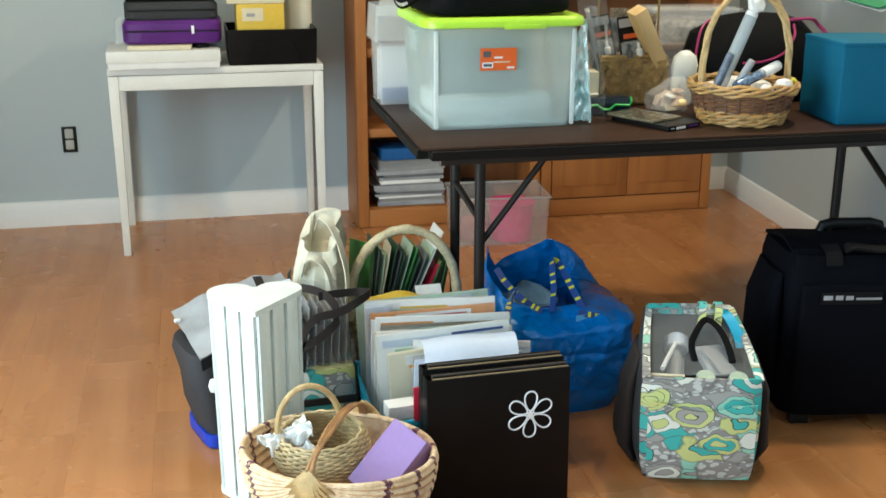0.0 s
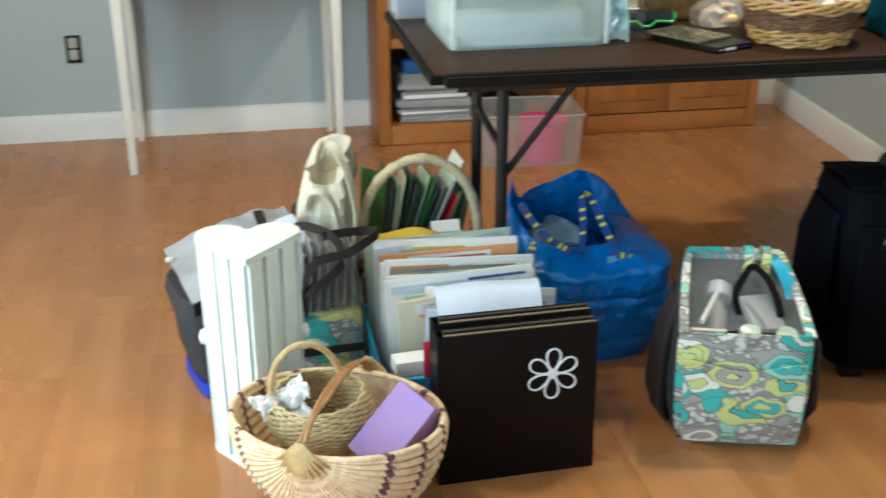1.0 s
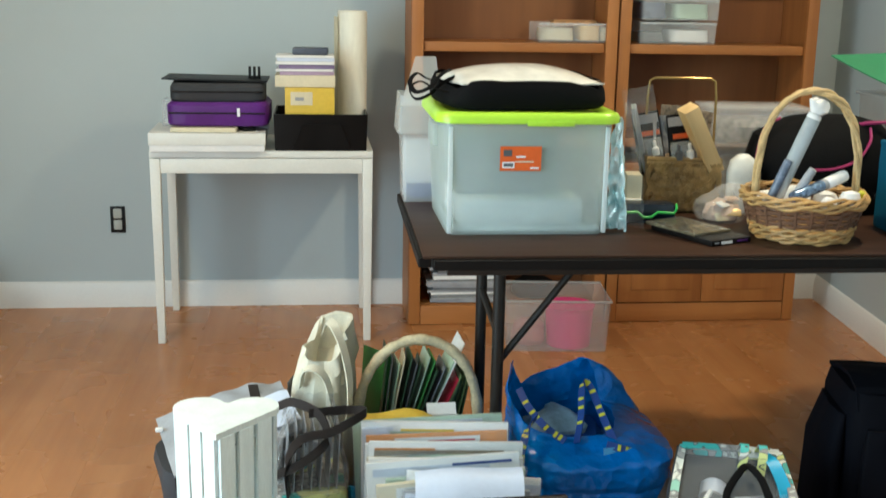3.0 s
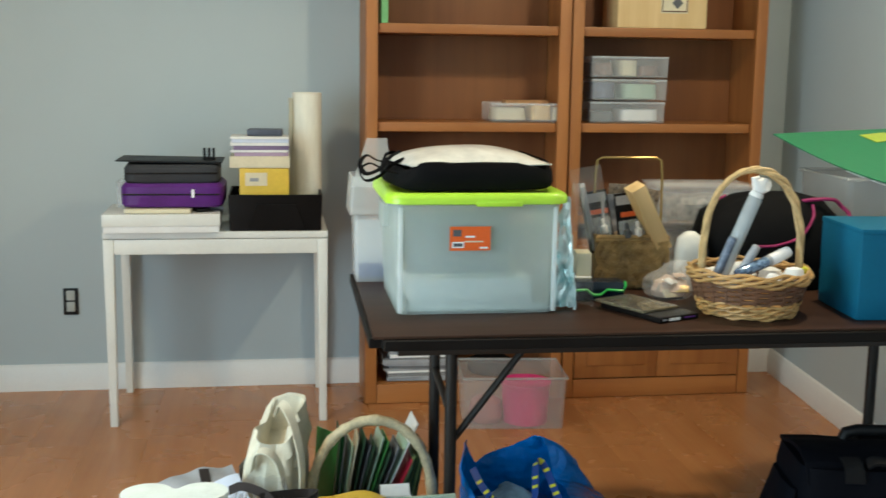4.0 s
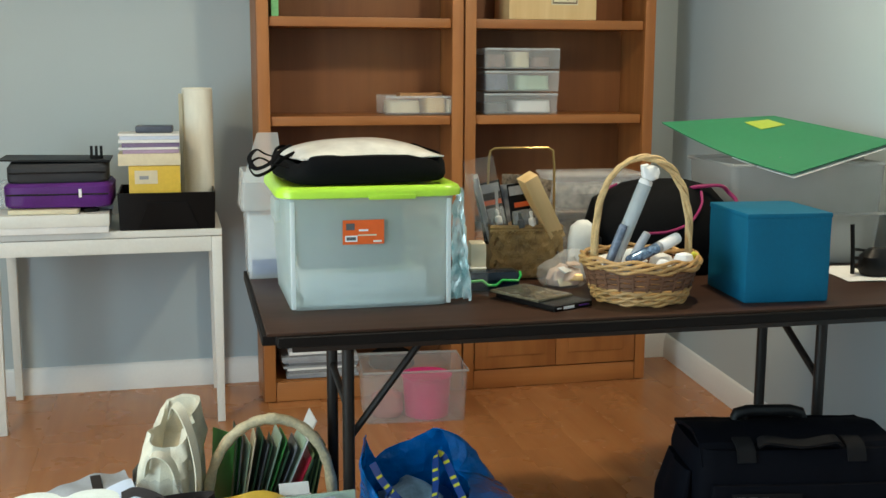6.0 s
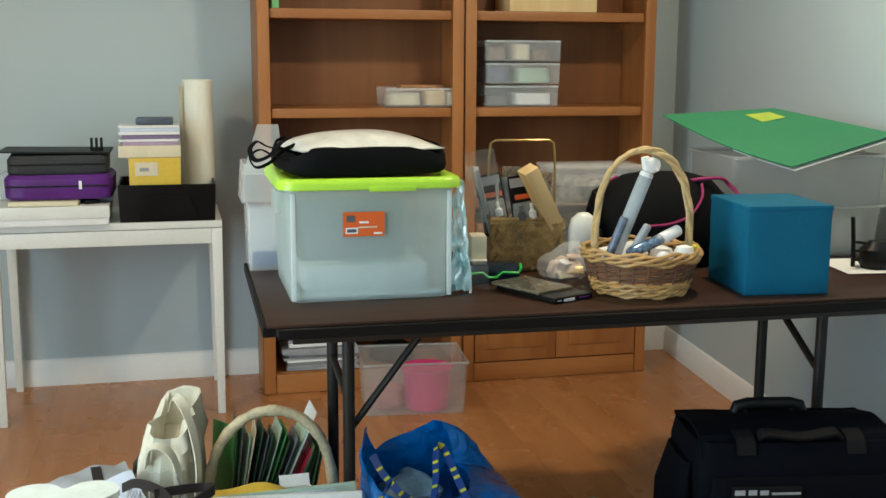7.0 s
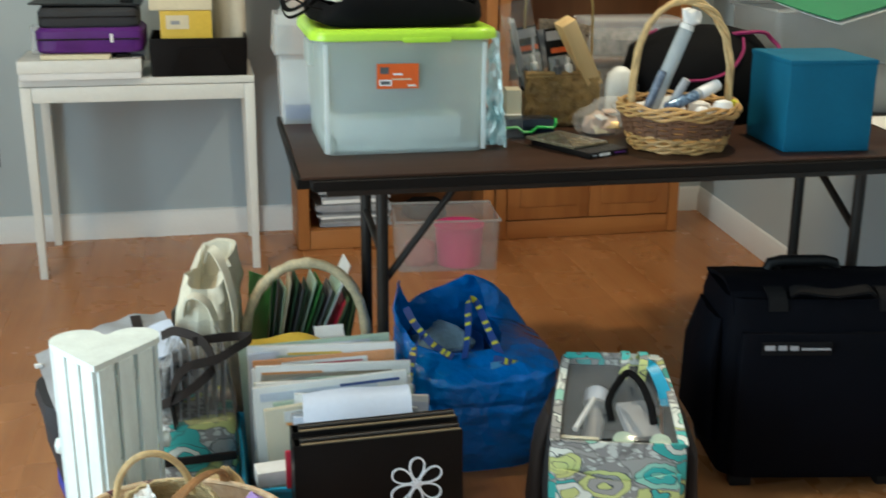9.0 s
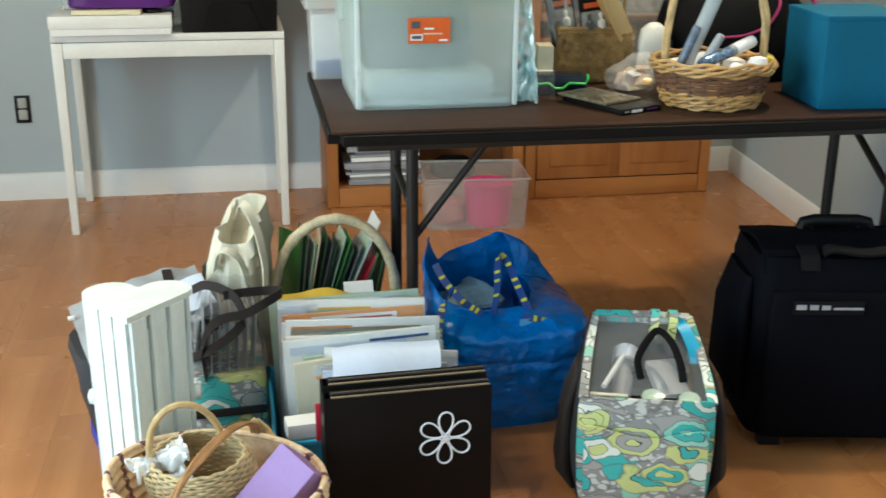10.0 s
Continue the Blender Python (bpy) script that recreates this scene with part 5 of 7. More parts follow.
def folder_basket(m):
    t = thing("handled_basket", m, "pale wicker basket with a tall cream handle", "basket")
    bm = B()
    for k in range(16):
        z = 0.006 + 0.0125 * k
        rx, ry = 0.118 + 0.0018 * k, 0.095 + 0.0014 * k
        rod(bm, [((rx + 0.004 * math.cos(14 * q + math.pi * (k % 2))) * math.cos(q), (ry + 0.004 * math.cos(14 * q + math.pi * (k % 2))) * math.sin(q), z) for q in (2 * math.pi * j / 84 for j in range(84))], 0.0068, 5, True)
    part("weave", bm, PALEWICKER, t)
    part("bottom", lathe(B(), [(0.115, 0.0), (0.115, 0.01)], 30, sy=0.8), PALEWICKER, t)
    bm = B()
    pts = arch(0.292, 0.238, 40, (0, -0.035, 0.20), 0, 0.0, 0.75)
    rod(bm, pts, [0.0125 + 0.0012 * math.sin(1.9 * k) + 0.0008 * math.sin(0.7 * k) for k in range(len(pts))], 10)
    part("handle", bm, CREAMREED, t, "cream reed handle bound in long strands")
    return t


MOSS = mat("moss_green_card", (0.13, 0.19, 0.07), 0.55, vary=0.2)
FB = pose(1.340, 3.170, 0, 0, 0, 2)
folder_basket(FB)
rng = random.Random(9)
for k in range(24):
    mt, word = ((GREENFOLDER, "bright green"), (DARKGREEN, "dark green"), (SLATE, "slate grey"), (SAGE, "sage green"), (CREAM, "cream"), (DARKGREEN, "dark green"), (SLATE, "slate grey"), (DARKGREEN, "dark green"), (SAGE, "sage green"))[k % 9]
    if k == 13:
        mt, word = PAPER, "white"
    if k in (14, 15):
        mt, word = RED, "dark red"
    if k > 15:
        mt, word = ((DARKGREEN, "dark green"), (MOSS, "moss green"), (DARKGREEN, "dark green"))[k % 3]
    h = (0.372 if k < 13 else 0.335) + 0.014 * math.sin(1.7 * k) + (0.105 if k == 13 else 0)
    tilt = 4 + 1.6 * k if k < 13 else 27 - 1.6 * (k - 13)
    x = -0.112 + 0.0040 * k if k < 13 else -0.060 + 0.0125 * (k - 13)
    if k == 13:
        x, tilt = x - 0.004, 24
    whole("folder", block(0.0026, 0.105, h, bevel=0.0006), mt, FB @ pose(x, 0.042 + 0.004 * math.sin(k), 0.014, 0, tilt, (34 if k == 0 else 1) + rng.uniform(-4, 4)), word + " card folder fanned out in a basket", "folder", "folders in the basket")

pb = thing("paper_box", pose(1.325, 2.985, 0, 0, 0, 3), "open white card box between bin and basket", "box")
part("body", hollow(B(), -0.085, 0.100, -0.045, 0.045, 0, 0.29, 0.003), PAPER, pb)
part("flap", sheet(B(), lambda u, v: (0.030 + 0.068 * u, 0.044 + 0.016 * v, 0.29 + 0.022 * v), 4, 4, 0.002), PAPER, pb)
bm = sheet(B(), lambda u, v: (-0.125 + 0.170 * u, -0.050 + (0.10 - 0.03 * u) * v, 0.296 + 0.004 * math.sin(3.1 * u) + 0.016 * u * (1 - u) * 2 * v + 0.006 * math.sin(7 * u + 3 * v)), 14, 8, 0.002)
whole("yellow_sheet", bm, YELLOW, pose(1.325, 2.985, 0, 0, 0, 3), "curling yellow paper sheet on a white box", "paper")

# ---- clear tub with pink things, on the floor by the bookcase ----
TUBPLASTIC = milky("thin_cloudy_plastic", (0.80, 0.80, 0.78), 0.74, 0.5)
PT = pose(1.760, 4.335, 0, 0, 0, -5)
pt = thing("clear_tub", PT, "open frosted clear tub with pink things inside", "tub")
part("tub", hollow(B(), 0, 0.37, 0, 0.27, 0.0, 0.186, 0.003, 0.008, r=0.02), TUBPLASTIC, pt)
part("rim", rod(B(), [(0, 0, 0.186), (0.37, 0, 0.186), (0.37, 0.27, 0.186), (0, 0.27, 0.186)], 0.005, 6, True), MILKDARK, pt)
whole("pink_bucket", lathe(B(), [(0.078, 0), (0.086, 0.135), (0.091, 0.139), (0.091, 0.147), (0.0, 0.149)], 36), PINK, PT @ pose(0.235, 0.10, 0.004), "hot pink plastic pot in a clear tub", "pot")
whole("pink_pouch", sack(B(), [(0, 0, 0, 0.05, 0.04), (0.02, 0, 0, 0.06, 0.05), (0.07, 0, 0, 0.055, 0.045), (0.09, 0, 0, 0.03, 0.02)], 28, 0.01, 20, 2), mat("dusty_pink_cloth", (0.50, 0.20, 0.18), 0.8), PT @ pose(0.09, 0.10, 0.004), "dusty pink cloth pouch in a clear tub", "pouch")


# ---- on the folding table ----
TUB = on_table(1.378, 2.930)
tb = thing("storage_tub", TUB, "large milky plastic storage tub with lime lid", "storage tub")
W, D, H = 0.352, 0.345, 0.248
part("tub", hollow(B(), -0.012, W, -0.008, D, 0.0, H, 0.004, 0.012, r=0.022), MILK, tb)
part("foot_ring", rod(B(), [(0.012, 0.012, 0.012), (W - 0.024, 0.012, 0.012), (W - 0.024, D - 0.02, 0.012), (0.012, D - 0.02, 0.012)], 0.006, 6, True), MILKEDGE, tb)
def rounded(x0, x1, y0, y1, r):
    out = []
    for cx, cy, a0 in ((x1 - r, y1 - r, 0), (x0 + r, y1 - r, 90), (x0 + r, y0 + r, 180), (x1 - r, y0 + r, 270)):
        out += [(cx + r * math.cos(radians(a0 + 18 * k)), cy + r * math.sin(radians(a0 + 18 * k))) for k in range(6)]
    return out


bm = B()
rings = []
for inset, z in ((0.006, H - 0.009), (0.0, H - 0.007), (0.0, H + 0.004), (0.004, H + 0.012), (0.012, H + 0.016), (0.026, H + 0.014), (0.034, H + 0.006), (0.10, H + 0.008)):
    rings.append([bm.verts.new((x, y, z)) for x, y in rounded(-0.028 + inset, W + 0.016 - inset, -0.026 + inset, D + 0.018 - inset, 0.045 - inset * 0.3)])
for a, b in zip(rings, rings[1:]):
    for k in range(len(a)):
        bm.faces.new((a[k], a[(k + 1) % len(a)], b[(k + 1) % len(b)], b[k]))
bm.faces.new(rings[-1])
lid = part("lid", bm, LIME, tb, "lime green lid")
part("latch", block(0.100, 0.005, 0.010, at=(W / 2 + 0.035, -0.0265, H - 0.012), bevel=0.002), LIME, lid)
for s in (-0.014, W + 0.002):
    part("side_handle", block(0.016, 0.10, 0.05, at=(s, D / 2, H - 0.075), bevel=0.006), MILK, tb)
part("corner_rib", block(0.010, 0.010, H - 0.02, at=(0.004, -0.004, 0.005), bevel=0.003), MILKEDGE, tb)
part("corner_rib", block(0.010, 0.010, H - 0.02, at=(W - 0.014, -0.004, 0.005), bevel=0.003), MILKEDGE, tb)
label = part("label", block(0.088, 0.001, 0.052, at=(0.152, -0.0085, 0.140), rot=(2.7, 0, 0)), ORANGE, tb, "orange price label with pale bars")
for x, z, w, h, mt in ((0.124, 0.171, 0.018, 0.014, GREY), (0.126, 0.146, 0.026, 0.013, PAPER), (0.126, 0.149, 0.020, 0.007, GREY), (0.152, 0.168, 0.020, 0.004, PAPER), (0.160, 0.158, 0.040, 0.003, CREAM), (0.182, 0.144, 0.018, 0.004, PAPER)):
    part("label_bar", block(w, 0.0008, h, at=(x, -0.0093 - 0.0472 * (z - 0.140), z), rot=(2.7, 0, 0)), mt, label)
whole("folded_papers", block(0.27, 0.25, 0.060, bevel=0.006), PAPER, TUB @ pose(0.165, 0.175, 0.008, 0, 0, 2), "stack of white papers inside a milky tub", "paper")
whole("grey_tray", block(0.235, 0.02, 0.135, bevel=0.006), SLATE, TUB @ pose(0.15, 0.130, 0.0685, -6, 0, 3), "pale grey tray stood inside a milky tub", "tray")

# pillow bag on the tub
PB = TUB @ pose(0.166, 0.160, H + 0.0165, 0, 0, 8)
pbag = thing("pillow_bag", PB, "flat padded bag, clear top and black sides", "bag")


def puff(u, v):
    return math.sin(math.pi * min(1, max(0, u))) ** 0.55 * math.sin(math.pi * min(1, max(0, v))) ** 0.6


def gusset(a, out, k):
    """A point of the bag's rounded outline, from the angle."""
    c, s = math.cos(a), math.sin(a)
    u, w = math.copysign(abs(c) ** 0.34, c), math.copysign(abs(s) ** 0.34, s)
    return (0.172 * u * out, 0.145 * w * out, k)


bm = B()
n = 64
levels = [(0.95, 0.0), (1.0, 0.008), (1.02, 0.022), (1.01, 0.040), (0.98, 0.052), (0.94, 0.055)]
rings = []
for out, z in levels:
    ring = []
    for j in range(n):
        a = 2 * math.pi * j / n
        p = Vector(gusset(a, out, z))
        p.z += (0.010 * math.sin(3 * a + 1) + 0.006 * noise.noise(p * 22)) * min(1, z / 0.03)
        ring.append(bm.verts.new(p))
    rings.append(ring)
for a, b in zip(rings, rings[1:]):
    for j in range(n):
        bm.faces.new((a[j], a[(j + 1) % n], b[(j + 1) % n], b[j]))
bm.faces.new(rings[0][::-1])
part("gusset", bm, BLACKCLOTH, pbag, "black cloth sides")
bm = B()
sheet(bm, lambda u, v: (0.158 * (2 * u - 1), 0.131 * (2 * v - 1), 0.050 + 0.038 * puff(u, v) + 0.004 * math.sin(7 * u + 1) * abs(2 * v - 1) ** 3 + 0.003 * noise.noise(Vector((u * 3, v * 3, 3)))), 26, 22, 0.003)
part("top_panel", bm, mat("clear_top_over_white", (0.80, 0.78, 0.71), 0.16, vary=0.10, coarse=14, fine=40, bump=0.12), pbag, "glossy clear top over white filling")
for k, z in ((0, 0.045), (1, 0.030)):
    part("strap", rod(B(), curve([(-0.165, 0.02 - 0.09 * k, z), (-0.20, 0.015 - 0.07 * k, z + 0.010), (-0.225, 0.0 - 0.03 * k, z + 0.022), (-0.245, -0.02, z + 0.006), (-0.238, -0.045, z - 0.014), (-0.21, -0.055, z - 0.004), (-0.18, -0.03 - 0.02 * k, z + 0.020), (-0.15, 0.0 - 0.03 * k, z + 0.030)]), 0.0055, 6, flat=0.35), BLACKCLOTH, pbag, "black webbing strap")

# white caddy behind the tub
cd = thing("drawer_caddy", on_table(1.347, 3.345), "narrow white clear plastic caddy with hinged lid", "caddy")
part("body", hollow(B(), -0.036, 0.075, -0.04, 0.10, 0, 0.165, 0.003, 0.004, r=0.008), CADDY, cd)
part("upper_bin", hollow(B(), -0.042, 0.078, -0.045, 0.10, 0.168, 0.26, 0.003, -0.006, r=0.008), CADDY, cd)
part("lid", sheet(B(), lambda u, v: (-0.044 + 0.10 * u * (1 - 0.5 * v) + 0.040 * v, -0.046 + 0.05 * v, 0.235 + 0.115 * v), 6, 6, 0.003), CADDY, cd, "clear lid propped open")
part("divider", block(0.10, 0.004, 0.14, at=(0.02, 0.03, 0.006)), PAPER, cd)
part("contents", block(0.08, 0.06, 0.03, at=(0.02, 0.02, 0.006), bevel=0.003), BLUEDARK, cd, "blue things at the bottom")


# cellophane bag beside the tub
def cellophane(name, m, w, h, mt, label, category, seed=0.0, depth=0.02, nu=18, nv=26):
    return whole(name, sheet(B(), lambda u, v: ((u - 0.5) * w * (1 - 0.72 * v ** 1.4) + 0.010 * noise.noise(Vector((u * 4, v * 7, seed))), depth * math.sin(math.pi * u) * (1 - v) + 0.014 * noise.noise(Vector((u * 6, v * 9, seed + 5))) - 0.02 * v, h * v + 0.004), nu, nv, 0.0012), mt, m, label, category)


FOIL = bpy.data.materials.new("foil_print")
FOIL.use_nodes = True
nt = FOIL.node_tree
b = nt.nodes["Principled BSDF"]
b.inputs["Roughness"].default_value = 0.14
v = coords(nt)
q = nt.nodes.new("ShaderNodeTexVoronoi")
q.inputs["Scale"].default_value = 24
nt.links.new(v, q.inputs["Vector"])
nt.links.new(mixed(nt, 0.75, ramp(nt, q.outputs["Distance"], [(0.1, (0.80, 0.92, 0.90)), (0.35, (0.16, 0.46, 0.46)), (0.6, (0.84, 0.94, 0.92))]), ramp(nt, noise_tex(nt, v, 22, 4), [(0.32, (0.12, 0.42, 0.44)), (0.55, (0.84, 0.94, 0.92))])), b.inputs["Base Color"])
b.inputs["Metallic"].default_value = 0.35
bumped(nt, b, noise_tex(nt, v, 34, 4), 0.8, 0.008)
cellophane("gift_wrap_bag", on_table(1.750, 2.950, -35), 0.048, 0.250, FOIL, "crinkled teal and silver foil gift bag", "bag", 1.0)
cellophane("film_bag", on_table(1.785, 2.985, -30), 0.075, 0.275, FILM, "clear cellophane bag beside a tub", "bag", 4.0)

for dx, dy, z, w, h in ((0.0, 0.0, 0.0, 0.040, 0.045), (0.004, 0.02, 0.045, 0.036, 0.055)):
    whole("ink_pad_box", block(w, 0.06, h, bevel=0.003), CREAM if z else PAPER, on_table(1.834 + dx, 3.120 + dy, -8, z), "small off-white stamp pad box", "box", "stamp pad boxes")
gd = thing("glasses_case", on_table(1.848, 3.066, -4) @ Matrix.Scale(1.16, 4), "dark glasses with bright green frame", "glasses")
part("case", block(0.115, 0.05, 0.040, bevel=0.010), mat("dark_lens", (0.012, 0.02, 0.035), 0.15), gd)
part("frame", rod(B(), [(-0.055, -0.027, 0.012), (-0.052, -0.028, 0.022), (-0.02, -0.029, 0.024), (-0.008, -0.029, 0.014), (0.008, -0.029, 0.014), (0.020, -0.029, 0.024), (0.052, -0.028, 0.022), (0.057, -0.027, 0.030), (0.060, -0.010, 0.036)], 0.0028, 6), mat("neon_green", (0.03, 0.55, 0.10), 0.4), gd, "neon green frame")


# square leaf basket with stamping things
def leaf_basket(m):
    t = thing("leaf_basket", m, "square brown leaf-weave basket with wire handle", "basket")
    part("body", hollow(B(), -0.086, 0.086, -0.07, 0.07, 0, 0.128, 0.006, 0.010, r=0.012), GRASSWICKER, t)
    bm = B()
    for k in range(11):
        for lean in (-1, 1):
            x = -0.075 + 0.015 * k
            pts = []
            for j in range(7):
                z = 0.006 + 0.112 * j / 6
                pts.append((max(-0.084, min(0.084, x + lean * 0.016 * math.sin(j * 1.05 + k))), -0.066 - 0.011 * (z / 0.128) - 0.005 * abs(math.sin(j * 1.57 + k * 0.8 + lean)), z))
            strap(bm, pts, 0.011, 0.002, (1, 0, 0))
    for j in range(4):
        strap(bm, [(-0.082 + 0.0164 * q, -0.071 - 0.005 * math.sin(1.57 * q + j * 3.14), 0.018 + 0.028 * j) for q in range(11)], 0.012, 0.002, (0, 0, 1))
    part("leaf_weave", bm, GRASSWICKER, t)
    for k in range(2):
        part("rim", rod(B(), [(x, y, 0.120 + 0.008 * k) for x, y in ((-0.086, -0.072), (0.086, -0.072), (0.086, 0.072), (-0.086, 0.072))], 0.006, 7, True), GRASSWICKER, t)
    part("handle", rod(B(), [(-0.084, 0, 0.10), (-0.082, 0, 0.27), (-0.078, 0, 0.306), (-0.066, 0, 0.313), (0.066, 0, 0.313), (0.078, 0, 0.306), (0.082, 0, 0.27), (0.084, 0, 0.10)], 0.0032, 8), mat("brass_wire", (0.42, 0.28, 0.10), 0.35, 0.8), t, "thin brass wire handle")
    return t


LB = on_table(1.975, 3.235, -6)
leaf_basket(LB)
whole("wood_block", block(0.038, 0.05, 0.175, bevel=0.002), LIGHTWOOD, LB @ pose(0.076, -0.050, 0.100, 8, -29, 8), "raw pine stamp block stood in a basket", "block")
whole("wood_block", block(0.06, 0.012, 0.12, bevel=0.002), CREAM, LB @ pose(0.01, 0.04, 0.09, 0, 14, -8), "cream card block stood in a basket", "block")
for k, (x, y, rz, tilt) in enumerate(((0.006, -0.060, 8, -7), (-0.060, -0.022, -16, -13))):
    bl = thing("blister_pack", LB @ pose(x, y, 0.085, -6, tilt, rz), "black blister pack of ink with orange print", "packet", "ink packs in the basket")
    part("card", block(0.066, 0.003, 0.150, bevel=0.001), BLACKCARD, bl)
    part("window", block(0.062, 0.012, 0.05, at=(0, -0.008, 0.035), bevel=0.004), CLEAR, bl)
    part("orange_strip", block(0.050, 0.001, 0.012, at=(0.004, -0.0025, 0.092)), ORANGE, bl)
    part("grey_strip", block(0.060, 0.001, 0.022, at=(0, -0.0025, 0.122)), GREYSILVER, bl)
    for dx in (-0.014, 0.014):
        part("ink_bottle", lathe(B(), [(0.008, 0), (0.009, 0.004), (0.009, 0.018), (0.004, 0.022), (0.0045, 0.036), (0.0, 0.038)], 12), PAPER if dx > 0 else GREY, bl, at=pose(dx, -0.014, 0.042))
whole("card_pack", block(0.012, 0.06, 0.16, bevel=0.001), GREYSILVER, LB @ pose(-0.075, 0.0, 0.09, 4, -14, -10), "clear packet with small pictures in a basket", "packet")
whole("card_pack", block(0.05, 0.006, 0.11, bevel=0.001), RUSTWICKER, LB @ pose(0.058, 0.02, 0.10, 0, -8, 20), "brown paper packet in a basket", "packet")
whole("stamp_bundle", sack(B(), [(0, 0, 0, 0.06, 0.05), (0.05, 0, 0, 0.065, 0.055), (0.09, 0, 0, 0.05, 0.04), (0.10, 0, 0, 0.02, 0.02)], 30, 0.018, 26, 3), mat("mixed_packets", (0.28, 0.20, 0.13), 0.35, vary=0.4, coarse=40), LB @ pose(0, 0.012, 0.03), "bundle of mixed craft packets in a basket", "packet")


BITS = mat("mixed_bits", (0.34, 0.27, 0.20), 0.3, vary=0.5, coarse=60, fine=150)
for k, (x, y, w, h, tilt, rz, mt, lab) in enumerate(((-0.092, -0.040, 0.075, 0.20, -12, -8, FILM, "clear cellophane packet leaning in a basket"), (-0.040, -0.015, 0.055, 0.13, -4, 14, GREYSILVER, "silvery packet of beads in a basket"), (0.030, 0.000, 0.060, 0.145, 10, -10, BITS, "brown printed packet in a basket"), (-0.015, 0.030, 0.070, 0.150, 3, 5, BITS, "brown printed packet in a basket"), (0.085, 0.035, 0.050, 0.150, 16, 10, FILM, "clear cellophane packet leaning in a basket"))):
    whole("craft_packet", sheet(B(), lambda u, v, w=w, h=h, k=k: ((u - 0.5) * w, 0.008 * math.sin(math.pi * u) * math.sin(math.pi * v) + 0.006 * noise.noise(Vector((5 * u, 6 * v, k))), h * v), 12, 16, 0.002), mt, LB @ pose(x * 0.8, y, 0.095, -5, tilt, rz), lab, "packet", "craft packets in the basket")


# clear boxes behind the basket
def clear_box(m, w, d, h, label):
    t = thing("clear_box", m, label, "box", "clear boxes")
    part("tub", hollow(B(), -w / 2, w / 2, -d / 2, d / 2, 0, h, 0.0025, 0.005, r=0.01), CLEAR, t)
    part("lid", block(w + 0.008, d + 0.008, 0.008, at=(0, 0, h), bevel=0.003), CLEAR, t)
    part("contents", sack(B(), [(0.004, 0, 0, w / 2 - 0.012, d / 2 - 0.012), (h * 0.5, 0, 0, w / 2 - 0.012, d / 2 - 0.012), (h * 0.72, 0, 0, w / 2 - 0.03, d / 2 - 0.03)], 34, 0.012, 40, w * 10), mat("sorted_bits", (0.52, 0.47, 0.42), 0.5, vary=0.45, coarse=70, fine=160), t)
    return t


clear_box(on_table(2.215, 3.385, -3), 0.26, 0.17, 0.135, "clear lidded box of small craft things")
clear_box(on_table(2.215, 3.385, -3, 0.1435), 0.25, 0.16, 0.085, "clear lidded box of sorted craft things")
bt = thing("white_dispenser", on_table(2.108, 3.155, 0), "rounded white plastic tape dispenser", "dispenser")
part("body", lathe(B(), [(0.024, 0), (0.028, 0.01), (0.029, 0.10), (0.024, 0.128), (0.010, 0.142), (0, 0.144)], 24, sx=1.3, sy=0.8), WHITE, bt)
part("dark_side", block(0.02, 0.036, 0.09, at=(0.036, 0.004, 0.012), bevel=0.006), BLACK, bt)

# flat packs in front
PACK, CELLO = (1.928, 2.912), (2.030, 3.075)
for k, (x, y, z, rz, w, d, h, mt, lab) in enumerate(((PACK[0], PACK[1], 0.0, 24, 0.112, 0.190, 0.012, BLACKCARD, "flat black craft pack with small white marks"), (PACK[0] - 0.022, PACK[1] + 0.020, 0.0136, 27, 0.108, 0.150, 0.006, mat("taupe_pack", (0.17, 0.14, 0.085), 0.25, vary=0.35, coarse=30), "flat taupe packet on a black pack"))):
    fp = thing("flat_pack", on_table(x, y, rz, z), lab, "packet", "flat packs on the table")
    part("pack", block(w, d, h, bevel=0.002), mt, fp)
    part("gloss_film", block(w - 0.006, d - 0.006, 0.001, at=(0, 0, h)), FILM, fp)
    if k == 0:
        for j in range(2):
            part("white_mark", block(0.015, 0.0008, 0.006, at=(-0.022 + 0.016 * j, -d / 2 - 0.0006, 0.003)), PAPER, fp)
        for j, (mx, mw) in enumerate(((0.030, 0.030), (-0.042, 0.012))):
            part("colour_mark", block(mw, 0.0008, 0.003, at=(mx, -d / 2 - 0.0006, 0.005)), (PURPLE, GREYSILVER)[j], fp)
CRINKLE = frosted("crinkled_film", (0.90, 0.89, 0.86), 0.20, 0.03)
cr = thing("cellophane_pack", on_table(CELLO[0], CELLO[1], 10), "crinkled cellophane packet with pale pink shapes", "packet")
part("film", sack(B(), [(0.0, 0, 0, 0.044, 0.040), (0.008, 0, 0, 0.054, 0.048), (0.024, 0, 0, 0.056, 0.050), (0.042, 0, 0, 0.052, 0.044), (0.056, 0.006, 0, 0.040, 0.034), (0.070, 0.014, 0, 0.022, 0.018), (0.082, 0.024, 0, 0.016, 0.010)], 60, 0.020, 40, 6), CRINKLE, cr)
BLUSH = mat("blush_paper", (0.78, 0.56, 0.42), 0.5, vary=0.15)
GOLD = mat("gold_paper", (0.66, 0.46, 0.16), 0.3, 0.4, vary=0.2)
part("paper_bundle", sack(B(), [(0.004, 0, 0, 0.036, 0.030), (0.018, 0.002, 0, 0.042, 0.034), (0.036, 0.006, 0.004, 0.034, 0.026), (0.048, 0.010, 0.006, 0.016, 0.012)], 36, 0.012, 60, 2), BLUSH, cr)
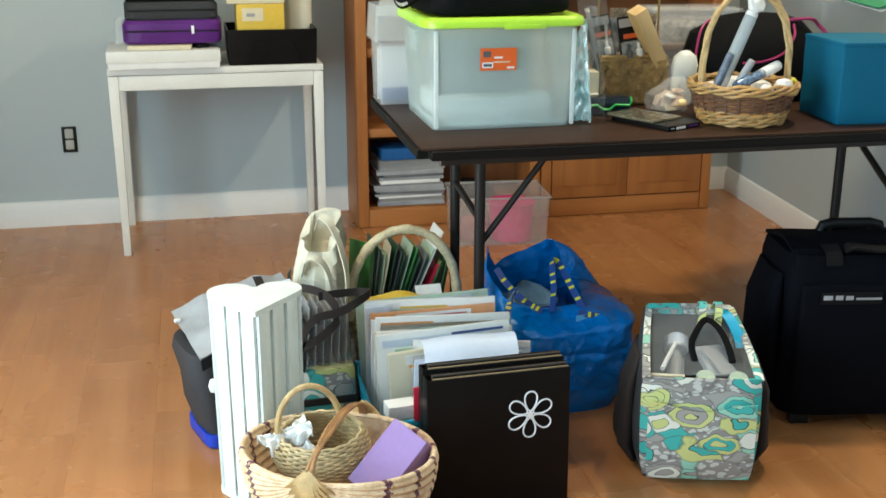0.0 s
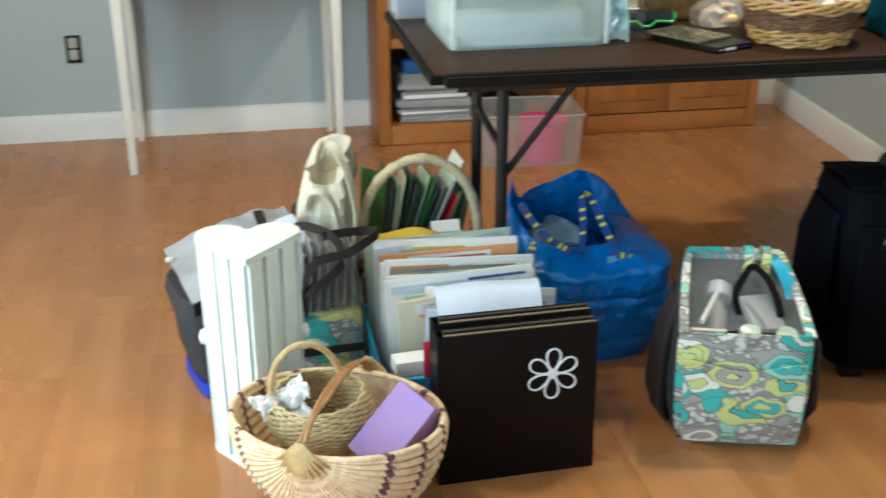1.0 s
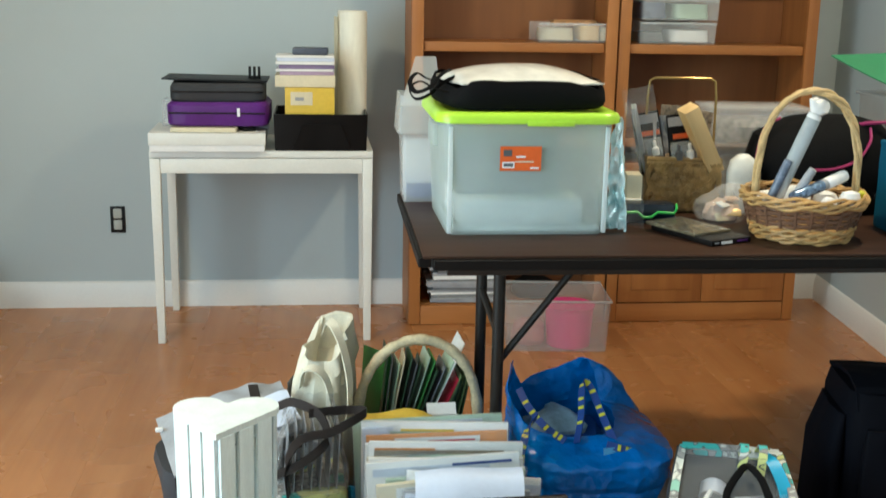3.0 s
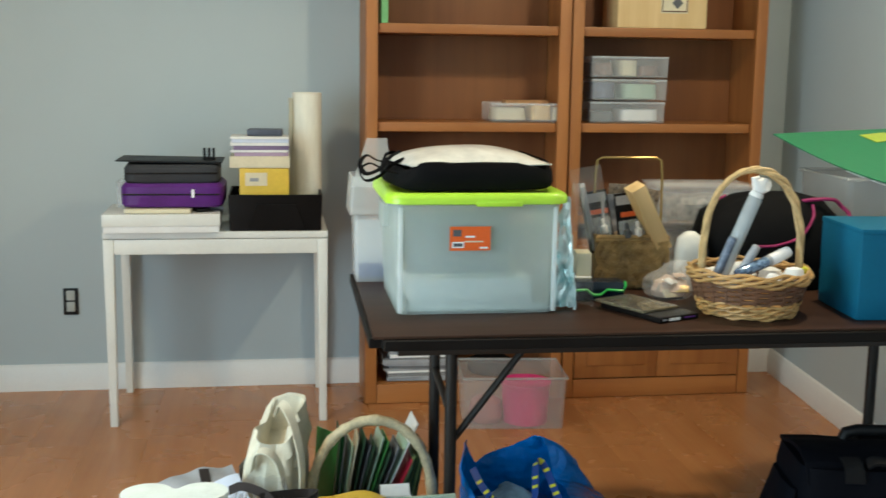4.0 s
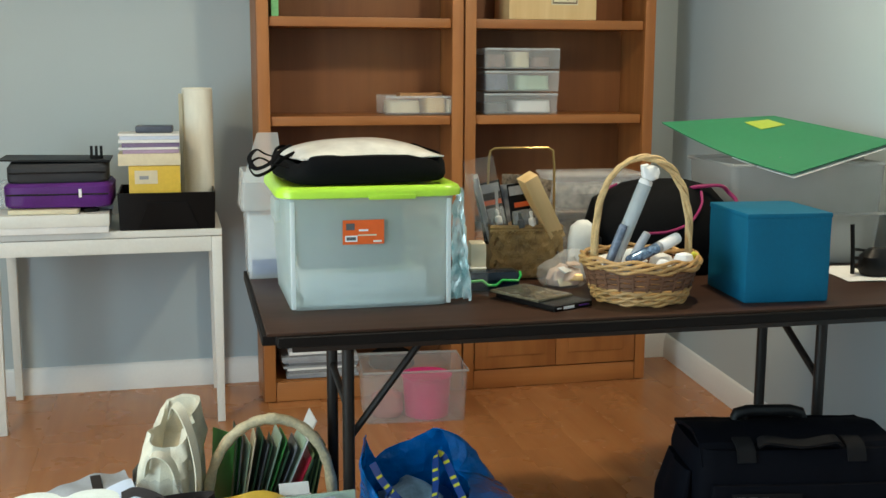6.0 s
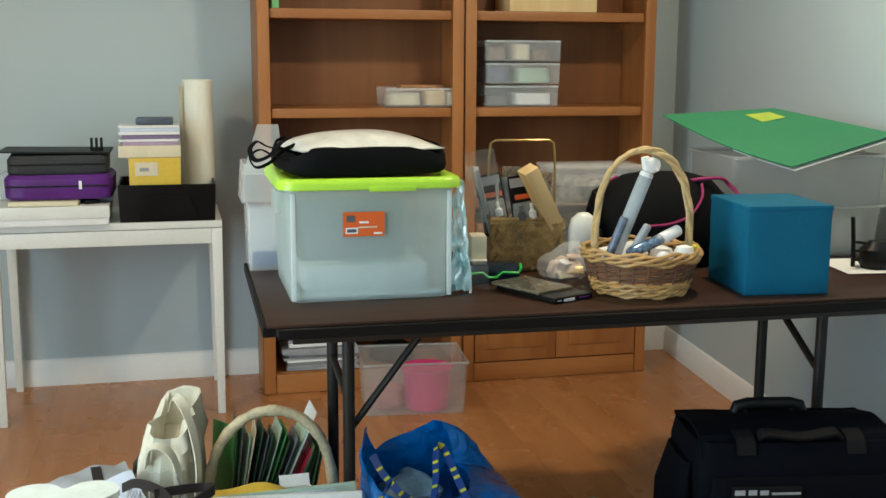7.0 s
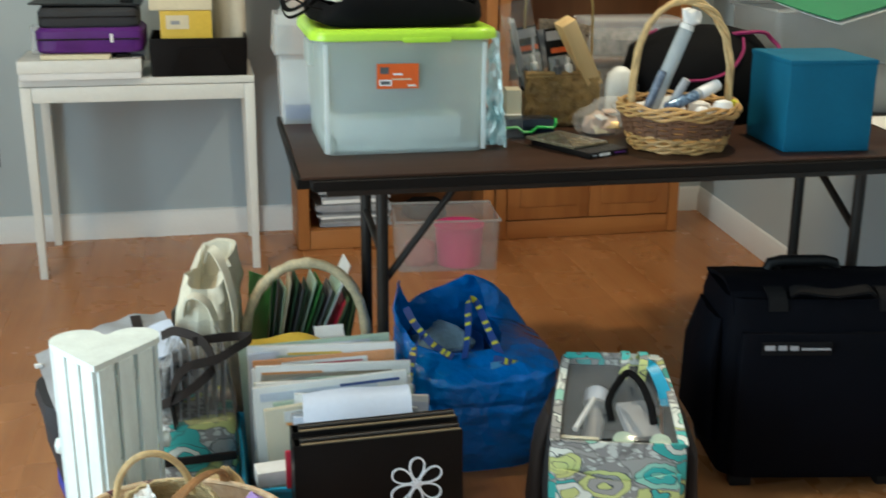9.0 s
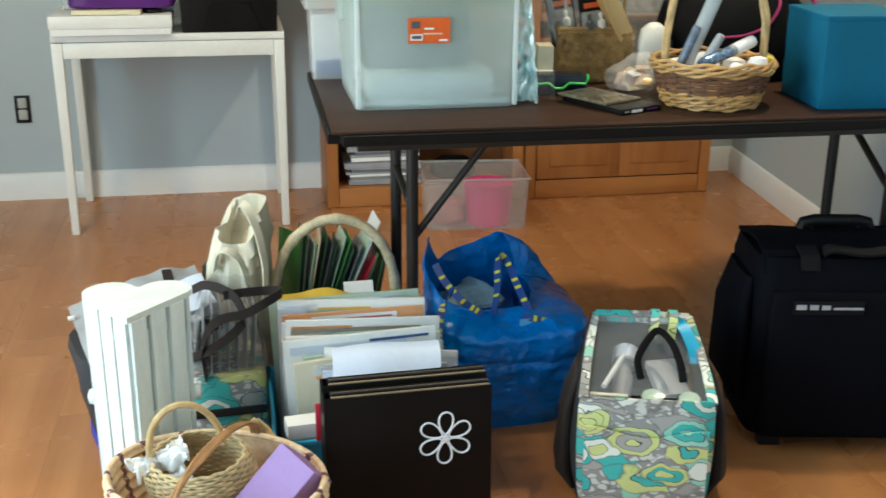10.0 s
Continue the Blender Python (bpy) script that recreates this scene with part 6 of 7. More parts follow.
for x, y, z, w, d, rz, tilt, mt in ((-0.012, -0.030, 0.014, 0.040, 0.020, 12, 58, CREAM), (0.018, -0.030, 0.022, 0.034, 0.018, -20, 50, GOLD), (0.000, -0.016, 0.040, 0.046, 0.024, 30, 24, PAPER), (0.024, -0.006, 0.050, 0.030, 0.022, -8, 12, BLUSH)):
    part("paper_shape", block(w, d, 0.003, at=(x, y, z), rot=(tilt, 0, rz), bevel=0.001), mt, cr)


# round splint basket with handle
def round_basket(m):
    t = thing("round_basket", m, "round two-tone wicker basket with arched handle", "basket")

    def row(bm, z, r, thick, amp, waves, ph):
        rod(bm, [((r + amp * math.cos(waves * a + ph)) * math.cos(a), (r + amp * math.cos(waves * a + ph)) * math.sin(a), z + (0.0016 if waves > 10 else 0.0040) * math.sin(waves * a + ph)) for a in (2 * math.pi * j / 96 for j in range(96))], thick, 6, True)

    def rad(z):
        return 0.108 + 0.030 * (z / 0.10)
    bm = B()
    for k in range(6):
        row(bm, 0.006 + 0.0056 * k, rad(0.0058 * k), 0.0036, 0.0020, 9, 2.1 * k)
    part("base_weave", bm, WICKER, t)
    for k in range(7):
        bm = B()
        row(bm, 0.041 + 0.0062 * k, rad(0.041 + 0.0062 * k) - 0.002, 0.0037, 0.0012, 12, math.pi * (k % 2))
        part("weave_strand", bm, DARKWICKER, t)
    for k in range(24):
        a = 2 * math.pi * k / 24
        r0, r1 = rad(0.038) + 0.001, rad(0.086) + 0.001
        bm = strap(B(), [(r0 * math.cos(a), r0 * math.sin(a), 0.036), ((r0 + r1) / 2 * math.cos(a), (r0 + r1) / 2 * math.sin(a), 0.062), (r1 * math.cos(a), r1 * math.sin(a), 0.088)], 0.0045, 0.003, (-math.sin(a), math.cos(a), 0))
        part("stake", bm, DARKWICKER, t)
    bm = B()
    for k in range(5):
        row(bm, 0.084 + 0.0050 * k, rad(0.09) + 0.003 * math.sin(0.8 * k), 0.0040, 0.0032, 9, 1.9 * k)
    part("rim_braid", bm, WICKER, t)
    part("bottom", lathe(B(), [(0.106, 0.002), (0.106, 0.012)], 32), WICKER, t)
    bm = B()
    pts = arch(0.222, 0.236, 44, (0.004, 0, 0.095), -12, 0.0, 0.66)
    for s in range(3):
        rod(bm, [(x + 0.0045 * math.cos(k * 0.4 + s * 2.09), y + 0.006 * math.sin(k * 0.4 + s * 2.09), z + 0.004 * math.cos(k * 0.4 + s * 2.09)) for k, (x, y, z) in enumerate(pts)], 0.0054, 6)
    part("handle", bm, PALEWICKER, t, "pale twisted wicker handle")
    return t


RB = on_table(2.150, 2.905, 0) @ Matrix.Scale(0.95, 4)
round_basket(RB)


def tube_pack(m, r, h, mt, label, cap=None):
    t = thing("marker_tube", m, label, "tube", "tubes in the basket")
    part("tube", lathe(B(), [(r * 0.9, 0), (r, 0.004), (r, h - 0.004), (r * 0.92, h)], 18), mt, t)
    part("cap", lathe(B(), [(r * 0.94, h), (r * 0.98, h + 0.003), (r * 0.90, h + 0.011), (r * 0.5, h + 0.013), (0, h + 0.013)], 18), cap or mt, t)
    return t


AQUA = mat("aqua_print", (0.16, 0.20, 0.27), 0.25, vary=0.3, coarse=40)
tube_pack(RB @ pose(-0.082, -0.01, 0.06, 2, 21, 0), 0.0165, 0.225, frosted("pale_tube", (0.58, 0.64, 0.66), 0.62, 0.10), "long clear plastic tube of pale blue markers", PAPER)
whole("twisted_wrap", sack(B(), [(0, 0, 0, 0.012, 0.012), (0.010, 0.002, 0, 0.020, 0.014), (0.024, -0.002, 0, 0.024, 0.010), (0.034, 0.002, 0, 0.016, 0.005)], 26, 0.010, 60, 5), PAPER, RB @ pose(-0.082, -0.01, 0.06, 2, 21, 0) @ pose(0, 0, 0.238), "crumpled white wrapper tied on a clear tube", "wrapper")
tube_pack(RB @ pose(-0.098, -0.02, 0.06, 6, 20, 10), 0.010, 0.115, AQUA, "short pale blue marker tube")
tube_pack(RB @ pose(-0.058, -0.035, 0.06, 10, 26, 0), 0.010, 0.105, GREYSILVER, "silver grey marker tube")
tube_pack(RB @ pose(-0.062, -0.082, 0.104, 0, 76, 22), 0.013, 0.090, mat("prism_print", (0.20, 0.30, 0.46), 0.12, 0.5, vary=0.5, coarse=90), "glossy striped glue tube lying on its side", GREYSILVER)
tube_pack(RB @ pose(0.030, -0.045, 0.128, 0, 74, 22), 0.014, 0.048, SILVER, "shiny silver tube lying on its side")
for k, (x, y, z, r) in enumerate(((0.018, -0.092, 0.084, 0.018), (0.078, -0.068, 0.086, 0.024), (0.0, 0.04, 0.065, 0.035), (-0.06, 0.05, 0.06, 0.03), (0.07, 0.03, 0.06, 0.03))):
    whole("cotton_ball", sack(B(), [(0, 0, 0, r * 0.6, r * 0.5), (r * 0.5, 0, 0, r, r * 0.85), (r * 1.1, 0, 0, r * 0.7, r * 0.6), (r * 1.3, 0, 0, r * 0.2, r * 0.2)], 24, 0.006, 40, k), PAPER, RB @ pose(x, y, z), "soft white cotton wad in a basket", "cotton", "cotton wads in the basket")
whole("yellow_bottle", lathe(B(), [(0.009, 0), (0.010, 0.003), (0.008, 0.014), (0, 0.016)], 14), YELLOWPRINT, RB @ pose(0.108, -0.055, 0.10, 20, 20, 0), "tiny yellow plastic bottle in a basket", "bottle")

# black bag with pink piping
bk = thing("duffel_bag", on_table(2.335, 3.245, -4), "soft black bag with pink piping", "bag")
part("body", sack(B(), [(0, 0, 0, 0.17, 0.12), (0.015, 0, 0, 0.185, 0.13), (0.12, 0, 0, 0.185, 0.13), (0.175, 0.01, 0.0, 0.165, 0.11), (0.215, 0.03, 0.005, 0.11, 0.075), (0.228, 0.03, 0.005, 0.05, 0.03)], 52, 0.010, 12, 4), BLACKCLOTH, bk)
part("piping", rod(B(), curve([(-0.17, -0.115, 0.02), (-0.186, -0.10, 0.08), (-0.180, -0.08, 0.14), (-0.155, -0.05, 0.20), (-0.11, -0.02, 0.220)]), 0.0035, 6), PINKTRIM, bk)
part("piping", rod(B(), curve([(-0.07, -0.135, 0.11), (-0.01, -0.138, 0.115), (0.045, -0.13, 0.135), (0.08, -0.11, 0.175), (0.09, -0.08, 0.205)]), 0.0035, 6), PINKTRIM, bk)
part("handle", rod(B(), curve([(0.06, -0.06, 0.210), (0.09, -0.08, 0.218), (0.14, -0.08, 0.218), (0.170, -0.06, 0.200), (0.185, -0.08, 0.17), (0.13, -0.12, 0.11)]), 0.005, 6), PINKTRIM, bk, "dark pink handle")
part("toggle", lathe(B(), [(0.010, 0), (0.013, 0.008), (0.0, 0.018)], 12), BLACK, bk, at=pose(0.10, -0.138, 0.05, 90))

# cyan cube box
cb = thing("cube_box", on_table(2.458, 2.895, -5), "plain cyan card storage cube, slightly dented", "box")
bm = B()
box(bm, 0.195, 0.215, 0.196, bevel=0.004)
bmesh.ops.subdivide_edges(bm, edges=bm.edges[:], cuts=3, use_grid_fill=True)
for v in bm.verts:
    v.co += Vector((0.0015 * noise.noise(v.co * 18), 0.0015 * noise.noise(v.co * 18 + Vector((4, 0, 0))), 0.0015 * noise.noise(v.co * 18 + Vector((0, 9, 0))) if v.co.z > 0.02 else 0))
part("body", bm, TEAL, cb)
part("top_lip", block(0.198, 0.218, 0.012, at=(0, 0, 0.186), bevel=0.004), TEAL, cb)

# clear tub with a green poster board on top, by the side wall
gt = thing("wide_clear_tub", on_table(2.835, 3.310, -3), "wide clear plastic tub with white paper inside", "storage tub")
part("tub", hollow(B(), -0.298, 0.128, -0.12, 0.165, 0, 0.130, 0.003, 0.010, r=0.02), MILKDARK, gt)
part("upper_tub", hollow(B(), -0.300, 0.130, -0.122, 0.167, 0.134, 0.262, 0.003, 0.006, r=0.02), MILKDARK, gt)
part("rim", rod(B(), [(x, y, 0.262) for x, y in ((-0.300, -0.122), (0.130, -0.122), (0.130, 0.167), (-0.300, 0.167))], 0.006, 6, True), MILKDARK, gt)
part("waist", rod(B(), [(x, y, 0.132) for x, y in ((-0.299, -0.121), (0.129, -0.121), (0.129, 0.166), (-0.299, 0.166))], 0.005, 6, True), MILKDARK, gt)
whole("white_box", block(0.11, 0.06, 0.095, bevel=0.003), PAPER, on_table(2.850, 3.240, -3, 0.004), "white card box inside a clear tub", "box")
whole("paper_pile", block(0.30, 0.15, 0.09, bevel=0.006), CREAM, on_table(2.760, 3.370, -3, 0.005), "pile of cream papers inside a clear tub", "paper")
L, N, R, K = Vector((2.440, 3.45, 1.095)), Vector((2.632, 3.10, 0.984)), Vector((2.990, 3.20, 1.054)), Vector((2.850, 3.58, 1.104))


def board(u, v):
    p = (L * (1 - u) + N * u) * (1 - v) + (K * (1 - u) + R * u) * v
    return p + Vector((0, 0, -0.010 * math.sin(math.pi * u) * math.sin(math.pi * v) - 0.014 * math.sin(math.pi * u) * (1 - v)))


gb = thing("poster_board", pose(0, 0, 0), "green poster board with yellow sticker on a tub", "board")
part("board", sheet(B(), board, 16, 16, 0.003), GREEN, gb)
part("sticker", sheet(B(), lambda u, v: board(0.10 + 0.15 * u, 0.62 + 0.22 * v) + Vector((0, 0, 0.003)), 6, 6, 0.001), mat("lime_sticker", (0.42, 0.55, 0.05), 0.4), gb, "yellow-green sticker")
part("white_backing", sheet(B(), lambda u, v: board(0.55 + 0.455 * u, 0.02 + 0.98 * v) - Vector((0, 0, 0.006 + 0.004 * u)), 10, 10, 0.002), PAPER, gb, "white foam underside edge")
sp = thing("board_support", on_table(2.790, 3.36, 0, 0.269), "stacked clear lid and papers under the board", "lid")
part("lid", block(0.25, 0.28, 0.012, at=(0, 0, 0), bevel=0.004), MILKDARK, sp)
part("paper_stack", block(0.12, 0.12, 0.012, at=(0.02, 0.06, 0.012), bevel=0.003), PAPER, sp)
whole("white_sheet", sheet(B(), lambda u, v: (0.24 * u - 0.12, 0.20 * v - 0.10, 0.002 + 0.001 * math.sin(5 * u)), 6, 6, 0.001), PAPER, on_table(2.850, 3.045, -8), "white paper sheet lying on the table", "paper")
hs = thing("corded_gadget", on_table(2.832, 3.015, 0, 0.004) @ Matrix.Scale(1.35, 4), "small black gadget with a coiled cord", "gadget")
part("body", sack(B(), [(0, 0, 0, 0.03, 0.022), (0.01, 0, 0, 0.036, 0.026), (0.035, 0, 0, 0.034, 0.025), (0.05, 0, 0, 0.018, 0.012)], 24, 0.004, 40, 1), BLACK, hs)
part("antenna", rod(B(), [(-0.052, 0.0, 0.004), (-0.054, 0.0, 0.05), (-0.058, 0.0, 0.095)], 0.004, 8), BLACK, hs)
bm = B()
rod(bm, [(0.02 * math.cos(k * 0.7) - 0.02, 0.012 + 0.018 * math.sin(k * 0.7), 0.006 + 0.0018 * k) for k in range(24)], 0.003, 6)
part("cord", bm, BLACK, hs)

cup = thing("tape_cup", on_table(2.966, 3.020, 0, 0.006), "small blue and lime plastic cup", "cup")
part("cup", lathe(B(), [(0.024, 0), (0.028, 0.004), (0.032, 0.050), (0.029, 0.050), (0.025, 0.006)], 24), ROYAL, cup)
part("top", lathe(B(), [(0.030, 0.050), (0.031, 0.062), (0.022, 0.078), (0, 0.082)], 24), LIME, cup, "lime green rounded top")

# ---- on the white table ----
def on_white(x, y, rz=0.0, z=0.0):
    return pose(x, y, 0.6905 + z, 0, 0, rz)


bx = thing("flat_box", on_white(0.732, 4.610, 1), "flat white card box with slightly raised lid", "box")
part("base", block(0.385, 0.30, 0.060, bevel=0.003), PAPER, bx)
part("lid", block(0.392, 0.307, 0.042, at=(0, 0, 0.022), bevel=0.003), WHITE, bx)
whole("note_pad", block(0.22, 0.15, 0.014, bevel=0.002), CREAM, on_white(0.725, 4.545, -3, 0.0655), "cream note pad on a flat white box", "paper")
whole("black_clip", block(0.05, 0.05, 0.012, bevel=0.004), BLACK, on_white(0.865, 4.53, 25, 0.0655), "small black plastic clip on a white box", "clip")
whole("grey_folder", block(0.30, 0.20, 0.018, bevel=0.002), GREYSILVER, on_white(0.785, 4.66, 3, 0.0655), "grey-lilac folder under a purple case", "folder")
cs = thing("clear_case", on_white(0.615, 4.70, 0, 0.0655), "small clear plastic case behind the boxes", "box")
part("tub", hollow(B(), -0.05, 0.09, -0.06, 0.06, 0, 0.09, 0.003), CLEAR, cs)


def zip_case(m, w, d, h, mt, label, pull=True):
    t = thing("zip_case", m, label, "case", "zip cases")
    part("body", sack(B(), [(0, 0, 0, w / 2 - 0.006, d / 2 - 0.006), (0.008, 0, 0, w / 2, d / 2), (h - 0.012, 0, 0, w / 2, d / 2), (h, 0, 0, w / 2 - 0.010, d / 2 - 0.010)], 56, 0.003, 14, w, square=8), mt, t)
    part("zip", rod(B(), [(-w / 2 + 0.01, -d / 2 - 0.001, h * 0.55), (w / 2 - 0.01, -d / 2 - 0.001, h * 0.55)], 0.003, 6), BLACK, t)
    if pull:
        part("zip_pull", block(0.010, 0.004, 0.028, at=(w / 2 - 0.10, -d / 2 - 0.004, h * 0.42), bevel=0.001), SILVER, t)
    return t


zip_case(on_white(0.770, 4.625, -1, 0.084), 0.345, 0.27, 0.080, PURPLE, "purple nylon zip case on a white box")
zip_case(on_white(0.766, 4.630, 2, 0.165), 0.325, 0.25, 0.062, CHARCOAL, "charcoal zip case on a purple case", False)
whole("thin_tray", sheet(B(), lambda u, v: (0.355 * u - 0.20, 0.22 * v - 0.11, 0.010 - 0.006 * u), 8, 8, 0.005), BLACK, on_white(0.782, 4.630, 0, 0.230), "thin black plastic tray on a dark case", "tray")
cl = thing("binder_clip", on_white(0.890, 4.60, 0, 0.2355), "small black clip stood on a tray", "clip")
for dx in (-0.016, 0.0, 0.016):
    part("prong", block(0.009, 0.012, 0.044, at=(dx, 0, 0), bevel=0.002), BLACK, cl)
part("bridge", block(0.044, 0.012, 0.010, at=(0, 0, 0.002), bevel=0.002), BLACK, cl)

bb = thing("fabric_bin", on_white(1.122, 4.640, 0), "black folded-front fabric storage bin", "bin")
part("bin", hollow(B(), -0.165, 0.158, -0.15, 0.15, 0, 0.126, 0.006, 0.004, r=0.004), BLACKCARD, bb)
part("front_fold", sheet(B(), lambda u, v: (-0.10 + 0.20 * u + (0.035 * (1 - 2 * u)) * v, -0.1515 - 0.003 * v, 0.008 + 0.085 * v), 6, 4, 0.002), BLACKCARD, bb, "creased flap on the front")
yb = thing("yellow_box", on_white(1.080, 4.575, 1, 0.050), "yellow card box with a pale label", "box")
part("body", block(0.170, 0.12, 0.165, bevel=0.003), YELLOW, yb)
part("label", block(0.075, 0.001, 0.045, at=(-0.028, -0.0606, 0.105)), CREAM, yb, "pale paper label")
part("label_mark", block(0.03, 0.0008, 0.012, at=(-0.035, -0.0615, 0.12)), GREYSILVER, yb)
z = 0.2165
for w, d, h, mt, lab, dx in ((0.205, 0.15, 0.040, CREAM, "cream card box lid on a yellow box", 0.0), (0.185, 0.14, 0.012, mat("dusty_lilac", (0.42, 0.30, 0.42), 0.6), "lilac covered book in a small pile", 0.004), (0.195, 0.14, 0.008, PAPER, "white paper book in a small pile", -0.002), (0.190, 0.14, 0.014, mat("plum_cover", (0.22, 0.16, 0.28), 0.55), "plum covered book in a small pile", 0.004), (0.200, 0.15, 0.010, PAPER, "white paper book in a small pile", 0.0), (0.195, 0.145, 0.012, BLUEPAPER, "pale blue book in a small pile", 0.002), (0.200, 0.15, 0.007, PAPER, "white paper pad on a small pile", 0.0)):
    whole("book", block(w, d, h, bevel=0.0015), mt, on_white(1.066 + dx, 4.59, 40 * dx * 10, z), lab, "book", "pile of books")
    z += h + 0.0006
whole("navy_tin", block(0.122, 0.08, 0.024, bevel=0.006), mat("slate_tin", (0.06, 0.07, 0.10), 0.4), on_white(1.085, 4.59, -3, z), "small dark slate tin on books", "tin")
rl = thing("paper_roll", on_white(1.233, 4.700, 0, 0.007), "tall cream roll of paper stood on end", "paper roll")
part("roll", lathe(B(), [(0.047, 0), (0.051, 0.004), (0.053, 0.462), (0.049, 0.466), (0.030, 0.466), (0.030, 0.43)], 36), mat("cream_paper_roll", (0.88, 0.85, 0.72), 0.6, vary=0.06, stretch=(1, 1, 0.2)), rl)
part("core", lathe(B(), [(0.030, 0.40), (0.030, 0.447)], 24), CREAM, rl)
part("loose_edge", sheet(B(), lambda u, v: (-0.052 - 0.012 * u, -0.03 + 0.05 * u, 0.004 + 0.441 * v), 4, 10, 0.001), CREAM, rl)


# ---- in the bookcases ----
def on_shelf(x, y, z, rz=0.0):
    return pose(x, CASE_Y + y, z + 0.0005, 0, 0, rz)


DRAWERPLASTIC = frosted("drawer_plastic", (0.86, 0.90, 0.90), 0.15, 0.10)


def organiser(m, w, d, h, label, rows=1, fills=()):
    t = thing("clear_organiser", m, label, "organiser", "clear organisers")
    for r in range(rows):
        z0 = r * (h / rows)
        drawer = part("drawer", hollow(B(), -w / 2 + 0.004 * (r % 2), w / 2 + 0.004 * r, -d / 2 - 0.004 * (r % 2), d / 2, z0 + 0.002, z0 + h / rows - 0.003, 0.0025, 0.002), DRAWERPLASTIC, t)
        part("front_lip", block(w, 0.004, 0.008, at=(0.002 * r, -d / 2 - 0.003, z0 + h / rows - 0.012), bevel=0.001), CLEAR, drawer)
        for k, (fx, fw, fh, fm) in enumerate(fills[r]):
            part("bundle", sack(B(), [(z0 + 0.006, fx, 0, fw * 0.92, d * 0.34), (z0 + 0.010, fx, 0, fw, d * 0.38), (z0 + 0.006 + fh, fx, 0, fw * 0.94, d * 0.36)], 22, 0.004, 30, k + r, square=5), fm, drawer)
    return t


MUD = mat("brown_bits", (0.22, 0.12, 0.09), 0.6, vary=0.3, coarse=50)
DENIM = mat("denim_bits", (0.10, 0.12, 0.20), 0.7, vary=0.3, coarse=50)
organiser(on_shelf(2.060, 0.13, 1.060), 0.300, 0.20, 0.075, "open clear tray of wooden stamps", 1, (((-0.07, 0.062, 0.045, CREAM), (0.05, 0.04, 0.055, LIGHTWOOD), (0.115, 0.026, 0.05, CREAM)),))
for x, rz in ((2.03, 4), (2.11, -6)):
    whole("stamp_block", block(0.09, 0.06, 0.022, bevel=0.002), RUSTWICKER, on_shelf(x, 0.17, 1.118, rz), "brown wooden stamp block on a tray", "block", "stamp blocks")
organiser(on_shelf(2.430, 0.13, 1.060), 0.290, 0.22, 0.252, "three-drawer clear plastic organiser with supplies", 3, (((-0.085, 0.05, 0.035, GREY), (0.06, 0.075, 0.045, PAPER)), ((-0.085, 0.05, 0.06, DENIM), (0.06, 0.07, 0.055, SAGE)), ((-0.09, 0.045, 0.05, MUD), (0.01, 0.035, 0.06, CREAM), (0.09, 0.04, 0.04, MUD))))
whole("green_book", block(0.026, 0.18, 0.25, bevel=0.002), mat("pale_green_cover", (0.20, 0.50, 0.20), 0.5), on_shelf(1.512, 0.11, 1.414), "slim green book stood on a shelf", "book")
wb = thing("wooden_case", on_shelf(2.550, 0.12, 1.414), "plain wooden case with a small framed tag", "case")
part("body", block(0.345, 0.20, 0.22, bevel=0.004), LIGHTWOOD, wb)
part("tag", block(0.105, 0.002, 0.08, at=(0.045, -0.1012, 0.055)), CREAM, wb, "cream tag")
part("tag_border", rod(B(), [(-0.002, -0.1028, 0.062), (0.092, -0.1028, 0.062), (0.092, -0.1028, 0.13), (-0.002, -0.1028, 0.13)], 0.003, 5, True), DARKWICKER, wb)
part("emblem", block(0.03, 0.002, 0.03, at=(0.045, -0.1030, 0.082), rot=(0, 45, 0)), GREY, wb)
rng = random.Random(12)
z = 0.078
for k in range(13):
    h = rng.uniform(0.006, 0.017)
    mt = (GREYSILVER, GREYSILVER, CLEAR, PAPER, GREYSILVER, SLATE)[k % 6]
    whole("magazine", block(rng.uniform(0.24, 0.29), 0.21, h, bevel=0.001), mt, on_shelf(1.665 + rng.uniform(-0.01, 0.012), 0.135, z, rng.uniform(-3, 3)), "pale magazine in a loose shelf pile", "magazine", "magazines on the low shelf")
    z += h + 0.0006
whole("plastic_wallet", block(0.27, 0.20, 0.04, bevel=0.004), CLEAR, on_shelf(1.668, 0.13, z, 2), "clear plastic wallet on a magazine pile", "wallet")
whole("blue_binder", block(0.22, 0.19, 0.045, bevel=0.003), mat("deep_blue_binder", (0.01, 0.10, 0.30), 0.4), on_shelf(1.650, 0.14, z + 0.042, 4), "deep blue binder on a low shelf pile", "binder")
whole("dark_pouch", sack(B(), [(0, 0, 0, 0.08, 0.07), (0.01, 0, 0, 0.09, 0.08), (0.05, 0, 0, 0.08, 0.07), (0.065, 0, 0, 0.05, 0.04)], 28, 0.008, 20, 2), BLACKCLOTH, on_shelf(1.95, 0.14, 0.079), "soft dark cloth pouch on a low shelf", "pouch")

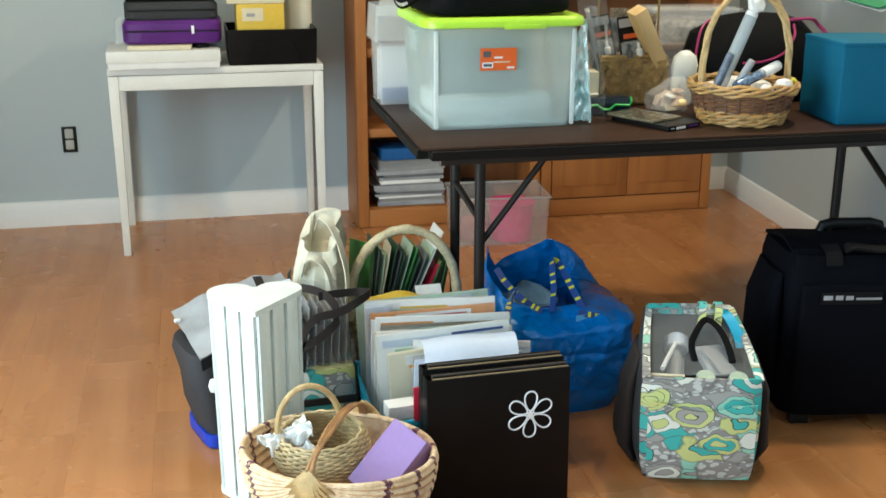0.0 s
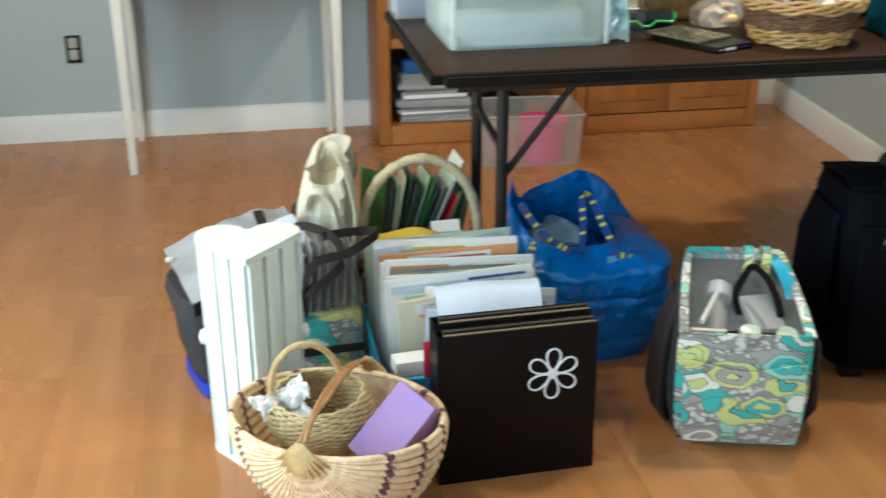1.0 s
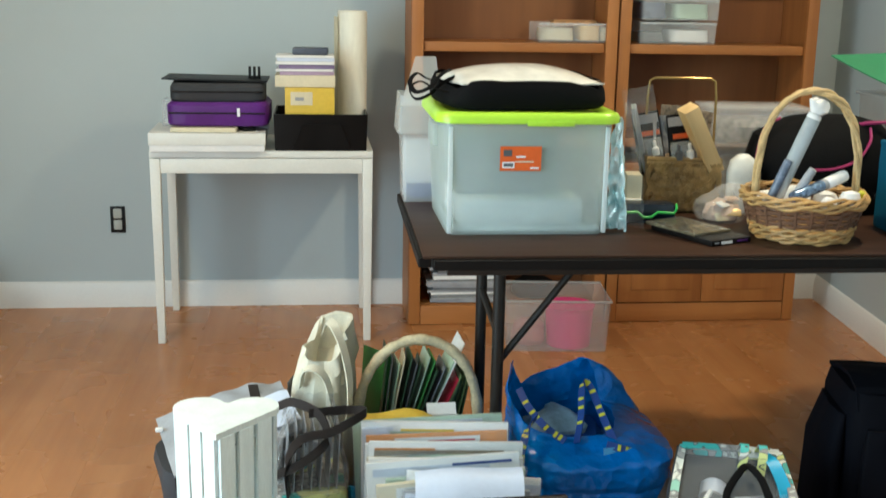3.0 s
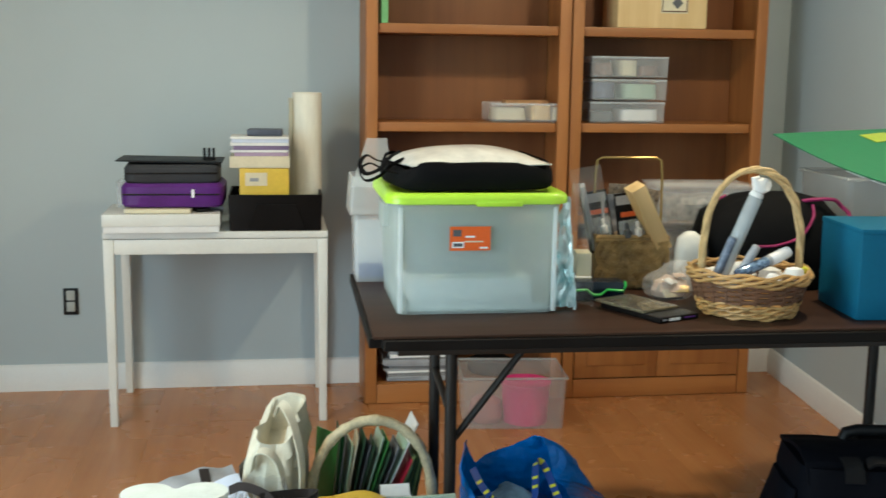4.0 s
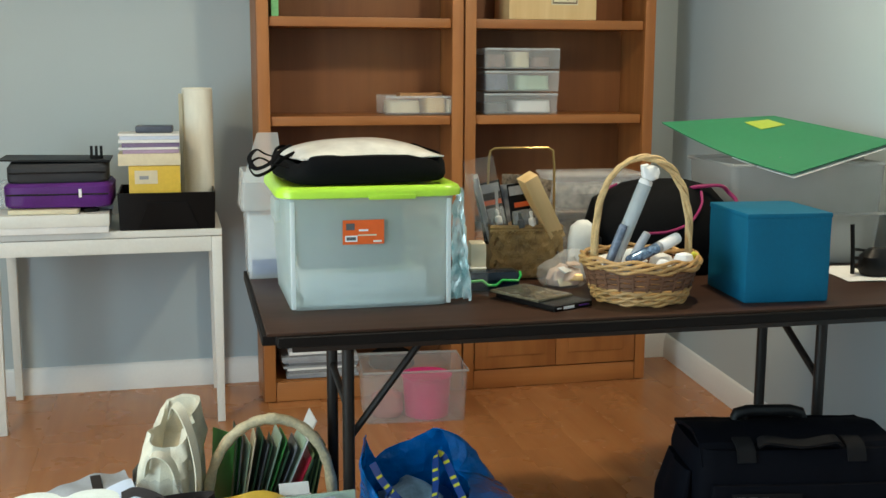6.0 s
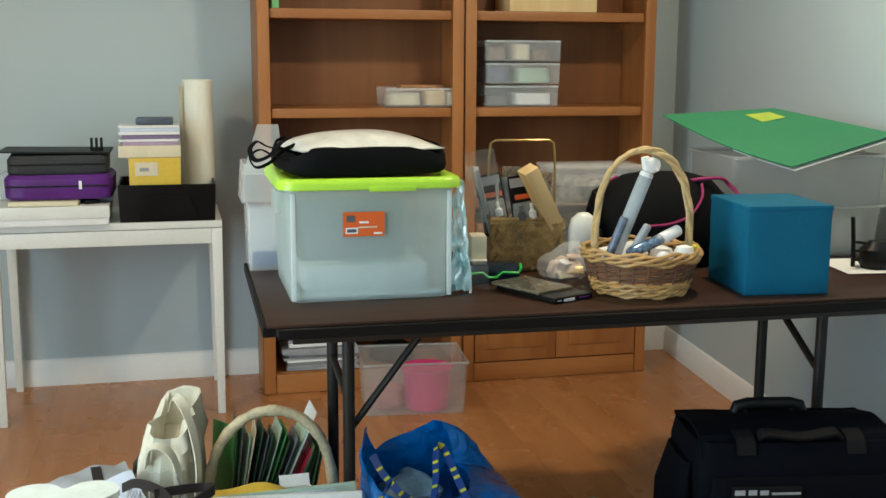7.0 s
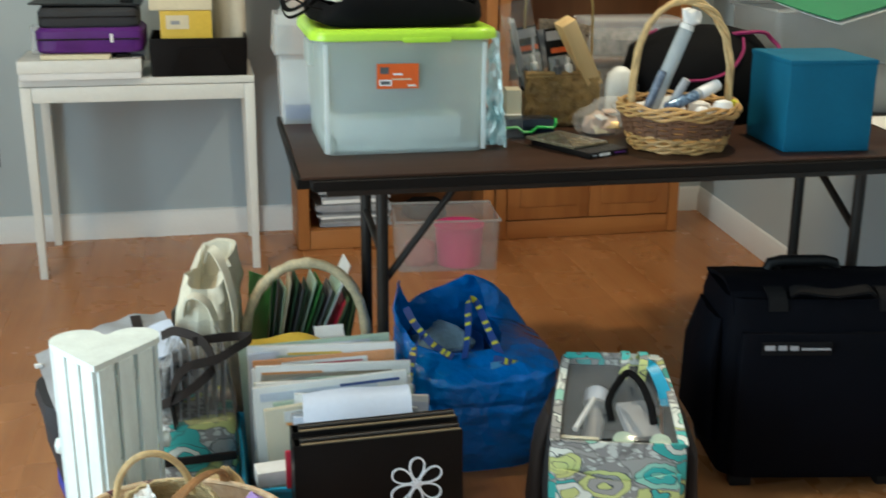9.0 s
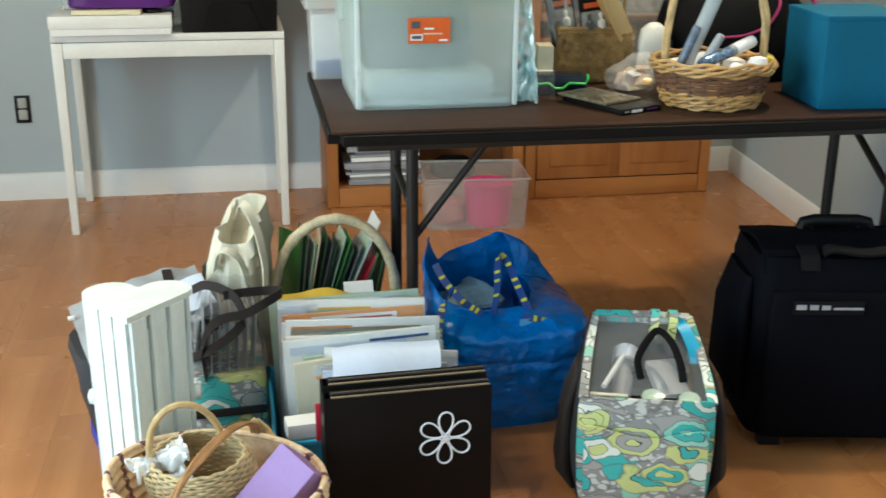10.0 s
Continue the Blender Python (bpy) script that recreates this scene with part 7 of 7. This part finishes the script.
# ---- exercise machine by the wall ----
tr = thing("exercise_bench", pose(-0.62, 4.56, 0, 0, 0, 3), "dark grey low exercise machine by the wall", "exercise machine")
part("deck", block(0.66, 0.46, 0.055, at=(0.14, 0, 0.145), bevel=0.012), CHARCOAL, tr)
part("belt", block(0.60, 0.36, 0.004, at=(0.12, 0, 0.2005)), BLACK, tr)
for sy in (-0.21, 0.21):
    part("rail", block(0.70, 0.05, 0.035, at=(0.14, sy, 0.185), bevel=0.010), CHARCOAL, tr)
    for x in (-0.14, 0.42):
        part("foot", block(0.05, 0.06, 0.146, at=(x, sy, 0), bevel=0.008), BLACK, tr)
dm = thing("dumbbell", pose(-0.055, 3.66, 0.0, 0, 0, 70), "small grey hand weight on the floor", "dumbbell")
part("bar", rod(B(), [(-0.08, 0, 0.035), (0.08, 0, 0.035)], 0.012, 10), GREY, dm)
for s in (-1, 1):
    part("weight", lathe(B(), [(0.030, 0), (0.035, 0.006), (0.035, 0.03), (0.030, 0.036)], 8), GREY, dm, at=pose(s * 0.065 - 0.018, 0, 0.0325, 0, 90, 0))

# ---- floor planks ----
def plank_mesh(length):
    bm = B()
    box(bm, 0.1928, length - 0.0003, 0.0058, at=(0, 0, -0.006), bevel=0)
    top = [e for e in bm.edges if all(v.co.z > -0.001 for v in e.verts)]
    bmesh.ops.bevel(bm, geom=top, offset=0.0002, segments=1, affect="EDGES")
    return mesh_of("plank", bm, FLOORWOOD, False)


FULL = plank_mesh(1.285)
rng = random.Random(2)
x = WEST + 0.0965
while x < EAST + 0.05:
    y = SOUTH - rng.uniform(0, 1.2)
    # the side wall leans in towards the south; boards end at it
    south_end = max(SOUTH, NORTH - (EAST + 0.10 - x) / math.tan(radians(5.2)))
    while y < NORTH:
        a, b = max(y, south_end), min(y + 1.285, NORTH)
        if b - a > 0.02:
            ob = new("plank", FULL if b - a > 1.284 else plank_mesh(b - a))
            ob.matrix_world = pose(x, (a + b) / 2, 0)
            ob.parent = floor
        y += 1.285
    x += 0.193
